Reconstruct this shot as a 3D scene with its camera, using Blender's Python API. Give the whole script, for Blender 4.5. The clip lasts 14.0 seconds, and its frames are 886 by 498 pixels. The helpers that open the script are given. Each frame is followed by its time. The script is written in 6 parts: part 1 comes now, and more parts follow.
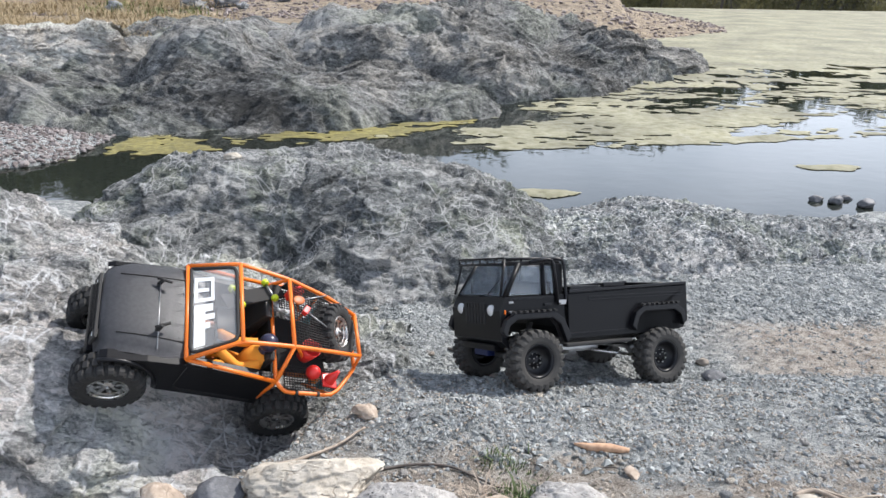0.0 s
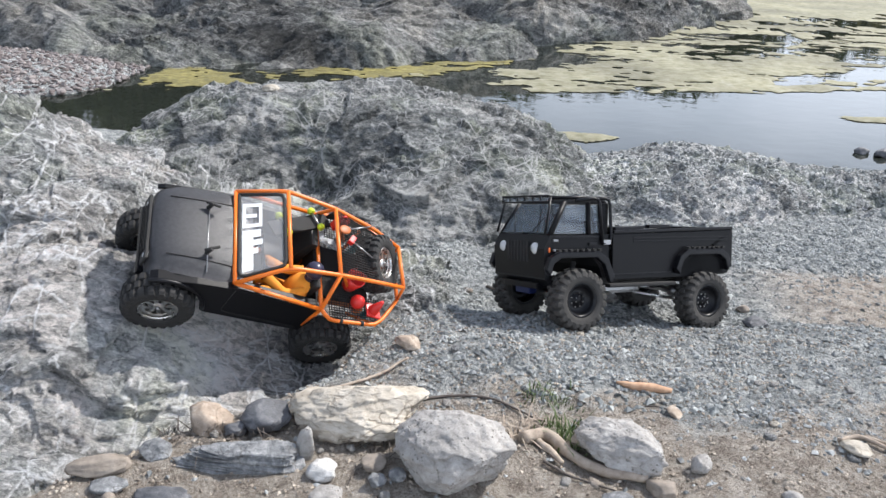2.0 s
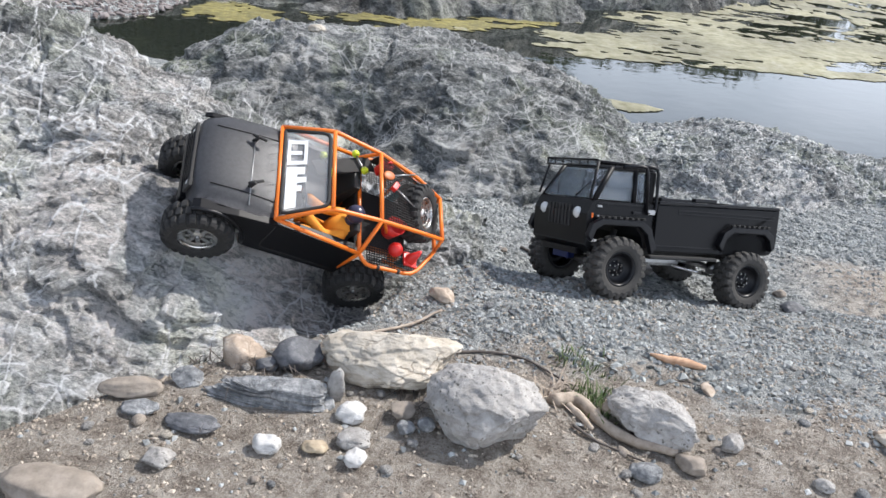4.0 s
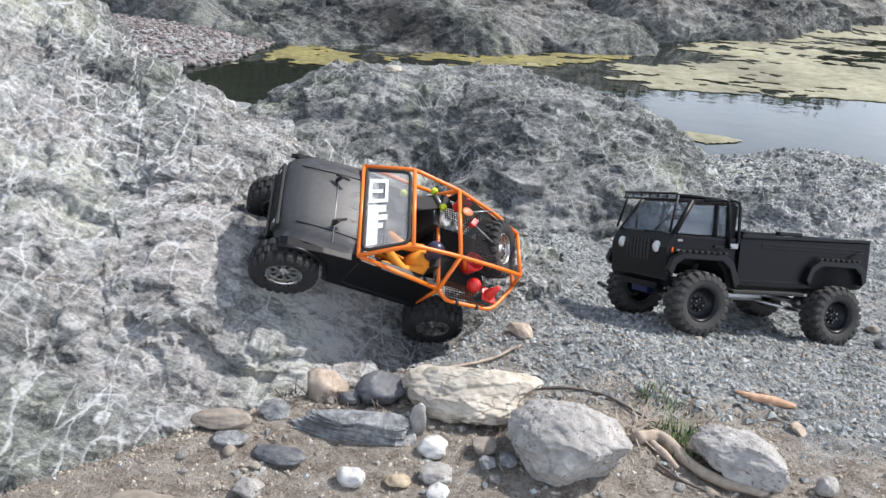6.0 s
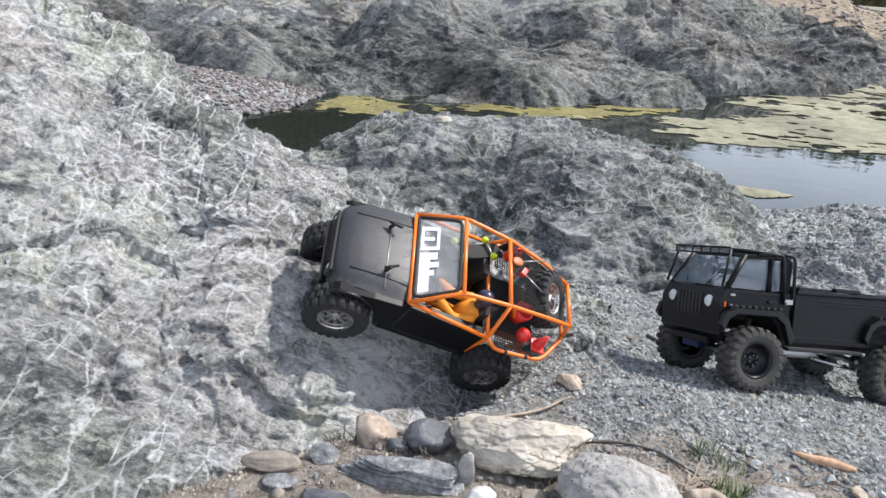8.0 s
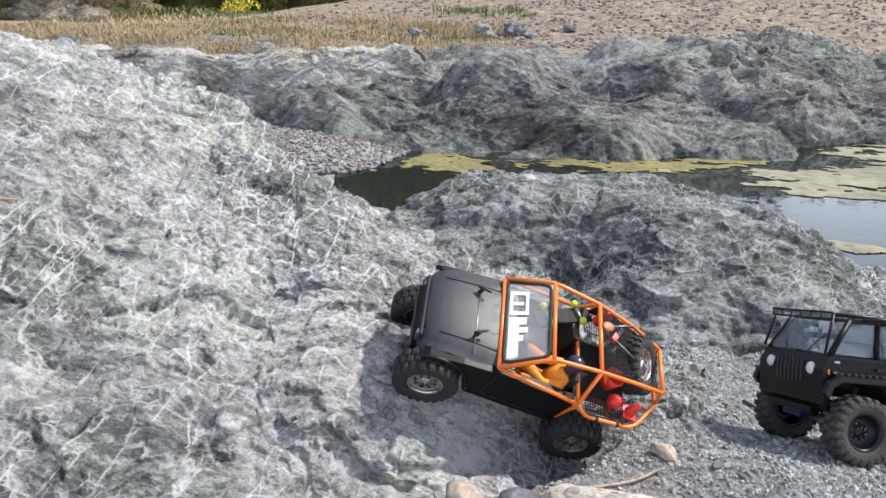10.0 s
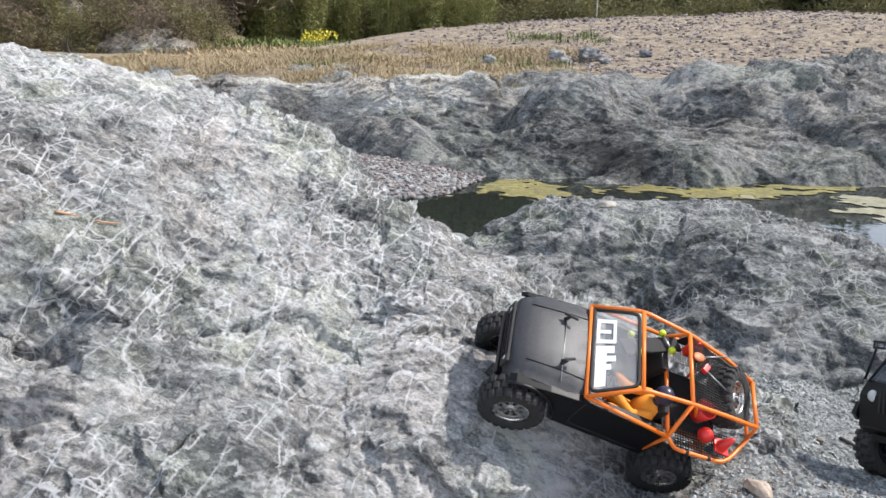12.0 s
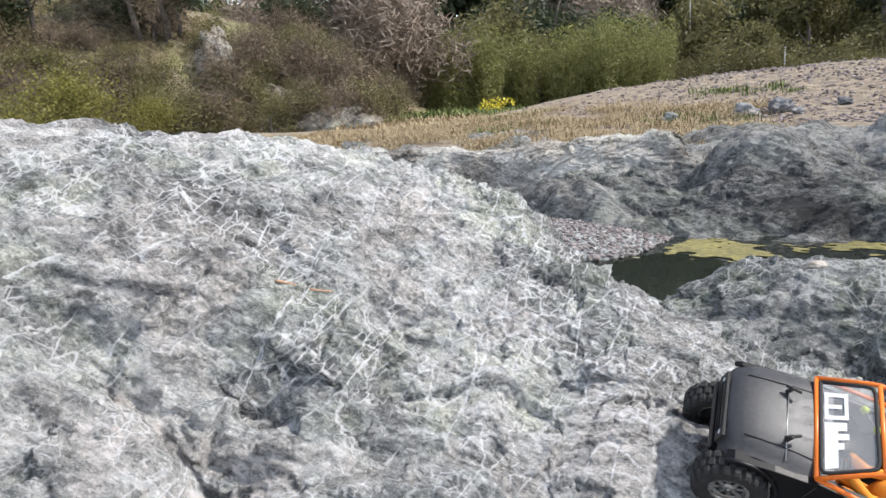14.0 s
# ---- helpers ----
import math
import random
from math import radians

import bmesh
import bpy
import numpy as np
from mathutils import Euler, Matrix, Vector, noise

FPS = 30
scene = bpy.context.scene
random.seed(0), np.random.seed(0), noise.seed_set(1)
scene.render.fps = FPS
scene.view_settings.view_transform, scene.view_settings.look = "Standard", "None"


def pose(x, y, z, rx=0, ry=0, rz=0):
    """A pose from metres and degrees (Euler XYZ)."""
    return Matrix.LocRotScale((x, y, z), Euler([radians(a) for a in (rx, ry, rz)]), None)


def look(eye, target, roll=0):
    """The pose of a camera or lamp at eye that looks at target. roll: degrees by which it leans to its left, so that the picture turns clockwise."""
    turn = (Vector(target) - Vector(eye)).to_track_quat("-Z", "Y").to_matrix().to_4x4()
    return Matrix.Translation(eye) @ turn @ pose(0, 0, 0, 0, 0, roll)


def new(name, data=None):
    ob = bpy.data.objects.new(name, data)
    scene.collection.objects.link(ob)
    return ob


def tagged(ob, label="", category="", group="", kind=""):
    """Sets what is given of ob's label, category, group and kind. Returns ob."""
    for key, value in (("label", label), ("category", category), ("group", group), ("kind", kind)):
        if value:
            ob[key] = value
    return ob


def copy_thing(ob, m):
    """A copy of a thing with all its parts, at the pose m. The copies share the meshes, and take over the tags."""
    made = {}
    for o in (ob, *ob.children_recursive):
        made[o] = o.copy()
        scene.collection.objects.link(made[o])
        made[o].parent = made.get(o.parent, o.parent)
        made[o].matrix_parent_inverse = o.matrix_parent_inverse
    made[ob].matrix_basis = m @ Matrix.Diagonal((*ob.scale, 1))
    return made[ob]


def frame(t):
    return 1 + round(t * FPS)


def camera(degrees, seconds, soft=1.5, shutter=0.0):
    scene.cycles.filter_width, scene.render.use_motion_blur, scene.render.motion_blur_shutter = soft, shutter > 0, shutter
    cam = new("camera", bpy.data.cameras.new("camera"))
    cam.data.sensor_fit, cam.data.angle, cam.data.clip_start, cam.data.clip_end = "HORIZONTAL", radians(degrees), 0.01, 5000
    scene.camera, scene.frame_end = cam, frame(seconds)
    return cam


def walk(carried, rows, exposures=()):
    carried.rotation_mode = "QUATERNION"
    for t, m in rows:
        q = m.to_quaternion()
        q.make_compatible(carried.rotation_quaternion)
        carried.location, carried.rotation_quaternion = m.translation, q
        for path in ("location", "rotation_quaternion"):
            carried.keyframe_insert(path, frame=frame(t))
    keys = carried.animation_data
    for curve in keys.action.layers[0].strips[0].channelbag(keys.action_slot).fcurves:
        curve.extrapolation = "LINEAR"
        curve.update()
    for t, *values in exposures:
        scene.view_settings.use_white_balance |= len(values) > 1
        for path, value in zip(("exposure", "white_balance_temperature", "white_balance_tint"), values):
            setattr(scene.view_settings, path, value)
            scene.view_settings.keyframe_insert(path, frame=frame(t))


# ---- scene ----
# camera and its walk; the world is in metres, water level is z = 0
cam = camera(59.85, 14.0, soft=1.5)
ROWS = (
    (0.0, pose(0.078, 0.007, 0.886, 70.17, -0.90, -0.42)),
    (0.5, pose(0.054, -0.003, 0.879, 70.30, -0.50, -0.28)),
    (1.0, pose(0.049, 0.001, 0.875, 69.23, 0.10, 0.50)),
    (1.5, pose(0.042, 0.005, 0.867, 67.69, -1.06, 1.52)),
    (2.0, pose(0.040, 0.009, 0.863, 66.05, -2.06, 1.94)),
    (2.5, pose(0.035, 0.009, 0.857, 64.99, -2.90, 2.38)),
    (3.0, pose(0.031, 0.014, 0.850, 63.32, -4.45, 2.64)),
    (3.2, pose(0.027, 0.022, 0.843, 62.92, -4.98, 3.14)),
    (5.5, pose(-0.016, 0.010, 0.846, 63.51, -4.82, 9.24)),
    (6.0, pose(-0.003, 0.007, 0.850, 64.96, -3.43, 10.21)),
    (6.5, pose(-0.008, 0.002, 0.853, 66.68, -2.48, 11.80)),
    (7.0, pose(-0.009, 0.002, 0.853, 67.54, -2.42, 12.65)),
    (7.5, pose(-0.010, -0.004, 0.855, 68.52, -2.84, 12.75)),
    (8.0, pose(-0.017, -0.004, 0.852, 68.37, -3.44, 13.53)),
    (8.5, pose(-0.025, -0.000, 0.858, 69.13, -2.90, 14.30)),
    (8.7, pose(-0.026, 0.000, 0.863, 70.19, -2.39, 14.93)),
    (10.8, pose(-0.043, -0.020, 0.876, 72.14, -1.31, 21.08)),
    (11.0, pose(-0.049, -0.022, 0.874, 72.23, -1.17, 21.50)),
    (11.5, pose(-0.054, -0.024, 0.876, 72.52, -1.12, 22.92)),
    (12.0, pose(-0.053, -0.024, 0.878, 73.74, -0.39, 24.32)),
    (12.5, pose(-0.064, -0.024, 0.879, 75.03, 0.27, 26.14)),
    (13.0, pose(-0.081, -0.024, 0.882, 77.27, 1.37, 30.94)),
    (13.5, pose(-0.080, -0.031, 0.889, 78.75, 3.07, 34.95)),
    (14.0, pose(-0.087, -0.041, 0.886, 78.67, 3.36, 36.89)),
)
walk(cam, ROWS)

# sky and sun: thin haze, sun from the right and a little beyond the trucks
SUN_AZ, SUN_EL = 57.0, 47.0
world = bpy.data.worlds.new("world")
scene.world = world
world.use_nodes = True
wn = world.node_tree.nodes
sky = wn.new("ShaderNodeTexSky")
sky.sky_type = "NISHITA"
sky.sun_disc = False
sky.sun_elevation, sky.sun_rotation = radians(SUN_EL), radians(SUN_AZ)
sky.air_density, sky.dust_density, sky.ozone_density = 1.0, 1.2, 1.5
wn["Background"].inputs["Strength"].default_value = 0.14
# thin cloud veil, thickest and brightest low over the horizon
wl = world.node_tree.links
coord, split, veil_noise, low, veil_fac, veil = (wn.new("ShaderNode" + k) for k in ("TexCoord", "SeparateXYZ", "TexNoise", "MapRange", "Math", "Mix"))
veil.data_type = "RGBA"
veil_noise.inputs["Scale"].default_value, veil_noise.inputs["Detail"].default_value = 3.0, 5.0
for k, val in zip((1, 2, 3, 4), (0.10, 0.62, 1.15, 0.30)):
    low.inputs[k].default_value = val
veil_fac.operation, veil_fac.use_clamp = "MULTIPLY", True
veil.inputs[7].default_value = (16.6, 17.8, 20.2, 1)
wl.new(coord.outputs["Generated"], split.inputs[0])
wl.new(coord.outputs["Generated"], veil_noise.inputs["Vector"])
wl.new(split.outputs[2], low.inputs[0])
wl.new(low.outputs[0], veil_fac.inputs[0])
wl.new(veil_noise.outputs[0], veil_fac.inputs[1])
wl.new(veil_fac.outputs[0], veil.inputs[0])
wl.new(sky.outputs["Color"], veil.inputs[6])
wl.new(veil.outputs[2], wn["Background"].inputs["Color"])
sun_lamp = bpy.data.lights.new("sun", "SUN")
sun_lamp.energy, sun_lamp.angle, sun_lamp.color = 5.0, radians(0.8), (1.0, 0.962, 0.92)
sun_ob = new("sun", sun_lamp)
sun_dir = Vector((math.sin(radians(SUN_AZ)) * math.cos(radians(SUN_EL)), math.cos(radians(SUN_AZ)) * math.cos(radians(SUN_EL)), math.sin(radians(SUN_EL))))
sun_ob.matrix_world = look(sun_dir * 30, (0, 0, 0))
scene.view_settings.exposure = 0.2

rng = np.random.default_rng(7)


# ---------- helpers of the scene ----------
def link_mesh(name, me, material=None, parent=None, label=""):
    ob = new(name, me)
    if material is not None and not me.materials:
        me.materials.append(material)
    if parent is not None:
        ob.parent = parent
    if label:
        ob["label"] = label
    return ob


def part(name, bm, material, parent=None, label="", smooth=False):
    """One bmesh as one mesh object under a thing or a part."""
    me = bpy.data.meshes.new(name)
    bm.to_mesh(me)
    bm.free()
    if smooth:
        me.shade_smooth()
    return link_mesh(name, me, material, parent, label)


def np_mesh(name, verts, faces, smooth=True):
    """A mesh from arrays: verts n x 3, faces m x k."""
    me = bpy.data.meshes.new(name)
    verts, faces = np.asarray(verts, np.float32), np.asarray(faces, np.int32)
    m, k = faces.shape
    me.vertices.add(len(verts))
    me.vertices.foreach_set("co", verts.ravel())
    me.loops.add(m * k)
    me.loops.foreach_set("vertex_index", faces.ravel())
    me.polygons.add(m)
    me.polygons.foreach_set("loop_start", np.arange(0, m * k, k, dtype=np.int32))
    me.update(calc_edges=True)
    me.polygons.foreach_set("use_smooth", np.full(m, smooth))
    me.update()
    return me


def grid_faces(nu, nv):
    i = np.arange(nu * nv).reshape(nu, nv)
    return np.stack([i[:-1, :-1], i[1:, :-1], i[1:, 1:], i[:-1, 1:]], -1).reshape(-1, 4)


_perm = np.random.default_rng(3).permutation(512)
_grad = np.random.default_rng(4).normal(size=(512, 3))
_grad /= np.linalg.norm(_grad, axis=1)[:, None]


def gnoise(p):
    """Gradient noise of points n x 3, about -1 to 1."""
    p = np.asarray(p, float)
    i = np.floor(p).astype(int)
    f = p - i
    w = f * f * f * (f * (f * 6 - 15) + 10)
    out = 0
    for dx in (0, 1):
        for dy in (0, 1):
            for dz in (0, 1):
                h = _perm[(_perm[(_perm[(i[:, 0] + dx) & 511] + i[:, 1] + dy) & 511] + i[:, 2] + dz) & 511]
                d = f - (dx, dy, dz)
                k = (w[:, 0] if dx else 1 - w[:, 0]) * (w[:, 1] if dy else 1 - w[:, 1]) * (w[:, 2] if dz else 1 - w[:, 2])
                out = out + k * (_grad[h] * d).sum(1)
    return out * 1.6


def fbm(p, octaves=4, gain=0.5):
    out, a = 0, 1.0
    for k in range(octaves):
        out = out + a * gnoise(np.asarray(p) * 2 ** k + 17.3 * k)
        a *= gain
    return out


def ridged(p, octaves=4, gain=0.55):
    out, a = 0, 1.0
    for k in range(octaves):
        out = out + a * (1 - 2 * np.abs(gnoise(np.asarray(p) * 2 ** k + 9.1 * k)))
        a *= gain
    return out


def worley(p):
    """Distance to the nearest of scattered points, cell by cell, n x 3."""
    p = np.asarray(p, float)
    i = np.floor(p).astype(int)
    best = np.full(len(p), 9.0)
    for dx in (-1, 0, 1):
        for dy in (-1, 0, 1):
            for dz in (-1, 0, 1):
                c = i + (dx, dy, dz)
                h = _perm[(_perm[(_perm[c[:, 0] & 511] + c[:, 1]) & 511] + c[:, 2]) & 511]
                q = c + 0.5 + 0.5 * _grad[h]
                best = np.minimum(best, ((p - q) ** 2).sum(1))
    return np.sqrt(best)


def facets(p):
    """Randomly tilted flat pieces, one for each scattered point, n x 3: the broken faces of shattered rock."""
    p = np.asarray(p, float)
    i = np.floor(p).astype(int)
    best, out = np.full(len(p), 9.0), np.zeros(len(p))
    for dx in (-1, 0, 1):
        for dy in (-1, 0, 1):
            for dz in (-1, 0, 1):
                c = i + (dx, dy, dz)
                h = _perm[(_perm[(_perm[c[:, 0] & 511] + c[:, 1]) & 511] + c[:, 2]) & 511]
                d = p - (c + 0.5 + 0.5 * _grad[h])
                r2 = (d ** 2).sum(1)
                k = r2 < best
                best = np.where(k, r2, best)
                g = _grad[(h * 7 + 13) & 511]
                out = np.where(k, (d * g).sum(1) + 0.12 * g[:, 0], out)
    return out


def smooth01(t):
    t = np.clip(t, 0, 1)
    return t * t * (3 - 2 * t)


def spline(points, n):
    """A smooth curve through a few control points, n samples."""
    p = np.asarray(points, float)
    q = np.vstack([2 * p[0] - p[1], p, 2 * p[-1] - p[-2]])
    s = np.linspace(0, len(p) - 1 - 1e-9, n)
    i = s.astype(int)
    t = (s - i)[:, None]
    a, b, c, d = q[i], q[i + 1], q[i + 2], q[i + 3]
    return 0.5 * (2 * b + (c - a) * t + (2 * a - 5 * b + 4 * c - d) * t ** 2 + (3 * b - a - 3 * c + d) * t ** 3)


def grid_normals(v):
    du, dv = np.gradient(v, axis=0), np.gradient(v, axis=1)
    n = np.cross(du, dv)
    return n / (np.linalg.norm(n, axis=2, keepdims=True) + 1e-12)


def rock_relief(p, scale=1.0, lump=0.030, ledge=0.013, boulder=0.0, facet=0.016):
    """Relief of foliated rock in metres: bulges, boulders, oblique broken ledges, chips and crumbling grain."""
    s = np.asarray(p) / scale
    turn = np.array(Euler((0.5, 0.35, 0.7)).to_matrix())
    q = s @ turn.T
    warp = gnoise(s * 4.0)[:, None]
    h = lump * fbm(s * 2.3, 2)
    if boulder:
        b = s * (1.1, 1.8, 3.6) + 0.7 * gnoise(s * 1.7)[:, None]
        h = h + boulder * (0.38 - worley(b) ** 2) + 0.40 * boulder * (0.32 - worley(b * 2.2 + 5.0) ** 2)
    step = q * (2.2, 4.6, 8.0) + 0.5 * warp
    h = h + ledge * ridged(step, 3) * (0.6 + 0.6 * gnoise(s * 1.9 + 7.0))
    # flat-topped steps where slabs have split off
    band = q[:, 2] * 16.0 + 1.6 * gnoise(s * 3.1 + 3.0)
    f = band - np.floor(band)
    h = h + 0.45 * ledge * (smooth01(f / 0.25) - f) * (0.5 + 0.8 * gnoise(s * 2.6))
    w = q * (3.6, 6.2, 9.0) + 0.35 * warp + 0.10 * gnoise(s * 14.0)[:, None]
    h = h + facet * (1.0 * facets(w * 0.42 + 2.0) + 0.80 * facets(w) + 0.55 * facets(w * 2.3 + 4.0) + 0.34 * facets(w * 5.2 + 8.0))
    h = h + 0.0022 * ridged(q * (45.0, 90.0, 120.0), 2)
    return scale * h


# ---------- materials ----------
def nodes(name, rough=0.8, metal=0.0):
    m = bpy.data.materials.new(name)
    m.use_nodes = True
    nt = m.node_tree
    b = nt.nodes["Principled BSDF"]
    b.inputs["Roughness"].default_value, b.inputs["Metallic"].default_value = rough, metal
    return m, nt, b


def add(nt, kind, **sets):
    n = nt.nodes.new(kind)
    for k, v in sets.items():
        n.inputs[k.replace("_", " ")].default_value = v
    return n


def ramp(nt, fac, stops):
    r = nt.nodes.new("ShaderNodeValToRGB")
    el = r.color_ramp.elements
    while len(el) < len(stops):
        el.new(0.5)
    for e, (pos, col) in zip(el, stops):
        e.position, e.color = pos, (*col, 1) if len(col) == 3 else col
    nt.links.new(fac, r.inputs[0])
    return r.outputs[0]


def mix(nt, fac, a, b, blend="MIX"):
    n = nt.nodes.new("ShaderNodeMix")
    n.data_type, n.blend_type = "RGBA", blend
    for sock, val in ((n.inputs[0], fac), (n.inputs[6], a), (n.inputs[7], b)):
        if hasattr(val, "links"):
            nt.links.new(val, sock)
        else:
            sock.default_value = val if not isinstance(val, tuple) else (*val[:3], 1)
    return n.outputs[2]


def mapped(nt, scale=(1, 1, 1), rot=(0, 0, 0), source="Object"):
    tc = nt.nodes.new("ShaderNodeTexCoord")
    mp = nt.nodes.new("ShaderNodeMapping")
    mp.inputs["Scale"].default_value, mp.inputs["Rotation"].default_value = scale, rot
    nt.links.new(tc.outputs[source], mp.inputs[0])
    return mp.outputs[0]


def noise_tex(nt, vec, scale, detail=6.0, rough=0.55, distort=0.0):
    n = add(nt, "ShaderNodeTexNoise", Scale=scale, Detail=detail, Roughness=rough, Distortion=distort)
    nt.links.new(vec, n.inputs["Vector"])
    return n.outputs[0]


def bump(nt, b, height, strength, dist):
    n = add(nt, "ShaderNodeBump", Strength=strength, Distance=dist)
    nt.links.new(height, n.inputs["Height"])
    nt.links.new(n.outputs[0], b.inputs["Normal"])


def total(nt, *terms):
    """Sum of (socket, weight) pairs, as a value."""
    out = None
    for sock, w in terms:
        n = nt.nodes.new("ShaderNodeMath")
        n.operation = "MULTIPLY_ADD"
        n.inputs[1].default_value = w
        nt.links.new(sock, n.inputs[0])
        if out is None:
            n.inputs[2].default_value = 0.0
        else:
            nt.links.new(out, n.inputs[2])
        out = n.outputs[0]
    return out


def cells(nt, vec, scale):
    """Voronoi: a random value for each cell and the distance within it."""
    n = nt.nodes.new("ShaderNodeTexVoronoi")
    n.inputs["Scale"].default_value = scale
    nt.links.new(vec, n.inputs["Vector"])
    return n.outputs["Color"], n.outputs["Distance"]


def warped(nt, vec, scale, amount):
    n = add(nt, "ShaderNodeTexNoise", Scale=scale, Detail=5.0, Roughness=0.65)
    nt.links.new(vec, n.inputs["Vector"])
    m = nt.nodes.new("ShaderNodeVectorMath")
    m.operation = "MULTIPLY_ADD"
    m.inputs[1].default_value = (amount,) * 3
    nt.links.new(n.outputs["Color"], m.inputs[0])
    nt.links.new(vec, m.inputs[2])
    return m.outputs[0]


def along(nt, direction, stretch):
    """Object coordinates with the given direction turned onto x and drawn out."""
    turn = Vector(direction).normalized().rotation_difference(Vector((1, 0, 0))).to_euler()
    mp = nt.nodes.new("ShaderNodeMapping")
    mp.inputs["Scale"].default_value = (1 / stretch, 1, 1)
    nt.links.new(mapped(nt, rot=turn), mp.inputs[0])
    return mp.outputs[0]


VEIN_RUN, FOLIATION = (-0.15, 0.93, 0.33), (0.92, 0.16, -0.33)


def facet_tex(nt, vec, scale):
    """Tilted flat chips, one for each Voronoi cell, as a height and a random tone."""
    n = nt.nodes.new("ShaderNodeTexVoronoi")
    n.inputs["Scale"].default_value = scale
    nt.links.new(vec, n.inputs["Vector"])
    ops = []
    for k in ("SUBTRACT", "SUBTRACT", "DOT_PRODUCT"):
        o = nt.nodes.new("ShaderNodeVectorMath")
        o.operation = k
        ops.append(o)
    nt.links.new(vec, ops[0].inputs[0])
    nt.links.new(n.outputs["Position"], ops[0].inputs[1])
    nt.links.new(n.outputs["Color"], ops[1].inputs[0])
    ops[1].inputs[1].default_value = (0.5, 0.5, 0.5)
    nt.links.new(ops[0].outputs[0], ops[2].inputs[0])
    nt.links.new(ops[1].outputs[0], ops[2].inputs[1])
    return ops[2].outputs["Value"], n.outputs["Color"]


def vein_tex(nt, vec, scale, width):
    """Thin, nearly straight lines along the borders of large cells."""
    n = nt.nodes.new("ShaderNodeTexVoronoi")
    n.feature = "DISTANCE_TO_EDGE"
    n.inputs["Scale"].default_value = scale
    nt.links.new(vec, n.inputs["Vector"])
    return ramp(nt, n.outputs["Distance"], ((0.0, (1, 1, 1)), (width * 0.5, (0.6, 0.6, 0.6)), (width, (0, 0, 0))))


def rock_material(name, tones, green, warm, scale=1.0, veins=0.9, patches=0.62):
    """Shattered grey-green rock: chips in five tones from dark seams to white crust, in broad patches, laced with thin white veins."""
    m, nt, b = nodes(name, 0.85)
    v = mapped(nt)
    vs = warped(nt, along(nt, FOLIATION, 2.0), 22.0 / scale, 0.03 * scale)
    big = noise_tex(nt, v, 2.6 / scale, 7, 0.62)
    med = noise_tex(nt, vs, 13.0 / scale, 9, 0.70)
    fine = noise_tex(nt, warped(nt, along(nt, FOLIATION, 3.2), 24.0 / scale, 0.022 * scale), 75.0 / scale, 8, 0.80)
    h1, c1 = facet_tex(nt, vs, 26.0 / scale)
    h2, c2 = facet_tex(nt, vs, 70.0 / scale)
    h3, c3 = facet_tex(nt, vs, 170.0 / scale)
    grit = noise_tex(nt, v, 210.0 / scale, 5, 0.8)
    tone = total(nt, (big, 0.6 * patches), (c1, 0.05), (c2, 0.07), (c3, 0.09), (med, 0.20), (fine, 0.27), (grit, 0.19))
    k = 0.5 * (0.6 * patches + 0.87)
    col = ramp(nt, tone, tuple((p + k, c) for p, c in zip((-0.085, -0.036, 0.0, 0.036, 0.085), tones)))
    tint = noise_tex(nt, v, 4.0 / scale, 6, 0.6)
    col = mix(nt, ramp(nt, tint, ((0.50, (0, 0, 0)), (0.60, (0.8, 0.8, 0.8)))), col, mix(nt, 1.0, col, green, "MULTIPLY"))
    col = mix(nt, ramp(nt, tint, ((0.42, (0.9, 0.9, 0.9)), (0.52, (0, 0, 0)))), col, mix(nt, 1.0, col, warm, "MULTIPLY"))
    # white quartz veins: long lines, short cross lines and a fine lace
    white = tuple(min(0.85, c * 1.15) for c in tones[-1])
    for sc, width, run, stretch, warp, spread, gap in ((9.0, 0.026, VEIN_RUN, 3.2, 0.034, 4.0, 0.47), (21.0, 0.042, VEIN_RUN, 2.8, 0.020, 6.0, 0.47), (17.0, 0.030, FOLIATION, 4.0, 0.016, 6.0, 0.50), (44.0, 0.065, (0.7, 0.6, 0.2), 2.0, 0.010, 9.0, 0.52)):
        lines = vein_tex(nt, warped(nt, along(nt, run, stretch), 14.0 / scale, warp * scale), sc / scale, width)
        gate = ramp(nt, noise_tex(nt, v, spread / scale, 5, 0.6), ((gap, (0, 0, 0)), (gap + 0.09, (veins, veins, veins))))
        col = mix(nt, mix(nt, 1.0, lines, gate, "MULTIPLY"), col, white)
    nt.links.new(col, b.inputs["Base Color"])
    b.inputs["Specular IOR Level"].default_value = 0.35
    bump(nt, b, total(nt, (h1, 18.0 / scale), (h2, 22.0 / scale), (h3, 22.0 / scale), (med, 0.45), (fine, 0.42), (grit, 0.22)), 1.0, 0.028 * scale)
    return m


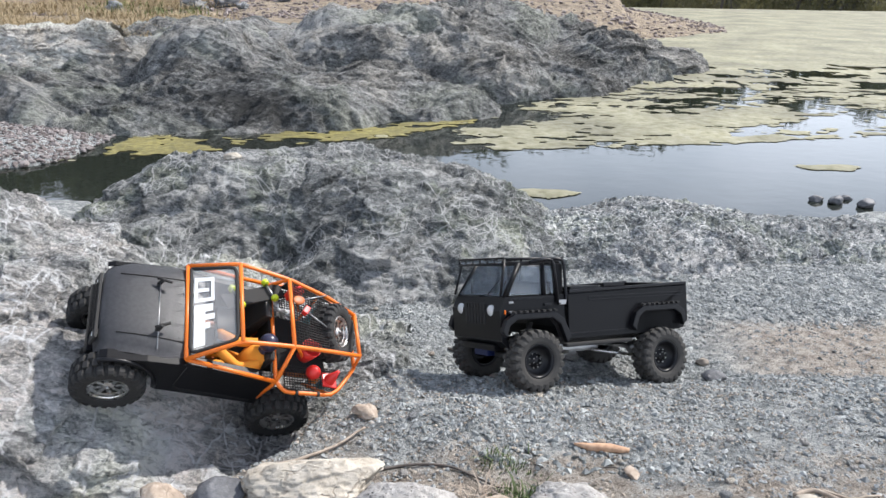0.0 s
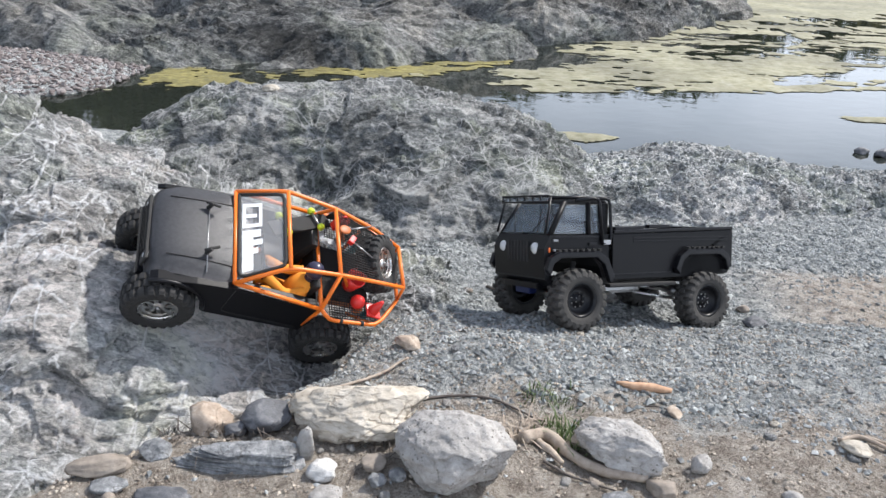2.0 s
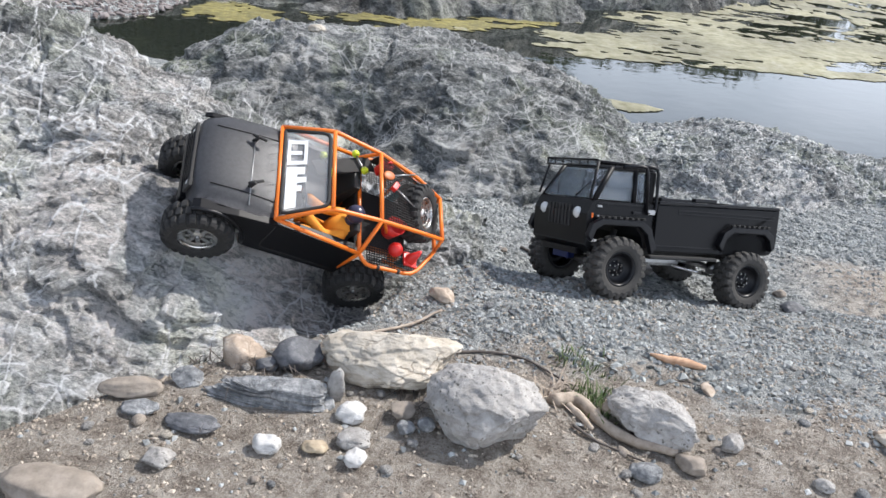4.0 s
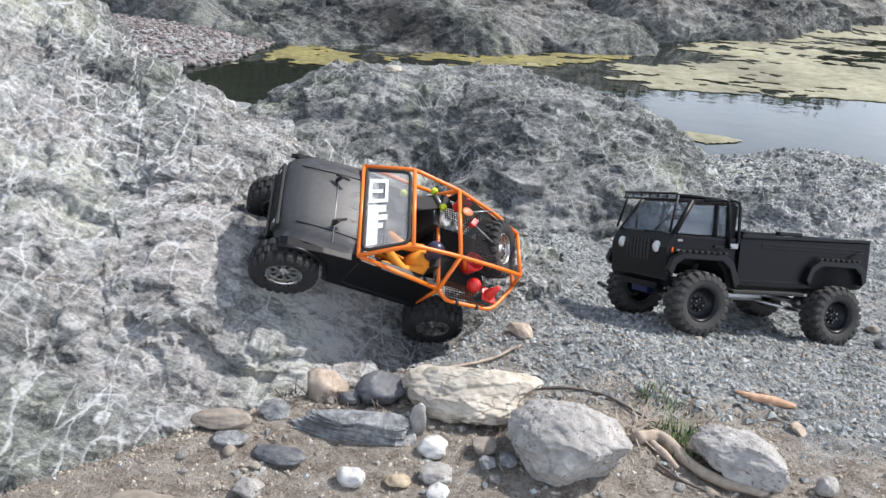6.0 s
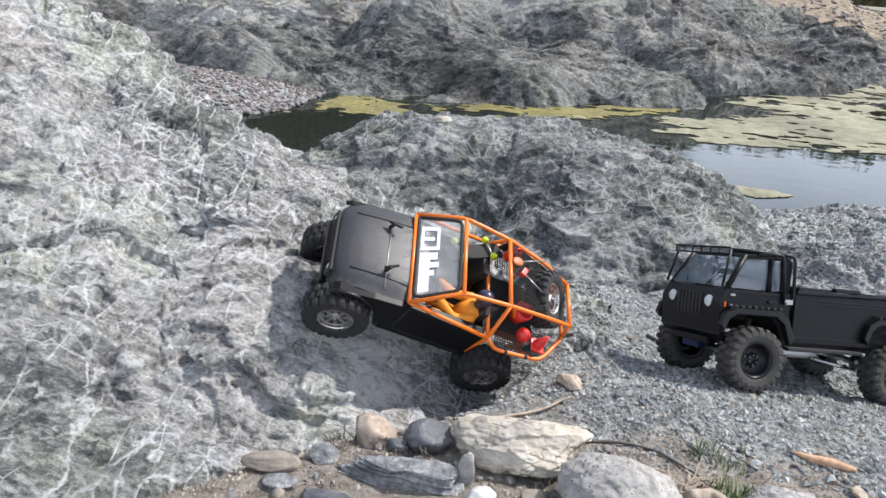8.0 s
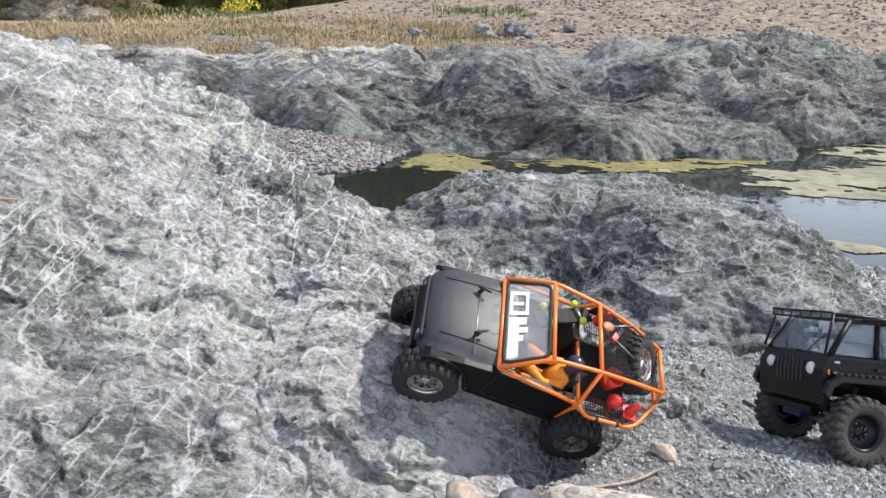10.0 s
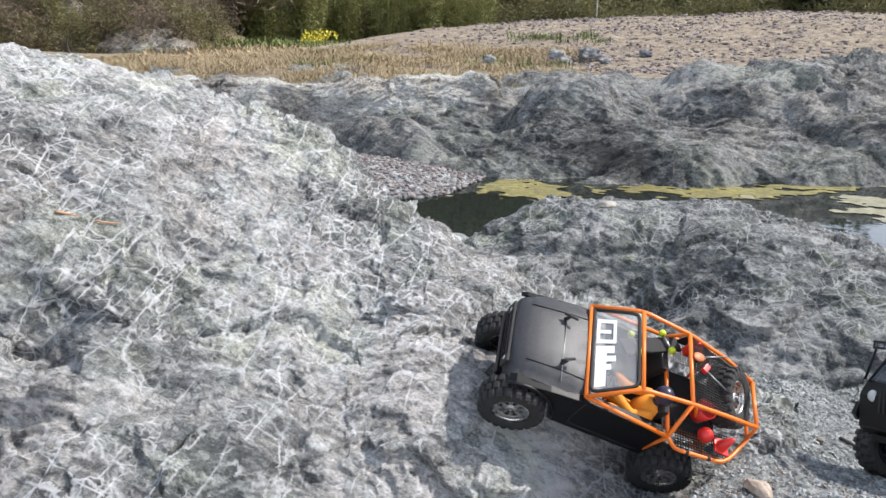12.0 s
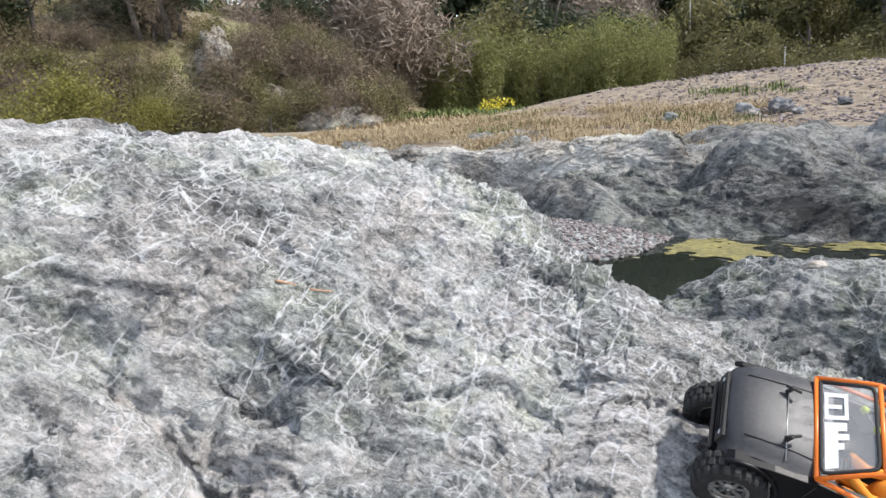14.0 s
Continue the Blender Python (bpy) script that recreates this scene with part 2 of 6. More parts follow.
def speckled(name, stops, scale=40.0, rough=0.9, bump_mm=2.0, big=4.0, big_amount=0.35, pits=0.0, cracks=0.0):
    """Grainy ground, stone or bark: colours by fine noise, darkened and lightened by a broad one, with cracks, and pits
    whose shade is in the colour.
    """
    m, nt, b = nodes(name, rough)
    v = mapped(nt)
    f = noise_tex(nt, v, scale, 8, 0.7)
    col = ramp(nt, f, stops)
    g = ramp(nt, noise_tex(nt, v, big, 4), ((0.35, (1 - big_amount,) * 3), (0.65, (1, 1, 1))))
    col = mix(nt, 1.0, col, g, "MULTIPLY")
    depth = [(f, 1.0)]
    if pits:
        # pits sink in the bump, and their inner shade is painted into the colour
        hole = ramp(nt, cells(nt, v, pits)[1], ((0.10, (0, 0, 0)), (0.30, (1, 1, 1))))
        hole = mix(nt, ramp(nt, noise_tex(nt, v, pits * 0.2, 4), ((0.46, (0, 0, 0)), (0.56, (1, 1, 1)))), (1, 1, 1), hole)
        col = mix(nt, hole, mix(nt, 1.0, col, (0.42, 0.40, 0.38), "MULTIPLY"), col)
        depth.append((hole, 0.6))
    if cracks:
        line = vein_tex(nt, warped(nt, mapped(nt, (1.0, 1.0, 2.6)), cracks, 0.6 / cracks), cracks, 0.05)
        line = mix(nt, 1.0, line, ramp(nt, noise_tex(nt, v, cracks * 0.6, 4), ((0.45, (0, 0, 0)), (0.58, (1, 1, 1)))), "MULTIPLY")
        col = mix(nt, line, col, mix(nt, 1.0, col, (0.62, 0.59, 0.56), "MULTIPLY"))
        depth.append((line, -0.25))
    nt.links.new(col, b.inputs["Base Color"])
    bump(nt, b, total(nt, *depth), 0.8, bump_mm / 1000)
    return m


def varied(name, a, c, rough=0.85, scale=30.0, bump_mm=1.0, spec=0.5, glow_through=0.0):
    """Colour that differs from piece to piece of a joined mesh, with grain."""
    m, nt, b = nodes(name, rough)
    geo = nt.nodes.new("ShaderNodeNewGeometry")
    v = mapped(nt)
    f = noise_tex(nt, v, scale, 6, 0.65)
    col = mix(nt, geo.outputs["Random Per Island"], a, c)
    col = mix(nt, 0.6, col, ramp(nt, f, ((0.3, (0.45, 0.45, 0.45)), (0.7, (1.2, 1.2, 1.2)))), "MULTIPLY")
    nt.links.new(col, b.inputs["Base Color"])
    b.inputs["Specular IOR Level"].default_value = spec
    bump(nt, b, f, 0.6, bump_mm / 1000)
    if glow_through:
        # thin leaves let part of the light through
        thin, both = nt.nodes.new("ShaderNodeBsdfTranslucent"), nt.nodes.new("ShaderNodeMixShader")
        both.inputs[0].default_value = glow_through
        nt.links.new(col, thin.inputs["Color"])
        nt.links.new(b.outputs[0], both.inputs[1])
        nt.links.new(thin.outputs[0], both.inputs[2])
        nt.links.new(both.outputs[0], nt.nodes["Material Output"].inputs["Surface"])
    return m


def paint(name, col, rough=0.5, metal=0.0, grain=0.15, scale=60.0, spec=0.5):
    m, nt, b = nodes(name, rough, metal)
    v = mapped(nt)
    f = noise_tex(nt, v, scale, 5, 0.6)
    c = mix(nt, f, tuple(x * (1 - grain) for x in col), tuple(min(1, x * (1 + grain)) for x in col))
    nt.links.new(c, b.inputs["Base Color"])
    r = nt.nodes.new("ShaderNodeMapRange")
    r.inputs[3].default_value, r.inputs[4].default_value = rough * 0.8, min(1, rough * 1.2)
    nt.links.new(f, r.inputs[0])
    nt.links.new(r.outputs[0], b.inputs["Roughness"])
    b.inputs["Specular IOR Level"].default_value = spec
    return m


M_ROCK = rock_material("near_rock", ((0.100, 0.106, 0.109), (0.220, 0.229, 0.229), (0.365, 0.374, 0.365), (0.525, 0.528, 0.512), (0.80, 0.788, 0.770)), (0.985, 1.0, 0.87), (1.0, 0.935, 0.905), veins=0.85, patches=0.60)
M_MOUND = rock_material("mound_rock", ((0.048, 0.052, 0.053), (0.096, 0.104, 0.105), (0.156, 0.166, 0.167), (0.245, 0.255, 0.252), (0.48, 0.48, 0.47)), (0.96, 1.0, 0.78), (0.99, 0.965, 0.94), veins=0.8, patches=0.66)
M_RIDGE = rock_material("ridge_rock", ((0.042, 0.044, 0.045), (0.096, 0.099, 0.100), (0.168, 0.172, 0.171), (0.268, 0.270, 0.264), (0.45, 0.446, 0.43)), (0.97, 1.0, 0.86), (1.0, 0.95, 0.88), scale=2.6, veins=0.22, patches=0.74)
M_SHORE = rock_material("shore_rock", ((0.09, 0.096, 0.1), (0.182, 0.193, 0.198), (0.287, 0.299, 0.301), (0.414, 0.421, 0.417), (0.638, 0.632, 0.621)), (0.96, 1.0, 0.85), (1.0, 0.965, 0.94), scale=0.7, patches=0.6)
M_CLIFF = rock_material("cliff_rock", ((0.16, 0.146, 0.13), (0.29, 0.271, 0.246), (0.42, 0.398, 0.366), (0.55, 0.528, 0.49), (0.70, 0.68, 0.64)), (0.97, 1.0, 0.95), (1.0, 0.95, 0.88), scale=1.8, veins=0.1, patches=0.70)
M_STONES = varied("gravel_stones", (0.13, 0.142, 0.146), (0.44, 0.45, 0.44))
M_COARSE = varied("coarse_stones", (0.12, 0.132, 0.132), (0.40, 0.415, 0.40))


def ground_material():
    """Brown sand, a belt of crushed grey rock, and straw-brown soil on the far terrace."""
    m, nt, b = nodes("ground", 0.92)
    v = mapped(nt)
    sep = nt.nodes.new("ShaderNodeSeparateXYZ")
    nt.links.new(v, sep.inputs[0])
    fine = noise_tex(nt, v, 260.0, 9, 0.85)
    mid_n = noise_tex(nt, v, 32.0, 8, 0.72)
    both = mix(nt, 0.5, fine, mid_n)
    sand = ramp(nt, both, ((0.415, (0.16, 0.125, 0.098)), (0.5, (0.375, 0.325, 0.27)), (0.585, (0.57, 0.515, 0.45))))
    grit = ramp(nt, both, ((0.41, (0.10, 0.112, 0.115)), (0.5, (0.30, 0.315, 0.31)), (0.585, (0.62, 0.625, 0.60))))
    soil = ramp(nt, noise_tex(nt, v, 6.0, 9, 0.75), ((0.36, (0.11, 0.084, 0.058)), (0.5, (0.25, 0.195, 0.135)), (0.64, (0.39, 0.32, 0.225))))
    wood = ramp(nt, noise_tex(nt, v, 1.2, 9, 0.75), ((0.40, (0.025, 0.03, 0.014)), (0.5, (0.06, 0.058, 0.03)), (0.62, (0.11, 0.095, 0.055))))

    def zone(source, lo, hi, wobble, scale):
        w = nt.nodes.new("ShaderNodeMath")
        w.operation = "MULTIPLY_ADD"
        w.inputs[1].default_value = wobble
        nt.links.new(noise_tex(nt, v, scale, 6, 0.65), w.inputs[0])
        nt.links.new(source, w.inputs[2])
        r = nt.nodes.new("ShaderNodeMapRange")
        r.interpolation_type = "SMOOTHSTEP"
        r.inputs[1].default_value, r.inputs[2].default_value = lo + wobble / 2, hi + wobble / 2
        nt.links.new(w.outputs[0], r.inputs[0])
        return r.outputs[0]

    belt = zone(sep.outputs[1], 0.95, 1.05, 0.5, 3.2)
    bare = ramp(nt, noise_tex(nt, mapped(nt, (1.0, 1.5, 1.0)), 5.0, 6, 0.62), ((0.50, (1, 1, 1)), (0.57, (0.08, 0.08, 0.08))))
    edge = zone(sep.outputs[1], 1.00, 1.10, 0.2, 3.0)
    belt = mix(nt, 1.0, belt, mix(nt, edge, bare, (1, 1, 1)), "MULTIPLY")
    col = mix(nt, belt, sand, grit)
    # a tongue of sand crosses the belt out to the side
    far_side = mix(nt, zone(sep.outputs[1], 1.78, 1.88, 0.25, 4.0), (1, 1, 1), (0, 0, 0))
    tongue = mix(nt, 1.0, zone(sep.outputs[0], 0.68, 0.95, 0.4, 4.0), mix(nt, 1.0, zone(sep.outputs[1], 1.42, 1.52, 0.25, 4.0), far_side, "MULTIPLY"), "MULTIPLY")
    col = mix(nt, tongue, col, sand)
    col = mix(nt, zone(sep.outputs[1], 7.2, 8.0, 1.0, 1.0), col, soil)
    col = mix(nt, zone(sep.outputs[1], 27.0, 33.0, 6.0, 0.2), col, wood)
    nt.links.new(col, b.inputs["Base Color"])
    bump(nt, b, both, 1.0, 0.025)
    return m


M_GROUND = ground_material()


def water_material():
    m, nt, b = nodes("water", 0.03)
    b.inputs["Base Color"].default_value = (0.018, 0.021, 0.017, 1)
    b.inputs["IOR"].default_value = 1.33
    v = mapped(nt)
    n = noise_tex(nt, v, 9.0, 3, 0.5)
    bump(nt, b, n, 0.06, 0.01)
    return m


M_WATER = water_material()
M_ALGAE = speckled("algae", ((0.28, (0.13, 0.125, 0.06)), (0.45, (0.25, 0.235, 0.14)), (0.56, (0.31, 0.295, 0.20)), (0.75, (0.40, 0.38, 0.30))), 16.0, 0.8, 3.0, 1.6, 0.45)


# ---------- terrain ----------
RIDGE_BASE = ((-9.0, 5.2), (-4.5, 4.6), (-2.4, 4.15), (-1.2, 4.2), (-0.25, 4.70), (0.55, 5.25), (1.5, 6.3), (2.5, 7.7))


FOOT_X, FOOT_Y = (-0.82, -0.70, -0.58, -0.485, -0.40, -0.325, -0.235, -0.145, -0.115, -0.06, 0.02), (0.36, 0.51, 0.66, 0.765, 0.85, 0.93, 1.0, 1.09, 1.20, 1.34, 1.46)


def far_shore(x):
    bx, by = np.array(RIDGE_BASE).T
    return np.interp(x, bx, by) + smooth01((x - 2.5) / 1.5) * 16.0


def ground_z(x, y):
    """Height of the ground sheet over the plan."""
    x, y = np.asarray(x, float), np.asarray(y, float)
    ys = y + smooth01((y - 1.9) / 0.6) * (0.10 * np.sin(2.3 * x + 1.0) + 0.06 * np.sin(5.3 * x) + 0.03 * np.sin(11.7 * x + 2.0))
    near = np.interp(ys, (0.3, 0.85, 1.1, 1.3, 1.5, 1.8, 2.3, 2.8, 3.3, 3.7), (0.20, 0.185, 0.17, 0.14, 0.105, 0.075, 0.045, 0.0, -0.15, -0.25))
    near = near + 0.015 * np.sin(x * 2.1 + 0.6) * smooth01((y - 1.0) / 1.0) * (1 - smooth01((y - 2.2) / 0.8))
    near = near + 0.032 * np.exp(-((x - 0.10) / 0.22) ** 2 - ((y - 1.13) / 0.12) ** 2)
    # the gravel drops away behind a low hump
    near = near - 0.05 * smooth01((x + 0.05) / 0.2) * smooth01((y - 1.30) / 0.24) * (1 - smooth01((y - 1.7) / 0.5))
    # under the foot of the rock
    near = near - 0.07 * smooth01((y - np.interp(x, FOOT_X, FOOT_Y) + 0.07) / 0.12) * (1 - smooth01((x + 0.08) / 0.10)) * (1 - smooth01((y - 1.6) / 0.3))
    fs = far_shore(x)
    far = -0.25 + 0.50 * smooth01((y - fs + 0.25) / 4.0) + 0.012 * np.clip(y - fs - 2.0, 0, 6)
    d = np.hypot(x, y)
    # terrace falls off to the far field, then the wooded hill rises
    far = far - 0.45 * smooth01((y - 16) / 14)
    # cobble bank on the terrace
    crest = np.interp(x, (-10.5, -9.6, -8.6, -7.5, -6.2, -3.5, -0.8, 2.0, 7.0), (-0.16, -0.12, 0.13, 0.43, 0.54, 0.69, 0.79, 0.79, 0.0))
    far = far + crest * np.exp(-((y - 15.5) / 4.2) ** 2)
    # reddish pebble beach at the end of the pond
    beach = 0.10 * np.exp(-(((x + 2.75) / 0.95) ** 4 + ((y - 4.05) / 0.60) ** 4)) - 0.02
    left = -0.3 + 0.47 * smooth01((-2.6 - x) / 1.0) - 0.4 * smooth01((y - 3.9) / 0.7)
    z = np.maximum(np.maximum(near, far), np.maximum(beach - 0.2 * (beach < 0), -0.25))
    z = np.maximum(z, np.where(y < 6, left, -1))
    hill = smooth01((d - 38) / 34) * (8.5 - 3.0 * smooth01((-x / (y + 9) - 0.45) / 0.5) - 3.0 * smooth01(x / 8))
    hill = np.where(y > 0, hill, 0)
    return z + hill


def axis(lo, hi, step, reach, grow=1.16):
    core = np.arange(lo, hi + step / 2, step)
    out, s = [hi], step
    while out[-1] < reach:
        s *= grow
        out.append(out[-1] + s)
    back, s = [lo], step
    while back[-1] > -reach:
        s *= grow
        back.append(back[-1] - s)
    return np.concatenate([back[:0:-1], core, out[1:]])


gx, gy = axis(-2.4, 2.4, 0.025, 700, 1.07), axis(0.3, 3.2, 0.025, 700, 1.05)
GX, GY = np.meshgrid(gx, gy, indexing="ij")


def land(x, y):
    """Ground height with its small unevenness."""
    x, y = np.asarray(x, float).ravel(), np.asarray(y, float).ravel()
    p = np.stack([x, y, 0 * x], -1)
    near_w = np.exp(-(np.hypot(x, y - 1.5) / 4.0) ** 2)
    return ground_z(x, y) + near_w * (0.012 * fbm(p * 3.0, 3) + 0.006 * fbm(p * 17.0, 3)) + (1 - near_w) * 0.05 * fbm(p * 0.8, 3)


gp = np.stack([GX.ravel(), GY.ravel(), land(GX, GY)], -1)
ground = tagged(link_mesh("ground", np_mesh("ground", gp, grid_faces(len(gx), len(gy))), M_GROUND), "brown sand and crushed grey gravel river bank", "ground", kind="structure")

wx, wy = np.linspace(-9, 60, 70), np.linspace(1.8, 32, 60)
WX, WY = np.meshgrid(wx, wy, indexing="ij")
water = tagged(link_mesh("water", np_mesh("water", np.stack([WX, WY, 0 * WX], -1).reshape(-1, 3), grid_faces(70, 60)), M_WATER), "still dark pond water reflecting sky and hill", "pond", kind="structure")


def loft(name, foot, crest, back, nu, nf, nb, material, power=1.5, back_power=1.6, relief=1.0, skirt=0.25, sink=0.0, shape=None, calm=None, **kinds):
    """A rock outcrop between a foot line, a crest line and a back line, with broken relief."""
    f, c, b = (spline(k, nu) for k in (foot, crest, back))
    v = np.linspace(0, 1, nf)[None, :, None]
    front = f[:, None] + (c - f)[:, None] * v
    front[..., 2] = f[:, None, 2] + (c - f)[:, None, 2] * (1 - (1 - v[..., 0]) ** power)
    w = np.linspace(0, 1, nb + 1)[None, 1:, None]
    rear = c[:, None] + (b - c)[:, None] * w
    rear[..., 2] = c[:, None, 2] + (b - c)[:, None, 2] * w[..., 0] ** back_power
    low = f.copy()
    low[:, 2] -= skirt
    low[:, :2] += (f - c)[:, :2] * 0.05
    verts = np.concatenate([low[:, None], front, rear], 1)
    if shape is not None:
        verts = shape(verts)
    n = grid_normals(verts)
    flat = verts.reshape(-1, 3)
    rise = np.concatenate([[0.0], np.clip(np.linspace(-0.5, 2.2, nf), 0, 1), np.linspace(1, 0.5, nb)])
    rise = np.tile(smooth01(rise), nu)
    h = (rock_relief(flat, relief, **kinds) - sink * rise) * (0.8 + 0.2 * rise)
    if calm is not None:
        h = h * calm(flat[:, 0], flat[:, 1])
    flat = flat + n.reshape(-1, 3) * h[:, None] * np.sign(n[..., 2].mean())
    return link_mesh(name, np_mesh(name, flat, grid_faces(nu, verts.shape[1])), material)


ORANGE_POSE = pose(-0.3428, 1.1746, 0.2514, -34.73, -25.69, 209.34) @ Matrix.Scale(0.92, 4)
BLACK_POSE = pose(0.3617, 1.4053, 0.1003, 20.05, -7.15, 205.59)


BED_M, BED_O = np.array(ORANGE_POSE.to_3x3()), np.array(ORANGE_POSE.translation)


def bed_weight(x, y):
    f = BED_M[:2, 0] / np.linalg.norm(BED_M[:2, 0])
    x, y = x - BED_O[0], y - BED_O[1]
    a, c = x * f[0] + y * f[1], y * f[0] - x * f[1]
    return np.exp(-(((a - 0.03) / 0.27) ** 4 + (c / 0.19) ** 4)), c


def ledge_bed(v):
    """The tilted split slab at the rock's foot, worn nearly plane, on which the orange crawler has climbed."""
    (w, c), n = bed_weight(v[..., 0], v[..., 1]), BED_M[:, 2]
    out = v.copy()
    out[..., 2] = v[..., 2] * (1 - w) + w * (BED_O[2] - 0.012 - 0.075 * smooth01((-c - 0.01) / 0.08) - (n[0] * (v[..., 0] - BED_O[0]) + n[1] * (v[..., 1] - BED_O[1])) / n[2])
    for x, y, rx, ry, deep in POCKETS:
        out[..., 2] -= deep * np.exp(-(((v[..., 0] - x) / rx) ** 2 + ((v[..., 1] - y - 0.17 * (v[..., 0] - x)) / ry) ** 2))
    return out


# hollows weathered out below the rock's ledges: x, y, half widths, depth
POCKETS = ((-1.12, 0.72, 0.12, 0.065, 0.12), (-1.05, 0.60, 0.10, 0.05, 0.10), (-0.925, 0.88, 0.05, 0.022, 0.035), (-0.90, 0.775, 0.045, 0.03, 0.03), (-1.0, 0.99, 0.08, 0.03, 0.03), (-1.32, 0.93, 0.12, 0.05, 0.05), (-0.97, 0.52, 0.09, 0.05, 0.08), (-1.27, 0.58, 0.14, 0.07, 0.11), (-0.66, 0.80, 0.05, 0.03, 0.025), (-0.72, 1.12, 0.07, 0.035, 0.025))
ROCK_POWER = np.interp(np.linspace(0, 13, 860), (0, 3, 6, 7.5, 9, 10.5, 13), (1.6, 2.3, 2.1, 1.25, 1.35, 1.8, 1.8))[:, None]
near_rock = loft("near_rock",
    ((0.02, 1.46, 0.11), (-0.06, 1.34, 0.13), (-0.115, 1.20, 0.14), (-0.145, 1.09, 0.148), (-0.235, 1.0, 0.15), (-0.325, 0.93, 0.152), (-0.40, 0.85, 0.152), (-0.485, 0.765, 0.155), (-0.58, 0.66, 0.155), (-0.70, 0.51, 0.155), (-0.82, 0.36, 0.15), (-1.0, 0.1, 0.1), (-1.3, -0.7, 0.1), (-2.0, -1.25, 0.06)),
    ((-0.01, 1.50, 0.14), (-0.11, 1.47, 0.185), (-0.20, 1.48, 0.25), (-0.31, 1.50, 0.30), (-0.52, 1.52, 0.335), (-0.67, 1.53, 0.375), (-0.78, 1.55, 0.418), (-0.93, 1.57, 0.495), (-1.10, 1.57, 0.62), (-1.28, 1.53, 0.69), (-1.52, 1.42, 0.76), (-2.0, 0.97, 0.86), (-2.5, 0.0, 0.90), (-2.1, -1.2, 0.12)),
    ((0.03, 1.58, 0.1), (-0.12, 1.62, 0.1), (-0.20, 1.68, 0.06), (-0.32, 1.72, 0.06), (-0.58, 1.85, -0.02), (-0.82, 2.0, -0.12), (-0.95, 2.05, -0.12), (-1.1, 2.1, -0.12), (-1.35, 2.15, -0.12), (-1.7, 2.1, -0.1), (-2.1, 2.0, -0.05), (-2.6, 1.4, 0.05), (-3.2, 0.0, 0.1), (-2.3, -1.3, 0.06)),
    860, 400, 80, M_ROCK, ROCK_POWER, shape=ledge_bed, calm=lambda x, y: 1 - 0.12 * bed_weight(x, y)[0], lump=0.022, ledge=0.022, boulder=0.012, facet=0.021, sink=0.016)
tagged(near_rock, "pale grey-green fractured rock outcrop with white veins", "rock", kind="structure")


def mound_z(x, y):
    """A rounded mound with a second lobe in front and a hollow between them."""
    dx, dy = x + 0.38, y - 2.50
    r = np.abs(dx / np.where(dx < 0, 0.83, 0.93)) ** np.where(dx < 0, 2.3, 3.1) + np.abs(dy / 0.74) ** 2.2
    z = -0.13 + 0.42 * np.clip(1 - r, 0, None) ** 0.60
    ex, ey = x - 0.05, y - 2.27
    lobe = -0.11 + 0.33 * np.clip(1 - np.abs(ex / 0.50) ** 2.2 - np.abs(ey / 0.37) ** 2.2, 0, None) ** 0.6
    hollow = 0.20 * np.exp(-(((x + 0.42 - 0.5 * (y - 2.1)) / 0.22) ** 2 + ((y - 2.06) / 0.20) ** 2))
    return np.maximum(z - hollow, lobe)


mx, my = np.linspace(-1.5, 0.8, 440), np.linspace(1.6, 3.4, 330)
MX, MY = np.meshgrid(mx, my, indexing="ij")
mv = np.stack([MX, MY, mound_z(MX, MY)], -1)
for _ in range(6):
    mv[1:-1, 1:-1, 2] = (mv[:-2, 1:-1, 2] + mv[2:, 1:-1, 2] + mv[1:-1, :-2, 2] + mv[1:-1, 2:, 2]) / 4
mn = grid_normals(mv)
mf = mv.reshape(-1, 3)
mf = mf + mn.reshape(-1, 3) * rock_relief(mf + 5.0, 1.0, lump=0.022, ledge=0.016, boulder=0.035, facet=0.022)[:, None]
mound = tagged(link_mesh("mound_rock", np_mesh("mound_rock", mf, grid_faces(440, 330)), M_MOUND), "rounded grey rock mound streaked with pale veins beside the pond", "rock", kind="structure")

def apron_z(x, y):
    a = -0.06 + 0.21 * np.clip(1 - np.abs((x - 0.78) / 0.62) ** 2.2 - np.abs((y - 2.42 - 0.1 * (x - 0.78)) / 0.42) ** 2.2, 0, None) ** 0.7
    c = -0.06 + 0.16 * np.clip(1 - np.abs((x - 1.35) / 0.7) ** 2.2 - np.abs((y - 2.45) / 0.32) ** 2.2, 0, None) ** 0.7
    return np.maximum(a, c)


px_, py_ = np.linspace(0.1, 2.2, 330), np.linspace(1.9, 3.0, 180)
PX, PY = np.meshgrid(px_, py_, indexing="ij")
pv = np.stack([PX, PY, apron_z(PX, PY)], -1)
pn = grid_normals(pv)
pf = pv.reshape(-1, 3)
pf = pf + pn.reshape(-1, 3) * rock_relief(pf + 9.0, 0.7, lump=0.03, ledge=0.018, boulder=0.015, facet=0.024)[:, None]
apron = tagged(link_mesh("shore_rock", np_mesh("shore_rock", pf, grid_faces(330, 180)), M_SHORE), "low crumbling grey rock apron at the pond's edge", "rock", kind="structure")

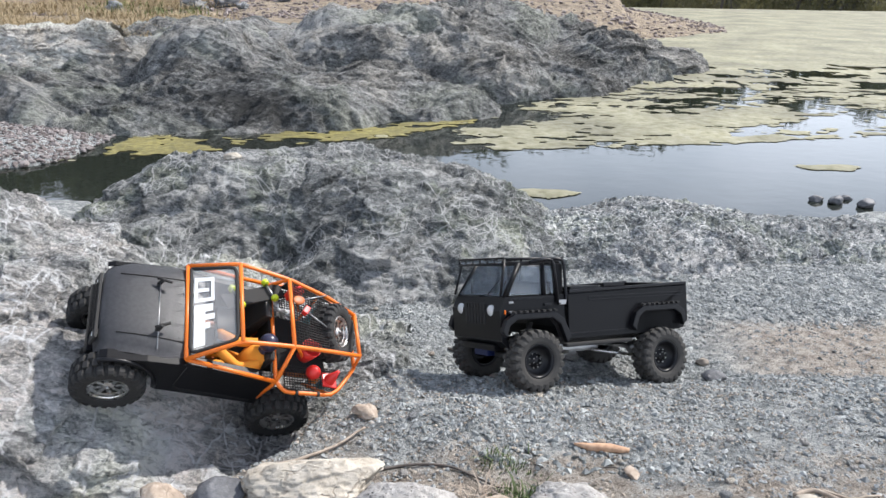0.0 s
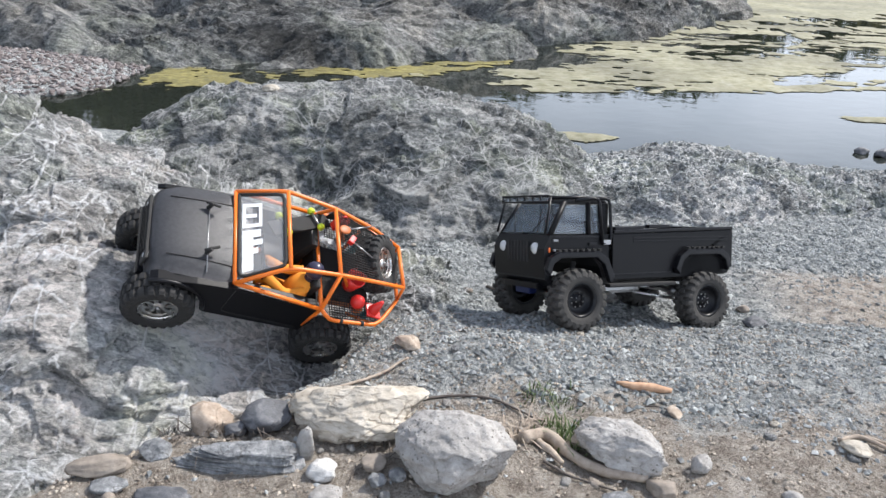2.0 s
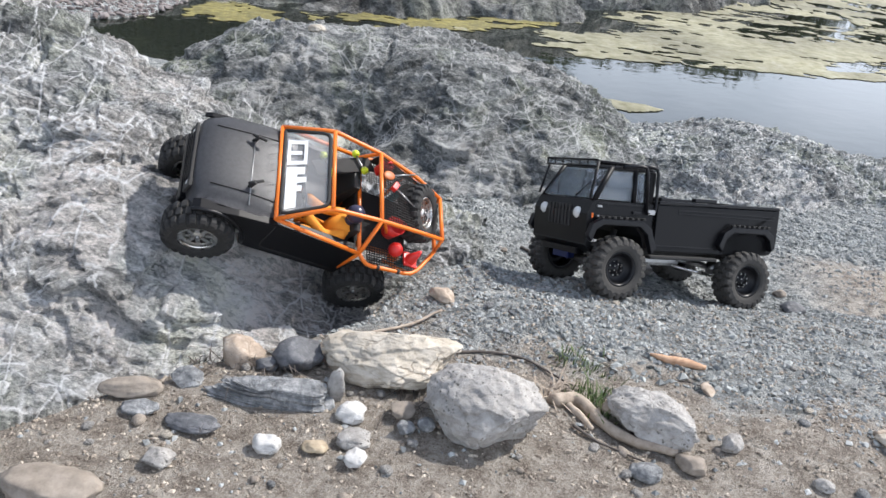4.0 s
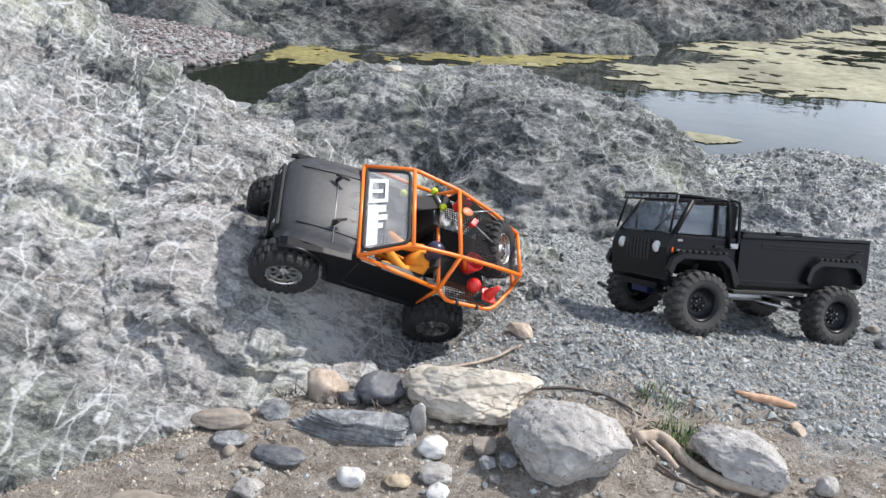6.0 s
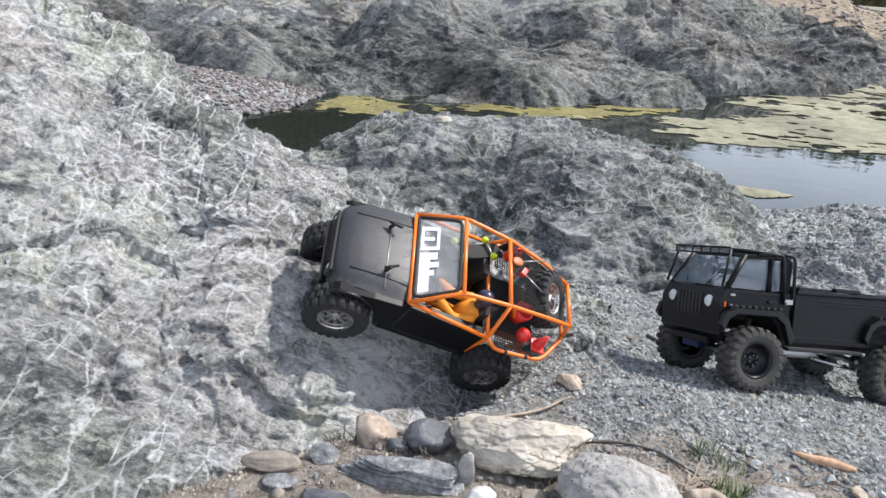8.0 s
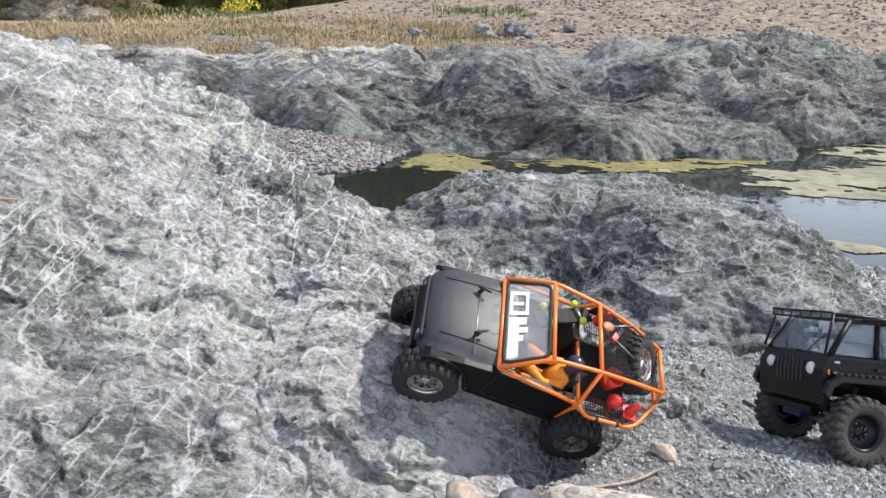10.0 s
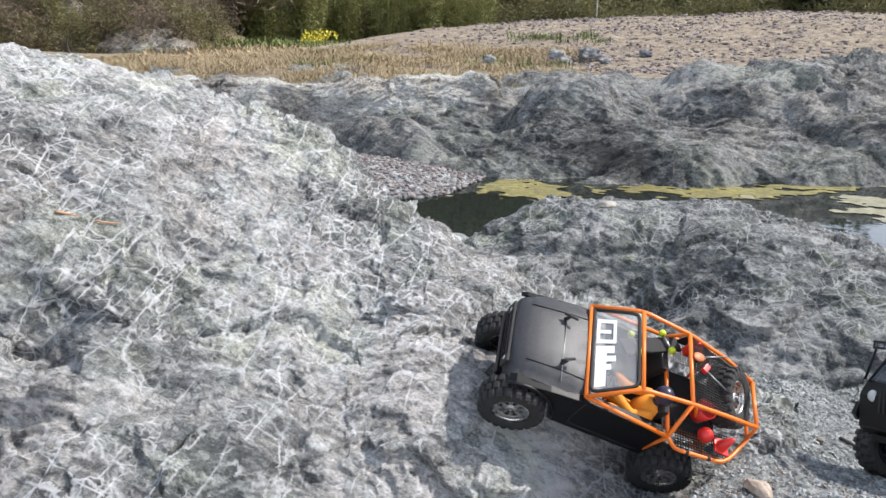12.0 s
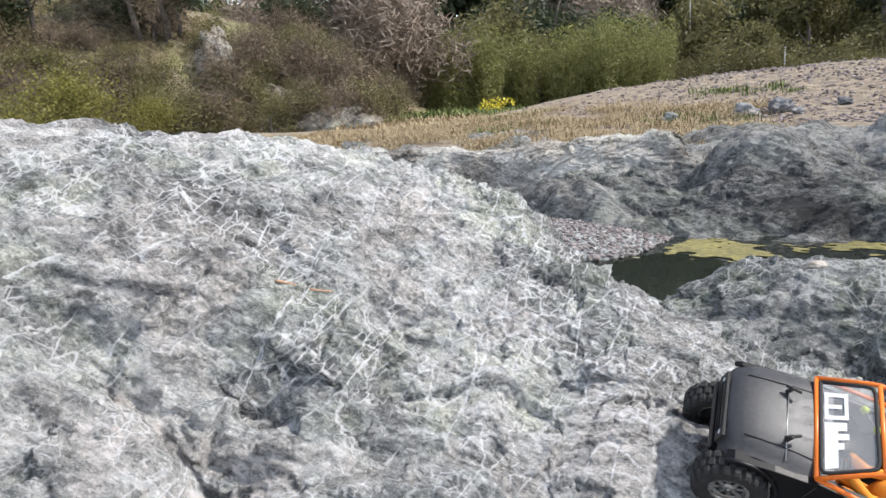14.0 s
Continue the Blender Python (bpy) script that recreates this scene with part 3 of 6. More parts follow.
ridge = loft("ridge_rock",
    ((-6.5, 4.9, 0.1), (-4.5, 4.6, 0.08), (-2.4, 4.35, 0.05), (-1.2, 4.25, -0.03), (-0.25, 4.72, -0.03), (0.55, 5.27, -0.03), (1.5, 6.3, -0.03), (1.9, 6.85, -0.03), (2.55, 7.7, -0.04), (3.0, 8.6, -0.05)),
    ((-7.5, 7.0, 0.26), (-5.0, 6.6, 0.24), (-3.4, 6.0, 0.27), (-2.1, 5.8, 0.44), (-0.6, 6.3, 0.60), (0.25, 6.9, 0.65), (1.0, 7.3, 0.55), (1.6, 7.6, 0.48), (2.2, 8.0, 0.40), (2.7, 8.9, 0.2)),
    ((-8.5, 9.2, 0.25), (-6, 8.8, 0.25), (-4, 8.4, 0.28), (-2.4, 8.6, 0.3), (-0.5, 9.2, 0.35), (0.4, 9.6, 0.3), (1.2, 9.8, 0.2), (1.9, 9.9, 0.0), (2.4, 10, -0.1), (2.8, 10.2, -0.2)),
    760, 230, 50, M_RIDGE, 1.5, 1.6, 2.0, lump=0.05, ledge=0.026, boulder=0.17, facet=0.020, sink=0.18)
tagged(ridge, "weathered dark grey rock ridge along the pond's far shore", "rock ridge", kind="structure")

cliff = loft("bank_cliff",
    ((-7.0, 5.30, 0.10), (-5.9, 5.35, 0.10), (-4.7, 5.42, 0.10), (-3.9, 5.45, 0.05), (-3.2, 5.52, 0.08), (-2.7, 5.64, 0.16), (-2.15, 5.85, 0.26)),
    ((-7.1, 5.70, 0.33), (-6.0, 5.66, 0.355), (-5.0, 5.68, 0.365), (-4.05, 5.66, 0.375), (-3.5, 5.72, 0.42), (-3.0, 5.80, 0.47), (-2.4, 6.02, 0.46)),
    ((-7.2, 7.0, 0.18), (-6.1, 7.0, 0.18), (-5.0, 7.0, 0.20), (-4.1, 7.0, 0.20), (-3.5, 7.0, 0.22), (-3.0, 6.9, 0.26), (-2.5, 6.7, 0.30)),
    420, 110, 50, M_CLIFF, 2.0, 1.4, 1.2, lump=0.035, ledge=0.012, boulder=0.05, facet=0.022, sink=0.012)
tagged(cliff, "pale tan-grey crumbling rock cliff edging the grassy terrace", "rock cliff", kind="structure")


# ---------- shapes for made things ----------
def bm_box(bm, lo, hi, bevel=0.0, turn=None):
    r = bmesh.ops.create_cube(bm, size=1)
    vs = r["verts"]
    lo, hi = Vector(lo), Vector(hi)
    for v in vs:
        v.co = Vector([lo[k] + (v.co[k] + 0.5) * (hi[k] - lo[k]) for k in range(3)])
    if bevel:
        es = list({e for v in vs for e in v.link_edges})
        b = bmesh.ops.bevel(bm, geom=es, offset=bevel, segments=2, affect="EDGES", profile=0.7)
        vs = list({v for f in b["faces"] for v in f.verts} | {v for v in vs if v.is_valid})
    if turn is not None:
        c = (lo + hi) / 2
        for v in vs:
            v.co = c + turn @ (v.co - c)
    return vs


def box(name, lo, hi, mat, parent, bevel=0.002, label="", turn=None):
    bm = bmesh.new()
    bm_box(bm, lo, hi, bevel, turn)
    return part(name, bm, mat, parent, label)


def bm_tube(bm, pts, r, sides=8, cap=True, taper=None):
    pts = [Vector(p) for p in pts]
    rings, up = [], None
    for k, p in enumerate(pts):
        t = ((pts[min(k + 1, len(pts) - 1)] - p).normalized() + (p - pts[max(k - 1, 0)]).normalized()).normalized()
        if up is None:
            up = t.orthogonal().normalized()
        up = (up - t * up.dot(t)).normalized()
        side = t.cross(up)
        rr = float(r if taper is None else r * taper[k])
        rings.append([bm.verts.new(p + rr * (math.cos(a) * up + math.sin(a) * side)) for a in (2 * math.pi * j / sides for j in range(sides))])
    for a, b in zip(rings, rings[1:]):
        for j in range(sides):
            f = bm.faces.new((a[j], a[(j + 1) % sides], b[(j + 1) % sides], b[j]))
            f.smooth = True
    if cap:
        bm.faces.new(rings[0][::-1])
        bm.faces.new(rings[-1])


def soften(pts, cut=0.012):
    """Round the corners of a polyline."""
    pts = [Vector(p) for p in pts]
    out = [pts[0]]
    for a, b, c in zip(pts, pts[1:], pts[2:]):
        u, w = (a - b), (c - b)
        k1, k2 = min(cut, u.length * 0.45), min(cut, w.length * 0.45)
        p, q = b + u.normalized() * k1, b + w.normalized() * k2
        out += [p, (p + q + 2 * b) / 4, q]
    return out + [pts[-1]]


def tube(name, pts, r, mat, parent, sides=8, label="", round_by=0.012):
    bm = bmesh.new()
    bm_tube(bm, soften(pts, round_by) if round_by and len(pts) > 2 else pts, r, sides)
    return part(name, bm, mat, parent, label)


def lathe(bm, profile, n=32, axis_y=True):
    """Turn (radius, along) pairs about the local y axis."""
    rings = []
    for k in range(n):
        a = 2 * math.pi * k / n
        rings.append([bm.verts.new((r * math.cos(a), y, r * math.sin(a))) for r, y in profile])
    for a, b in zip(rings, rings[1:] + rings[:1]):
        for j in range(len(profile) - 1):
            f = bm.faces.new((a[j], a[j + 1], b[j + 1], b[j]))
            f.smooth = True


def prism(name, outline, y0, y1, mat, parent, bevel=0.003, label="", taper=1.0):
    """A side outline of (x, z) pairs drawn out from y0 to y1."""
    bm = bmesh.new()
    a = [bm.verts.new((x, y0, z)) for x, z in outline]
    b = [bm.verts.new((x, y1, z)) for x, z in outline]
    bm.faces.new(a)
    bm.faces.new(b[::-1])
    n = len(outline)
    for k in range(n):
        bm.faces.new((a[k], b[k], b[(k + 1) % n], a[(k + 1) % n]))
    bmesh.ops.recalc_face_normals(bm, faces=bm.faces)
    if bevel:
        bmesh.ops.bevel(bm, geom=bm.edges[:], offset=bevel, segments=2, affect="EDGES", profile=0.7, clamp_overlap=True)
    return part(name, bm, mat, parent, label)


def plate(name, corners, thick, mat, parent, label=""):
    """A flat panel with the given corners and a thickness."""
    bm = bmesh.new()
    cs = [Vector(c) for c in corners]
    n = (cs[1] - cs[0]).cross(cs[2] - cs[0]).normalized() * thick / 2
    a, b = [bm.verts.new(c + n) for c in cs], [bm.verts.new(c - n) for c in cs]
    bm.faces.new(a)
    bm.faces.new(b[::-1])
    k = len(cs)
    for j in range(k):
        bm.faces.new((a[j], b[j], b[(j + 1) % k], a[(j + 1) % k]))
    bmesh.ops.recalc_face_normals(bm, faces=bm.faces)
    return part(name, bm, mat, parent, label)


def coil(name, a, b, r, wire, turns, mat, parent):
    a, b = Vector(a), Vector(b)
    t = (b - a).normalized()
    u = t.orthogonal().normalized()
    w = t.cross(u)
    pts = [a + (b - a) * (k / (turns * 10)) + r * (math.cos(k * 0.6283) * u + math.sin(k * 0.6283) * w) for k in range(turns * 10 + 1)]
    bm = bmesh.new()
    bm_tube(bm, pts, wire, 5)
    return part(name, bm, mat, parent)


M_BLACK = paint("black_body", (0.0042, 0.0042, 0.0052), 0.42, grain=0.3, scale=180, spec=0.2)
M_SATIN = paint("satin_black", (0.006, 0.006, 0.0075), 0.36, grain=0.3, scale=220, spec=0.25)
# light falling on the bed floor is put into this paler grey
M_BEDFLOOR = paint("sunlit_bed_floor", (0.05, 0.05, 0.055), 0.38, grain=0.5, scale=45)
M_RUBBER = paint("rubber", (0.022, 0.021, 0.020), 0.85, grain=0.5, scale=90)
M_DUSTY = paint("dusty_rubber", (0.045, 0.042, 0.038), 0.92, grain=0.6, scale=70)
M_ORANGE = paint("orange_powder_coat", (0.78, 0.17, 0.012), 0.38, grain=0.18, scale=120)
M_RUSTY = paint("scuffed_orange_chassis", (0.42, 0.11, 0.02), 0.5, grain=0.6, scale=70)
M_CHROME = paint("bare_metal", (0.62, 0.61, 0.59), 0.28, 1.0, 0.25, 90)
M_STEEL = paint("dull_steel", (0.33, 0.33, 0.33), 0.4, 1.0, 0.3, 90)
M_RED = paint("red_plastic", (0.62, 0.025, 0.02), 0.35)
M_NEON = paint("neon_yellow_plastic", (0.62, 0.75, 0.03), 0.4)
M_TEAL = paint("teal_anodised", (0.01, 0.16, 0.2), 0.35, 0.5)
M_WHITE = paint("white_vinyl", (0.78, 0.78, 0.77), 0.5, grain=0.08)
M_JACKET = paint("orange_cloth", (0.72, 0.26, 0.02), 0.8)
M_DASH = paint("grey_dash", (0.10, 0.10, 0.105), 0.45, grain=0.3)
M_LENS = paint("lamp_lens", (0.55, 0.56, 0.55), 0.12, grain=0.2)
M_AMBER = paint("amber_lens", (0.6, 0.12, 0.01), 0.2)
M_BLUE = paint("blue_anodised", (0.01, 0.02, 0.09), 0.4, 0.5)


def glass_material(name, col, rough=0.02):
    m, nt, b = nodes(name, rough)
    b.inputs["Base Color"].default_value = (*col, 1)
    b.inputs["Transmission Weight"].default_value = 0.85
    b.inputs["IOR"].default_value = 1.45
    return m


M_GLASS = glass_material("tinted_glass", (0.46, 0.51, 0.56))
WHEEL_R, WHEEL_W = 0.0575, 0.044


def tyre(parent, mat):
    """A crawler tyre about the y axis: one moulded skin with bulging sides and staggered open lugs."""
    R, W, n, per = WHEEL_R - 0.0048, WHEEL_W / 2, 22, 8
    u = np.array([-1.0, -0.98, -0.80, -0.60, -0.42, -0.38, -0.30, -0.26, 0.0, 0.26, 0.30, 0.38, 0.42, 0.60, 0.80, 0.98, 1.0])
    k = np.arange(n * per)
    ph = (k[:, None] / per + 0.10 * np.abs(u) + 0.5 * (np.abs(u) < 0.34)) % 1.0
    lug = (ph < 0.60) & ((np.abs(u) > 0.36) | (np.abs(u) < 0.29))
    rad = R + 0.0048 * lug - 0.0035 * smooth01((np.abs(u) - 0.75) / 0.25)
    a = 2 * np.pi * k / (n * per)
    tread = np.stack([rad * np.cos(a)[:, None], np.broadcast_to(u * W, rad.shape), rad * np.sin(a)[:, None]], -1)
    side_u, side_r = np.array([1.03, 1.05, 1.0, 0.92, 0.78]), np.array([R - 0.008, 0.043, 0.037, 0.033, 0.0305])
    knob = 0.04 * ((ph[:, :1] < 0.60) * (np.arange(5) < 1))
    walls = []
    for s in (-1, 1):
        y = s * W * (side_u + knob)
        walls.append(np.stack([side_r * np.cos(a)[:, None], y, side_r * np.sin(a)[:, None]], -1))
    v = np.concatenate([walls[0][:, ::-1], tread, walls[1]], 1)
    m = v.shape[1]
    i = np.arange(n * per * m).reshape(n * per, m)
    j = np.roll(i, -1, 0)
    f = np.stack([i[:, :-1], i[:, 1:], j[:, 1:], j[:, :-1]], -1).reshape(-1, 4)
    return link_mesh("tyre", np_mesh("tyre", v.reshape(-1, 3), f, False), mat, parent, "knobbly black rubber tyre")


def silver_wheel(parent, name="wheel"):
    """Eight-hole silver wheel: rim ring, spokes and hub in one mesh; tyre and nuts beneath it."""
    bm = bmesh.new()
    W = WHEEL_W / 2
    lathe(bm, ((0.0275, -W * 0.8), (0.0315, -W * 0.86), (0.0315, W * 0.86), (0.0275, W * 0.8), (0.0265, W * 0.5), (0.0265, -W * 0.5), (0.0275, -W * 0.8)), 40)
    for s in (1,):
        lathe(bm, ((0.0, W * 0.62), (0.0085, W * 0.62), (0.0105, W * 0.50), (0.0105, W * 0.34), (0.0, W * 0.34)), 24)
        lathe(bm, ((0.0215, W * 0.58), (0.0285, W * 0.78), (0.0285, W * 0.6), (0.0215, W * 0.42), (0.0215, W * 0.58)), 40)
        for k in range(8):
            m = Matrix.Rotation(2 * math.pi * k / 8, 4, "Y")
            for v in bm_box(bm, (0.009, W * 0.38, -0.0036), (0.0225, W * 0.58, 0.0036), 0.0008):
                v.co = m @ v.co
    w = part(name, bm, M_CHROME, parent, "silver eight-spoke alloy wheel")
    tyre(w, M_RUBBER)
    bm = bmesh.new()
    lathe(bm, ((0.0, -W * 0.2), (0.0265, -W * 0.2), (0.0265, -W * 0.3), (0.0, -W * 0.3)), 24)
    part("brake_disc", bm, M_RUBBER, w)
    bm = bmesh.new()
    lathe(bm, ((0.0, W * 0.8), (0.003, W * 0.8), (0.0035, W * 0.6), (0.0, W * 0.6)), 6)
    part("hub_nut", bm, M_STEEL, w)
    return w


def black_wheel(parent, name="wheel"):
    """Black deep-dish wheel with a ring of bare bolts."""
    bm = bmesh.new()
    W = WHEEL_W / 2
    lathe(bm, ((0.0275, -W * 0.8), (0.0325, -W * 0.88), (0.0325, W * 0.88), (0.0285, W * 0.84), (0.027, W * 0.6), (0.0225, W * 0.15), (0.011, W * 0.10), (0.010, W * 0.35), (0.0, W * 0.36)), 40)
    w = part(name, bm, M_SATIN, parent, "black deep-dish wheel with bare bolts")
    tyre(w, M_DUSTY)
    for ring, (rad, n, y, s) in enumerate(((0.0135, 8, 0.14, 0.0016), (0.0075, 6, 0.40, 0.0012))):
        for k in range(n):
            a = 2 * math.pi * k / n
            bm = bmesh.new()
            bmesh.ops.create_icosphere(bm, subdivisions=1, radius=s)
            bmesh.ops.translate(bm, verts=bm.verts, vec=(rad * math.cos(a), W * y + 0.001, rad * math.sin(a)))
            part("bolt", bm, M_CHROME, w)
    return w


from mathutils.bvhtree import BVHTree


def surface_of(*obs):
    """Height of the highest of the given objects over the plan."""
    trees = [BVHTree.FromPolygons([v.co for v in o.data.vertices], [p.vertices for p in o.data.polygons]) for o in obs]

    def height(x, y):
        best = -9.0
        for t in trees:
            hit = t.ray_cast(Vector((x, y, 3.0)), Vector((0, 0, -1)))
            if hit[0] is not None:
                best = max(best, hit[0].z)
        return best
    return height


land_z = surface_of(ground, near_rock, mound)


def settle(truck_pose, x, y, side, reach=0.05):
    """How far a wheel rides up or down on its axle so that its tyre meets the land."""
    best, lift = None, reach
    steps = 60
    for k in range(steps + 1):
        off = reach - 2 * reach * k / steps
        gap = 9.0
        for a in range(0, 360, 15):
            for w in (-0.8, 0.0, 0.8):
                p = truck_pose @ Vector((x + 0.0565 * math.cos(radians(a)), y + w * WHEEL_W / 2, WHEEL_R + off + 0.0565 * math.sin(radians(a))))
                if math.sin(radians(a)) < 0.5:
                    gap = min(gap, p.z - land_z(p.x, p.y))
        if gap < -0.003:
            break
        lift = off
    return lift


def axles(truck, truck_pose, base, track, maker, tuck=0.0):
    """Four wheels settled on the land, with axle tubes, housings, links and shocks between them and the body."""
    tops = []
    for x in (base / 2, -base / 2):
        ends = []
        for s in (1, -1):
            y = s * track / 2 + (tuck if s < 0 < x else 0)
            lift = settle(truck_pose, x, y, s, 0.05 if y * s == track / 2 else 0.08)
            ends.append(Vector((x, y, WHEEL_R + lift)))
            w = maker(truck)
            w.matrix_local = Matrix.Translation(ends[-1]) @ (Matrix.Rotation(math.pi, 4, "Z") if s < 0 else Matrix.Identity(4)) @ Matrix.Rotation(0.3 * x * 10, 4, "Y")
        mid = (ends[0] + ends[1]) / 2
        bm = bmesh.new()
        bm_tube(bm, [ends[0] * 0.86 + ends[1] * 0.14, ends[1] * 0.86 + ends[0] * 0.14], 0.0065, 10)
        bmesh.ops.create_uvsphere(bm, u_segments=14, v_segments=10, radius=0.016, matrix=Matrix.Translation(mid + Vector((0, 0.02, 0))))
        part("axle", bm, M_STEEL, truck, "dull steel axle with round differential housing", True)
        tops.append(ends)
    return tops


# ---------- black pickup crawler ----------
def arc(cx, cz, r, a0, a1, n=9):
    return [(cx + r * math.cos(radians(a0 + (a1 - a0) * k / (n - 1))), cz + r * math.sin(radians(a0 + (a1 - a0) * k / (n - 1)))) for k in range(n)]


def black_truck(m):
    t = tagged(new("black_truck"), "matt black cab-over pickup model crawler standing on gravel", "model truck")
    t.matrix_world = m
    B, H = 0.305, 0.092
    ends = axles(t, m, B, 0.198, black_wheel)
    fx = B / 2
    # cab lower body with wheel arch
    lower = [(0.200, 0.084), (0.216, 0.098), (0.219, 0.155), (0.206, 0.180), (0.074, 0.180), (0.074, 0.098)] + arc(fx, 0.085, 0.066, 168, 12)
    prism("cab_body", lower, -H, H, M_BLACK, t, 0.004)
    # roof and pillars
    prism("roof", [(0.168, 0.237), (0.164, 0.245), (0.076, 0.246), (0.070, 0.237)], -0.082, 0.082, M_SATIN, t, 0.004)
    for s in (1, -1):
        tube("front_pillar", [(0.204, s * 0.086, 0.178), (0.166, s * 0.078, 0.241)], 0.0055, M_BLACK, t)
        tube("middle_pillar", [(0.118, s * 0.088, 0.178), (0.114, s * 0.079, 0.241)], 0.0045, M_BLACK, t)
        prism("corner_panel", [(0.092, 0.178), (0.090, 0.239), (0.071, 0.239), (0.073, 0.178)], s * 0.080 - 0.006, s * 0.080 + 0.006, M_BLACK, t, 0.003)
        plate("side_window", [(0.196, s * 0.083, 0.182), (0.119, s * 0.085, 0.182), (0.115, s * 0.078, 0.235), (0.170, s * 0.077, 0.235)], 0.001, M_GLASS, t, "smoked side window").visible_shadow = False
        plate("quarter_window", [(0.114, s * 0.085, 0.182), (0.093, s * 0.084, 0.182), (0.091, s * 0.078, 0.235), (0.110, s * 0.078, 0.235)], 0.001, M_GLASS, t).visible_shadow = False
        box("door_sill_line", (0.098, s * H - 0.001, 0.1745), (0.196, s * H + 0.0015, 0.1775), M_SATIN, t, 0.0005)
        box("door_handle", (0.104, s * (H + 0.002) - 0.002, 0.160), (0.122, s * (H + 0.002) + 0.002, 0.165), M_SATIN, t, 0.001)
        for z in (0.168, 0.150):
            box("door_hinge", (0.190, s * (H + 0.001) - 0.002, z), (0.200, s * (H + 0.001) + 0.002, z + 0.004), M_STEEL, t, 0.0008)
        # tube hoop behind the door, with its foot plate
        tube("roll_hoop", [(0.148, s * 0.088, 0.243), (0.098, s * 0.093, 0.249), (0.092, s * 0.096, 0.165)], 0.0032, M_SATIN, t)
        tube("roll_hoop", [(0.110, s * 0.088, 0.248), (0.072, s * 0.091, 0.248), (0.070, s * 0.094, 0.165), (0.092, s * 0.096, 0.163)], 0.0032, M_SATIN, t)
        box("hoop_foot", (0.074, s * 0.0965 - 0.001, 0.161), (0.091, s * 0.0965 + 0.002, 0.170), M_STEEL, t, 0.001, "bare steel hoop foot plate")
        # headlight, grille slots and marker
        bm = bmesh.new()
        lathe(bm, ((0.0, 0.0045), (0.007, 0.0035), (0.0105, 0.0), (0.0105, -0.004), (0.0, -0.004)), 24)
        lamp = part("headlight", bm, M_LENS, t, "round clear headlight")
        lamp.matrix_local = Matrix.Translation((0.2185, s * 0.058, 0.155)) @ Matrix.Rotation(-math.pi / 2, 4, "Z")
        box("turn_signal", (0.206, s * H - 0.001, 0.148), (0.2095, s * H + 0.0015, 0.157), M_AMBER, t, 0.0008)
    for k in range(7):
        y = (k - 3) * 0.0115
        box("grille_slot", (0.2165, y - 0.003, 0.128), (0.2196, y + 0.003, 0.168), M_RUBBER, t, 0.0008)
    box("front_bumper", (0.196, -0.060, 0.078), (0.214, 0.060, 0.090), M_BLACK, t, 0.003)
    box("winch", (0.192, -0.026, 0.066), (0.208, 0.026, 0.081), M_BLUE, t, 0.003, "blue anodised winch drum")
    plate("windscreen", [(0.206, -0.082, 0.182), (0.206, 0.082, 0.182), (0.169, 0.074, 0.237), (0.169, -0.074, 0.237)], 0.001, M_GLASS, t, "tinted windscreen reflecting the sky").visible_shadow = False
    box("windscreen_divider", (0.168, -0.0022, 0.1795), (0.2075, 0.0022, 0.183), M_BLACK, t, 0.0005)
    for s in (1, -1):
        tube("wiper", [(0.2075, s * 0.03, 0.183), (0.192, s * 0.055, 0.214)], 0.0011, M_SATIN, t, 5)
    plate("rear_window", [(0.0715, -0.06, 0.192), (0.0715, 0.06, 0.192), (0.0695, 0.056, 0.232), (0.0695, -0.056, 0.232)], 0.001, M_GLASS, t).visible_shadow = False
    bm = bmesh.new()
    bm_box(bm, (0.0705, -0.076, 0.178), (0.0745, -0.060, 0.239))
    bm_box(bm, (0.0705, 0.060, 0.178), (0.0745, 0.076, 0.239))
    bm_box(bm, (0.0705, -0.060, 0.178), (0.0745, 0.060, 0.191))
    part("rear_cab_wall", bm, M_BLACK, t)
    box("seat_bench", (0.082, -0.07, 0.15), (0.118, 0.07, 0.205), M_RUBBER, t, 0.006)
    bm = bmesh.new()
    bm_tube(bm, [(0.172 + 0.004 * math.sin(a), 0.038 + 0.016 * math.cos(a), 0.196 + 0.015 * math.sin(a)) for a in (k * 0.5236 for k in range(13))], 0.0018, 6, False)
    part("steering_wheel", bm, M_RUBBER, t)
    # roof rack: rails, cross bars, light bar
    zr = 0.2495
    for s in (1, -1):
        tube("rack_rail", [(0.200, s * 0.080, zr), (0.066, s * 0.080, zr)], 0.0024, M_SATIN, t)
        tube("rack_brace", [(0.198, s * 0.081, zr), (0.214, s * 0.088, 0.182)], 0.0024, M_SATIN, t)
        for x in (0.16, 0.115, 0.075):
            tube("rack_foot", [(x, s * 0.080, zr), (x, s * 0.078, 0.245)], 0.002, M_SATIN, t, 6)
    for x in (0.200, 0.172, 0.145, 0.118, 0.092, 0.066):
        tube("rack_bar", [(x, -0.080, zr), (x, 0.080, zr)], 0.0020, M_SATIN, t, 6)
    for y in (-0.027, 0.027):
        tube("rack_slat", [(0.2, y, zr + 0.002), (0.066, y, zr + 0.002)], 0.0016, M_SATIN, t, 6)
    # open light bar frame across the brow
    for z in (0.2405, 0.2520):
        tube("light_bar_rail", [(0.204, -0.086, z), (0.204, 0.086, z)], 0.0018, M_SATIN, t, 6)
    for k in range(7):
        y = -0.084 + 0.028 * k
        tube("light_bar_post", [(0.204, y, 0.2405), (0.204, y, 0.2520)], 0.0013, M_SATIN, t, 5)
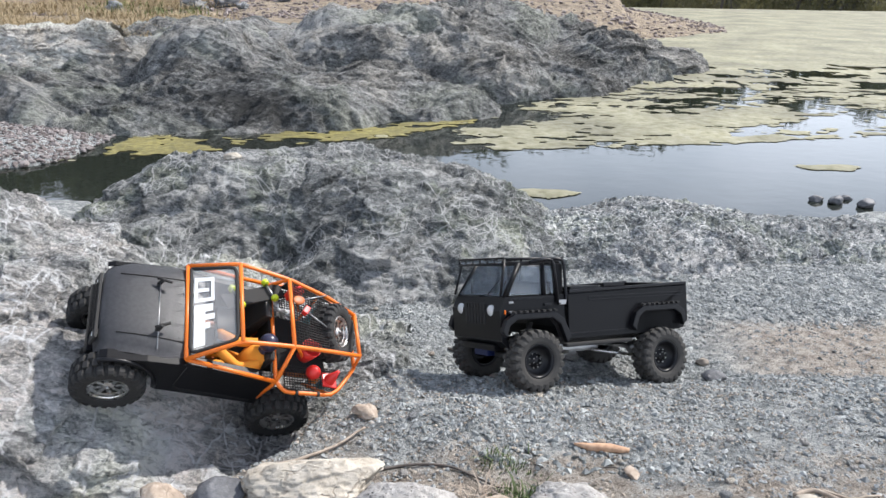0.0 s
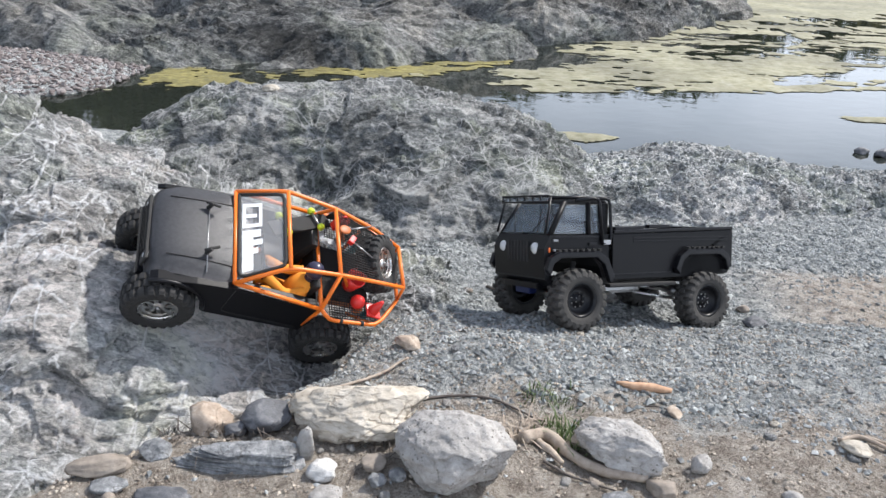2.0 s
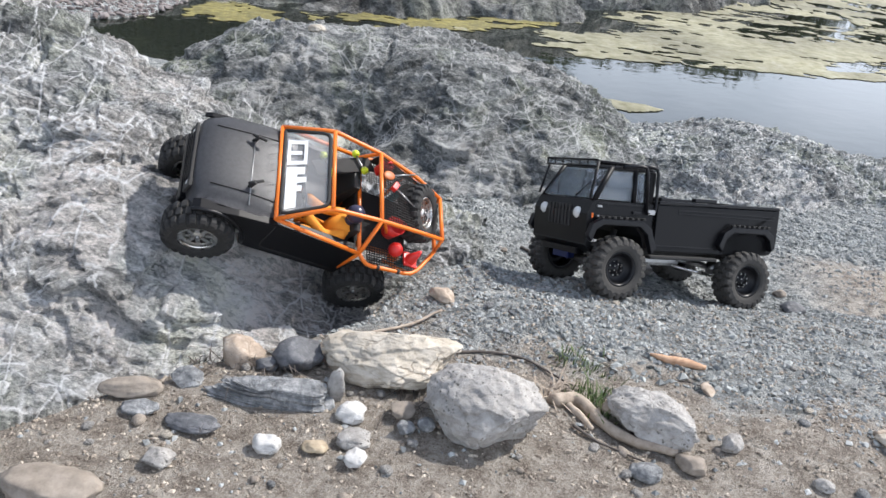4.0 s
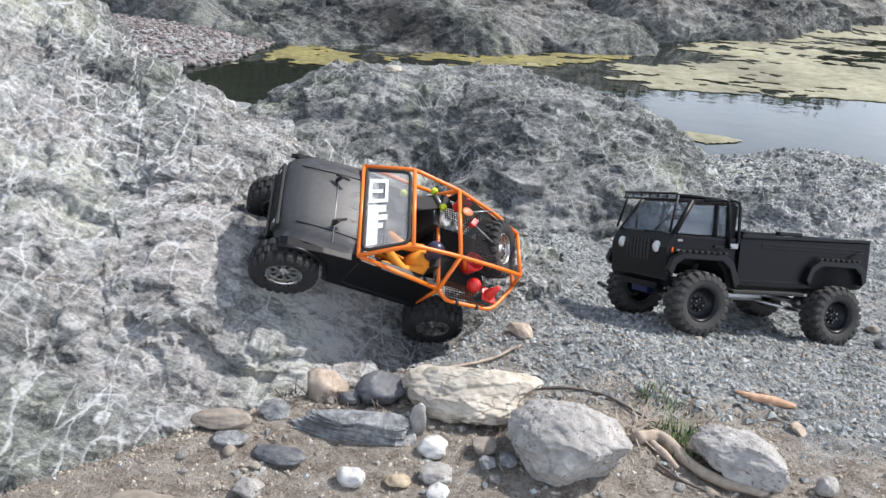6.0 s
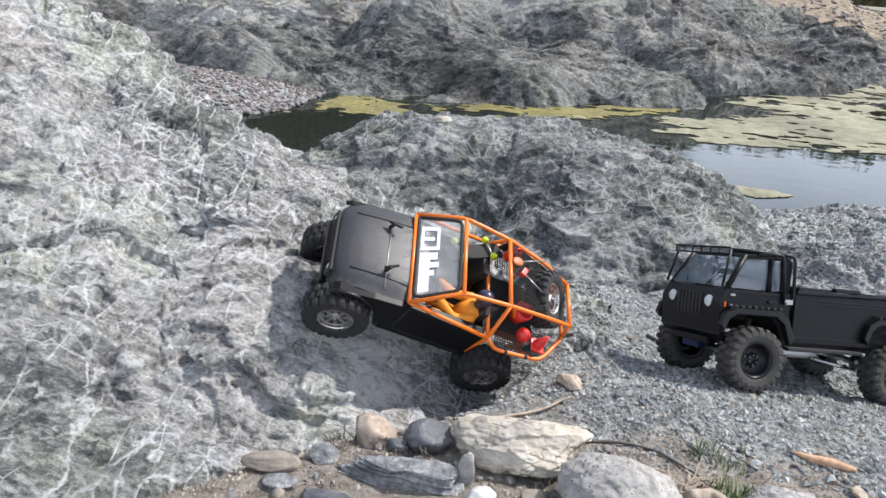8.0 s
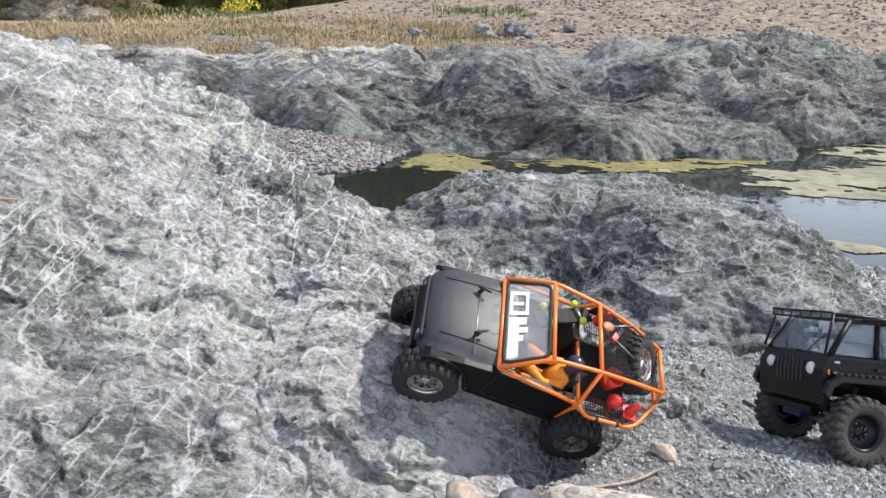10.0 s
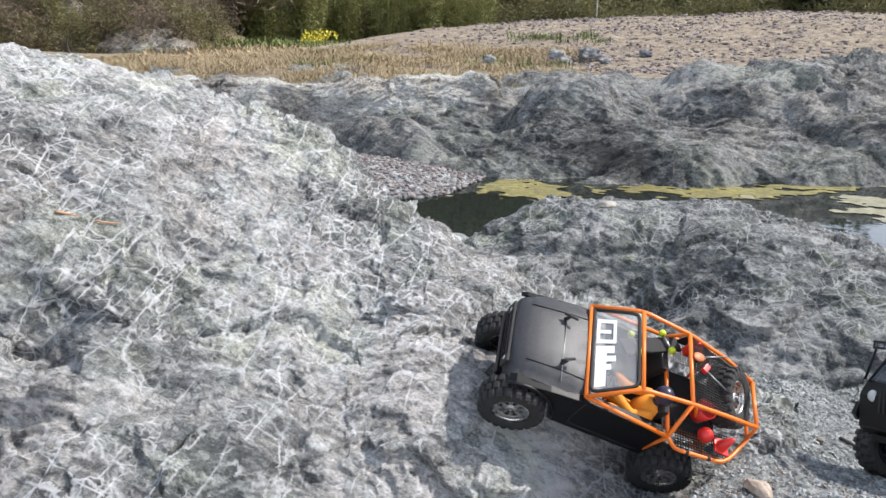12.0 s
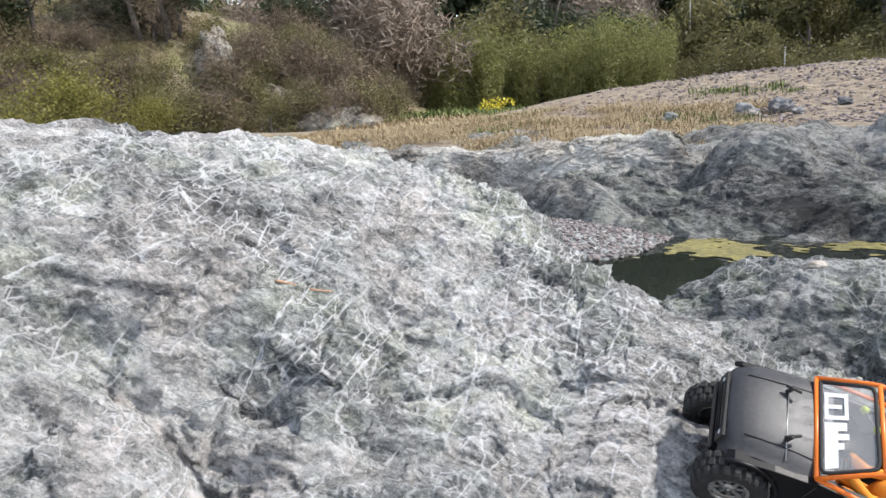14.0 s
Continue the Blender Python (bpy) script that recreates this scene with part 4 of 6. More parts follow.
    plate("light_bar_lens", [(0.203, -0.083, 0.2418), (0.203, 0.083, 0.2418), (0.203, 0.083, 0.2508), (0.203, -0.083, 0.2508)], 0.001, M_GLASS, t, "clear light bar lens")
    # load bed
    side = [(0.068, 0.180), (-0.232, 0.186), (-0.232, 0.112), (-0.222, 0.098)] + arc(-fx, 0.085, 0.064, 10, 170) + [(-0.083, 0.094), (0.068, 0.094)]
    for s in (1, -1):
        y = s * 0.0935
        prism("bed_side", side, y - 0.003, y + 0.003, M_BLACK, t, 0.0015)
        box("bed_rail", (-0.234, y - 0.005, 0.1845), (0.066, y + 0.005, 0.1905), M_SATIN, t, 0.0015, turn=Matrix.Rotation(-0.02 * -1, 3, "Y"))
        for z in (0.166, 0.172):
            box("pressed_rib", (-0.222, s * 0.0965 - 0.001, z), (0.020, s * 0.0965 + 0.0012, z + 0.0022), M_SATIN, t, 0.0006)
        box("sill_step", (-0.078, s * 0.100 - 0.008, 0.080), (0.082, s * 0.100 + 0.008, 0.087), M_RUBBER, t, 0.003)
        box("sill_seam", (-0.075, s * 0.0965 - 0.001, 0.103), (0.068, s * 0.0965 + 0.0012, 0.1055), M_SATIN, t, 0.0006)
        # bolted wheel arch flares
        for cx in (fx, -fx):
            # angular flare with a row of teeth along its top
            edge = [(-0.082, 0.100), (-0.066, 0.136), (-0.046, 0.149), (0.044, 0.149), (0.062, 0.139), (0.070, 0.118)] if cx > 0 else [(-0.070, 0.116), (-0.062, 0.138), (-0.044, 0.149), (0.046, 0.149), (0.064, 0.137), (0.074, 0.112)]
            outer = [(cx + x, z) for x, z in edge]
            inner = [(cx + x * 0.88, z - 0.011) for x, z in edge[::-1]]
            fl = prism("arch_flare", outer + inner, s * 0.0965 if s > 0 else -0.109, 0.109 if s > 0 else -0.0965, M_SATIN, t, 0.002)
            for k in range(8):
                x, z = cx - 0.046 + 0.0128 * k, 0.151
                bm = bmesh.new()
                bm_box(bm, (x - 0.003, s * 0.106 - 0.005, z - 0.001), (x + 0.003, s * 0.106 + 0.005, z + 0.0032), 0.0008)
                part("flare_tooth", bm, M_RUBBER, fl)
    box("bed_floor", (-0.230, -0.091, 0.150), (0.064, 0.091, 0.156), M_BEDFLOOR, t, 0.001, "dark grey bed floor, coloured lighter as if sunlit")
    box("bed_front_wall", (0.058, -0.0905, 0.156), (0.066, 0.0905, 0.186), M_BLACK, t, 0.002)
    box("tailgate", (-0.2355, -0.0965, 0.110), (-0.2285, 0.0965, 0.1905), M_BLACK, t, 0.002)
    box("tool_box", (-0.012, -0.0895, 0.1565), (0.057, 0.0895, 0.194), M_SATIN, t, 0.003, "flat satin black tool box lid across the bed")
    box("box_latch", (0.004, 0.03, 0.1942), (0.012, 0.042, 0.197), M_STEEL, t, 0.001)
    box("lid_bar", (-0.075, 0.080, 0.1906), (-0.022, 0.092, 0.198), M_SATIN, t, 0.002)
    box("rear_bumper", (-0.241, -0.075, 0.098), (-0.236, 0.075, 0.110), M_SATIN, t, 0.003)
    bm = bmesh.new()
    lathe(bm, ((0.0, -0.006), (0.015, -0.006), (0.017, 0.0), (0.015, 0.006), (0.0, 0.007)), 20)
    hitch = part("rear_work_lamp", bm, M_RUBBER, t, "round black rear work lamp")
    hitch.matrix_local = Matrix.Translation((-0.247, -0.045, 0.135)) @ Matrix.Rotation(math.pi / 2, 4, "Z")
    # frame, links, shocks, gearbox
    for s in (1, -1):
        box("frame_rail", (-0.225, s * 0.034 - 0.003, 0.078), (0.205, s * 0.034 + 0.003, 0.094), M_RUBBER, t, 0.001)
        for k, ex in enumerate((fx, -fx)):
            e = ends[k][0 if s > 0 else 1]
            ax = Vector((ex, e.y * 0.62, e.z))
            inner_x = 0.03 if ex > 0 else -0.03
            tube("suspension_link", [ax + Vector((0, 0, -0.006)), (inner_x, s * 0.038, 0.062)], 0.0032, M_CHROME, t, 8, "bare metal suspension link")
            top = Vector((ex + (0.020 if ex > 0 else -0.020) * -1, s * 0.060, 0.128))
            low = ax + Vector((0, s * 0.004, 0.008))
            tube("shock_body", [top, (top + low) / 2], 0.0058, M_RUBBER, t, 10)
            tube("shock_rod", [(top + low) / 2, low], 0.0022, M_CHROME, t, 6)
            coil("shock_spring", top * 0.8 + low * 0.2, top * 0.12 + low * 0.88, 0.0078, 0.0011, 7, M_STEEL, t)
    box("skid_plate", (-0.05, -0.034, 0.060), (0.05, 0.034, 0.078), M_STEEL, t, 0.006)
    for a, b in ((0, fx), (1, -fx)):
        mid = (ends[a][0] + ends[a][1]) / 2
        tube("drive_shaft", [mid + Vector((0, 0.02, 0)), (0.03 if b > 0 else -0.03, 0.012, 0.075)], 0.0036, M_STEEL, t)
    return t


black_truck(BLACK_POSE)


# ---------- orange-caged crawler ----------
def orange_truck(m):
    t = tagged(new("orange_truck"), "model crawler with black body panels and orange tube cage, tilted", "model truck")
    t.matrix_world = m
    B, fx = 0.308, 0.154
    ends = axles(t, m, B, 0.202, silver_wheel, 0.022)
    # bonnet: full-width, gently crowned, with a rounded front edge
    bm = bmesh.new()
    rows = []
    for x, z, w in ((0.060, 0.1575, 0.097), (0.090, 0.1555, 0.095), (0.120, 0.1515, 0.092), (0.150, 0.1465, 0.089), (0.172, 0.1415, 0.087), (0.184, 0.1365, 0.085), (0.191, 0.130, 0.083), (0.195, 0.121, 0.082), (0.196, 0.100, 0.081), (0.193, 0.088, 0.079)):
        rows.append([bm.verts.new((x - 0.010 * abs(k / 7) ** 3 * (x > 0.16), w * k / 7, z - 0.010 * abs(k / 7) ** 4)) for k in range(-7, 8)])
    for r0, r1 in zip(rows, rows[1:]):
        for k in range(14):
            bm.faces.new((r0[k], r0[k + 1], r1[k + 1], r1[k]))
    bmesh.ops.solidify(bm, geom=bm.faces[:], thickness=0.003)
    part("bonnet", bm, M_BONNET, t, "satin dark grey bonnet", True)
    box("grille", (0.1945, -0.064, 0.098), (0.1995, 0.064, 0.124), M_RUBBER, t, 0.002)
    for k in range(3):
        box("grille_bar", (0.1985, -0.046, 0.102 + k * 0.007), (0.2015, 0.046, 0.105 + k * 0.007), M_BLACK, t, 0.0008)
    box("front_bumper", (0.186, -0.066, 0.074), (0.199, 0.066, 0.088), M_SATIN, t, 0.004)
    for s in (1, -1):
        lo_, hi_ = sorted((s * 0.083, s * (0.103 if s > 0 else 0.092)))
        wing = [(0.188, 0.121), (0.178, 0.128), (0.120, 0.142), (0.062, 0.150), (-0.094, 0.150), (-0.098, 0.072), (0.078, 0.066)] + arc(fx, 0.060, 0.068, 172, 62)
        prism("side_panel", wing, lo_, hi_, M_BLACK, t, 0.005, "matt black wing and door panel")
        if s > 0:
            tube("wing_lip", [(x, 0.104, z) for x, z in arc(fx, 0.060, 0.072, 168, 60, 12)], 0.0036, M_SATIN, t, 8, "", 0)
        tube("door_seam", [(0.058, s * 0.1035, 0.148), (0.056, s * 0.1035, 0.080), (-0.084, s * 0.1035, 0.082)], 0.0009, M_RUBBER, t, 5)
        bm = bmesh.new()
        lathe(bm, ((0.0, 0.003), (0.008, 0.002), (0.010, -0.003), (0.0, -0.003)), 20)
        part("headlight", bm, M_LENS, t).matrix_local = Matrix.Translation((0.197, s * 0.052, 0.112)) @ Matrix.Rotation(-math.pi / 2, 4, "Z")
        # bonnet pins with their rubber straps
        tube("bonnet_catch", [(0.111, s * 0.047, 0.150), (0.108, s * 0.047, 0.168)], 0.0036, M_RUBBER, t, 8)
        tube("bonnet_catch_strap", [(0.118, s * 0.050, 0.162), (0.096, s * 0.041, 0.170)], 0.0026, M_RUBBER, t, 6)
    tube("bonnet_wire", [(0.110, -0.050, 0.1545), (0.109, 0.083, 0.1510)], 0.0011, M_STEEL, t, 5)
    tube("bonnet_crease", [(0.172, 0.058, 0.1405), (0.120, 0.060, 0.1508), (0.064, 0.064, 0.1565)], 0.0010, M_RUBBER, t, 5)
    tube("bonnet_crease", [(0.172, -0.058, 0.1405), (0.120, -0.060, 0.1508), (0.064, -0.064, 0.1565)], 0.0010, M_RUBBER, t, 5)
    # cage
    c = 0.0037
    A = lambda s: (0.064, s * 0.096, 0.158)
    T = lambda s: (-0.007, s * 0.081, 0.216)
    K = lambda s: (-0.100, s * 0.072, 0.221)
    D = lambda s: (-0.098, s * 0.105, 0.155)
    Rr = lambda s: (-0.250, s * 0.046, 0.200)
    L1 = lambda s: (-0.117, s * 0.117, 0.147)
    L2 = lambda s: (-0.207, s * 0.113, 0.158)
    L3 = lambda s: (-0.226, s * 0.094, 0.162)
    Z = lambda s: (-0.258, s * 0.050, 0.166)
    for s in (1, -1):
        tube("cage_main_rail", [A(s), T(s), K(s), (-0.185, s * 0.060, 0.214), Rr(s)], c, M_ORANGE, t)
        tube("cage_waist_rail", [A(s), D(s)], c, M_ORANGE, t)
        tube("cage_hoop_leg", [K(s), D(s), (-0.094, s * 0.100, 0.090)], c, M_ORANGE, t)
        tube("cage_brace", [(-0.108, s * 0.070, 0.219), (-0.150, s * 0.052, 0.164)], 0.003, M_ORANGE, t)
        tube("cage_tail_loop", [D(s), L1(s), L2(s), L3(s), Z(s)], c, M_ORANGE, t)
        tube("cage_tail_post", [Rr(s), Z(s)], 0.0032, M_ORANGE, t)
        tube("cage_lower_stay", [L2(s), (-0.176, s * 0.070, 0.112)], 0.003, M_ORANGE, t)
        for f in (0.25, 0.7):
            p = Vector(L1(s)).lerp(Vector(L2(s)), f)
            tube("cable_tie", [p + Vector((-0.003, 0, 0)), p + Vector((0.003, 0, 0))], 0.0046, M_RUBBER, t, 8)
    for name, f in (("cage_screen_foot", A), ("cage_screen_top", T), ("cage_hoop_top", K), ("cage_rear_bar", Rr), ("cage_tail_bar", Z), ("cage_shock_bar", D)):
        tube(name, [f(1), f(-1)], c, M_ORANGE, t)
    # windscreen: black frame, clear pane, plain white decal blocks
    q = lambda y, f, d=0.0: (0.064 - 0.071 * f + d * 0.64, y * (1 - 0.155 * f), 0.158 + 0.058 * f + d * 0.77)
    tube("screen_frame", [q(-0.088, 0.07), q(0.088, 0.07), q(0.088, 0.92), q(-0.088, 0.92), q(-0.088, 0.07)], 0.0034, M_RUBBER, t, 6)
    plate("windscreen", [q(-0.086, 0.09), q(0.086, 0.09), q(0.086, 0.90), q(-0.086, 0.90)], 0.0008, M_CLEAR, t, "clear plastic windscreen").visible_shadow = False
    for y0, y1, f0, f1 in ((0.080, -0.006, 0.13, 0.33), (0.046, 0.034, 0.33, 0.42), (0.028, 0.016, 0.33, 0.50), (0.010, -0.006, 0.33, 0.47), (-0.012, -0.066, 0.13, 0.19), (-0.012, -0.066, 0.44, 0.50), (-0.012, -0.020, 0.19, 0.44), (-0.058, -0.066, 0.19, 0.44), (-0.034, -0.042, 0.19, 0.40)):
        plate("screen_decal", [q(y0, f0, 0.0012), q(y1, f0, 0.0012), q(y1, f1, 0.0012), q(y0, f1, 0.0012)], 0.0006, M_WHITE, t, "plain white decal block")
    # cabin tub, dash, seats
    box("cabin_floor", (-0.098, -0.086, 0.076), (0.060, 0.086, 0.082), M_RUBBER, t, 0.002)
    box("dash", (0.028, -0.084, 0.122), (0.060, 0.084, 0.152), M_DASH, t, 0.006, "grey moulded dashboard")
    for y in (0.060, 0.030):
        bm = bmesh.new()
        lathe(bm, ((0.0, 0.002), (0.008, 0.002), (0.009, -0.002), (0.0, -0.002)), 18)
        part("dash_gauge", bm, M_RUBBER, t).matrix_local = Matrix.Translation((0.0265, y, 0.138)) @ Matrix.Rotation(math.pi / 2, 4, "Z")
    box("dash_screen", (0.0255, -0.045, 0.128), (0.0285, -0.010, 0.146), M_STEEL, t, 0.001)
    bm = bmesh.new()
    bm_tube(bm, [(0.010 + 0.006 * math.sin(a), 0.045 + 0.019 * math.cos(a), 0.150 + 0.017 * math.sin(a)) for a in (k * 0.4189 for k in range(16))], 0.0022, 6, False)
    part("steering_wheel", bm, M_RUBBER, t)
    for s in (1, -1):
        prism("seat", [(-0.018, 0.084), (-0.016, 0.104), (-0.058, 0.100), (-0.078, 0.170), (-0.092, 0.170), (-0.082, 0.084)], s * 0.045 - 0.026, s * 0.045 + 0.026, M_SEAT, t, 0.006, "black bucket seat")
    plate("bulkhead", [(-0.100, -0.084, 0.080), (-0.100, 0.084, 0.080), (-0.099, 0.080, 0.140), (-0.099, -0.080, 0.140)], 0.003, M_RUBBER, t)
    # wire mesh: side decks inside the tail loops, and the sloping panel behind the hoop
    for s in (1, -1):
        bm = bmesh.new()
        for k in range(21):
            x = -0.118 - k * 0.0050
            bm_tube(bm, [(x, s * 0.060, 0.150 + 0.0005 * k), (x, s * (0.114 - 0.0006 * k), 0.149 + 0.0005 * k)], 0.0008, 4)
        for k in range(11):
            y = s * (0.062 + k * 0.0050)
            bm_tube(bm, [(-0.116, y, 0.1505), (-0.218, y * 0.97, 0.1605)], 0.0008, 4)
        part("mesh_deck", bm, M_RUBBER, t, "black wire mesh deck")
    bm = bmesh.new()
    for k in range(15):
        f = k / 14 * 0.52
        a, b = Vector(K(1)).lerp(Vector(Rr(1)), f), Vector(K(-1)).lerp(Vector(Rr(-1)), f)
        bm_tube(bm, [a, b], 0.0008, 4)
    for k in range(25):
        f = k / 24
        a = Vector(K(1)).lerp(Vector(K(-1)), f)
        b = Vector(K(1)).lerp(Vector(Rr(1)), 0.52).lerp(Vector(K(-1)).lerp(Vector(Rr(-1)), 0.52), f)
        bm_tube(bm, [a + Vector((0, 0, 0.0014)), b + Vector((0, 0, 0.0014))], 0.0008, 4)
    part("rear_mesh_panel", bm, M_RUBBER, t, "black wire mesh panel behind the hoop")
    plate("deck_board", [(-0.104, -0.056, 0.122), (-0.104, 0.056, 0.122), (-0.214, 0.056, 0.130), (-0.214, -0.056, 0.130)], 0.004, M_RUBBER, t)
    plate("side_sheet", [(-0.104, -0.074, 0.214), (-0.185, -0.060, 0.206), (-0.246, -0.048, 0.194), (-0.224, -0.090, 0.166), (-0.120, -0.108, 0.152)], 0.002, M_RUBBER, t, "black sheet inside the cage")
    # spare wheel leaning against the rear bar
    spare = silver_wheel(t, "spare_wheel")
    axis_ = Vector((-math.cos(radians(55)) * math.cos(radians(25)), math.cos(radians(55)) * math.sin(radians(25)), math.sin(radians(55))))
    spare.matrix_local = Matrix.Translation(Vector((-0.212, 0.0, 0.196)) - axis_ * 0.012) @ axis_.to_track_quat("Y", "Z").to_matrix().to_4x4() @ Matrix.Scale(0.95, 4)
    # rear chassis: rails, crossmember, shocks
    for s in (1, -1):
        prism("chassis_rail", [(0.18, 0.066), (0.18, 0.084), (-0.10, 0.098), (-0.215, 0.100), (-0.215, 0.086), (-0.10, 0.078)], s * 0.036 - 0.003, s * 0.036 + 0.003, M_RUSTY, t, 0.001, "scuffed orange chassis rail")
        for k, ex in enumerate((fx, -fx)):
            e = ends[k][0 if s > 0 else 1]
            ax = Vector((ex, e.y * 0.66, e.z))
            top = Vector((ex - 0.050, s * 0.080, 0.156) if k else (ex - 0.028, s * 0.060, 0.120))
            low = ax + Vector((-0.046 if k else -0.008, 0.012 * s if k else 0, -0.006 if k else 0.0))
            tube("shock_body", [top, top * 0.62 + low * 0.38], 0.0078, M_TEAL, t, 12, "teal shock body")
            tube("shock_rod", [top * 0.62 + low * 0.38, low], 0.0024, M_CHROME, t, 6)
            coil("shock_spring", top * 0.66 + low * 0.34, low, 0.0084, 0.0012, 8, M_STEEL, t)
            tube("suspension_link", [ax + Vector((0, 0, -0.006)), (0.04 if ex > 0 else -0.04, s * 0.034, 0.060)], 0.003, M_STEEL, t)
        box("rock_slider", (-0.090, s * 0.078 - 0.006, 0.062), (0.072, s * 0.078 + 0.006, 0.070), M_RUSTY, t, 0.003)
    box("rear_crossmember", (-0.222, -0.048, 0.086), (-0.206, 0.048, 0.104), M_ORANGE, t, 0.002)
    box("rear_cover", (-0.206, -0.034, 0.088), (-0.120, 0.034, 0.110), M_RUSTY, t, 0.005, "dusty scuffed orange rear cover")
    box("gearbox", (-0.04, -0.030, 0.056), (0.06, 0.030, 0.076), M_RUBBER, t, 0.006)
    for k, ex in enumerate((fx, -fx)):
        mid = (ends[k][0] + ends[k][1]) / 2
        tube("drive_shaft", [mid + Vector((0, 0.02, 0)), (0.04 if ex > 0 else -0.03, 0.01, 0.066)], 0.0036, M_STEEL, t)
    return t


M_BONNET = paint("satin_grey_bonnet", (0.085, 0.085, 0.092), 0.42, grain=0.35, scale=160, spec=0.45)
M_SEAT = paint("black_seat_vinyl", (0.018, 0.017, 0.016), 0.55, grain=0.4, scale=120)
M_CLEAR = glass_material("clear_screen", (0.72, 0.72, 0.72), 0.03)
M_CLEAR.node_tree.nodes["Principled BSDF"].inputs["Specular IOR Level"].default_value = 0.2
M_HELMET = paint("dark_helmet", (0.03, 0.03, 0.06), 0.3)
orange_truck(ORANGE_POSE)


def on_truck(name, bm, mat, m, label, category):
    """A loose thing that lies on or sits in the orange truck."""
    ob = part(name, bm, mat, None, "", True)
    ob.matrix_world = ORANGE_POSE @ m
    return tagged(ob, label, category)


# driver doll: one plain shape of torso, legs, arms and helmeted head
bm = bmesh.new()
bm_tube(bm, [(-0.062, 0.052, 0.100), (-0.068, 0.052, 0.132), (-0.072, 0.052, 0.160)], 0.022, 12, True, (0.95, 1.1, 0.8))
for s in (1, -1):
    bm_tube(bm, soften([(-0.068, 0.052 + s * 0.022, 0.152), (-0.036, 0.052 + s * 0.026, 0.136), (0.006, 0.048 + s * 0.018, 0.156)], 0.010), 0.0085, 8)
    bm_tube(bm, soften([(-0.056, 0.052 + s * 0.012, 0.106), (-0.006, 0.052 + s * 0.013, 0.114), (0.018, 0.052 + s * 0.013, 0.092)], 0.008), 0.0095, 8)
n_body = len(bm.faces)
bm_tube(bm, [(-0.072, 0.050, 0.156), (-0.073, 0.048, 0.172)], 0.009, 8)
bmesh.ops.create_uvsphere(bm, u_segments=16, v_segments=12, radius=0.0165, matrix=Matrix.Translation((-0.073, 0.047, 0.182)))
for k, f in enumerate(bm.faces):
    f.material_index = int(k >= n_body)
doll = on_truck("driver_doll", bm, M_JACKET, Matrix.Identity(4), "plain orange driver doll with dark helmet in the seat", "doll")
doll.data.materials.append(M_HELMET)

UPRIGHT = Matrix.Rotation(math.pi / 2, 4, "X")
bm = bmesh.new()
lathe(bm, ((0.0, 0.0), (0.013, 0.0), (0.0185, 0.031), (0.0170, 0.031), (0.012, 0.003), (0.0, 0.003)), 22)
bm_tube(bm, [(0.018 * math.cos(a), 0.031 + 0.016 * math.sin(a), 0.0) for a in (k * math.pi / 10 for k in range(11))], 0.0008, 5)
on_truck("bucket", bm, M_RED, Matrix.Translation((-0.152, 0.046, 0.162)) @ UPRIGHT, "small red plastic bucket hanging from the cage", "bucket")
bm = bmesh.new()
bmesh.ops.create_uvsphere(bm, u_segments=20, v_segments=14, radius=0.0135)
on_truck("ball", bm, M_RED, Matrix.Translation((-0.168, 0.078, 0.166)), "small red ball on the mesh deck", "ball")
bm = bmesh.new()
lathe(bm, ((0.0, 0.034), (0.003, 0.034), (0.011, 0.003), (0.011, 0.0), (0.0, 0.0)), 18)
bm_box(bm, (-0.014, -0.001, -0.014), (0.014, 0.003, 0.014), 0.001)
on_truck("traffic_cone", bm, M_RED, Matrix.Translation((-0.202, 0.086, 0.161)) @ UPRIGHT, "small red model traffic cone", "cone")
bm = bmesh.new()
bm_box(bm, (-0.012, -0.008, 0.0), (0.012, 0.008, 0.030), 0.004)
bm_tube(bm, [(-0.008, 0, 0.030), (0.0, 0, 0.037), (0.008, 0, 0.030)], 0.002, 6)
on_truck("fuel_can", bm, M_RED, pose(-0.120, -0.060, 0.186, 0, 0, 20), "small red fuel can strapped under the mesh", "fuel can")
# tools tied to the mesh panel
shovel = tagged(new("shovel"), "small shovel with orange blade tied to the wire mesh", "shovel")
shovel.matrix_world = ORANGE_POSE @ pose(-0.122, -0.030, 0.2245, 0, 0, 205)
tube("shaft", [(0.0, 0, 0.001), (0.058, 0, 0.0005)], 0.0013, M_STEEL, shovel, 6)
bm = bmesh.new()
bmesh.ops.create_uvsphere(bm, u_segments=14, v_segments=8, radius=1.0, matrix=Matrix.Translation((-0.010, 0, 0.002)) @ Matrix.Diagonal((0.013, 0.0095, 0.0026, 1)))
part("blade", bm, M_RUSTY, shovel, "scuffed orange blade", True)
mallet = tagged(new("mallet"), "small mallet with red head tied to the wire mesh", "mallet")
mallet.matrix_world = ORANGE_POSE @ pose(-0.150, 0.006, 0.2225, 0, 0, 150)
tube("shaft", [(-0.026, 0, 0.001), (0.022, 0, 0.001)], 0.0014, M_STEEL, mallet, 6)
box("head", (-0.032, -0.009, -0.002), (-0.022, 0.009, 0.007), M_RED, mallet, 0.002, "red mallet head")
sk = tagged(new("skateboard"), "tiny black skateboard with neon yellow wheels on the seat", "skateboard")
sk.matrix_world = ORANGE_POSE @ pose(-0.054, -0.058, 0.166, 10, 6, 24) @ Matrix.Scale(1.15, 4)
box("deck", (-0.055, -0.014, -0.002), (0.050, 0.014, 0.002), M_RUBBER, sk, 0.0018)
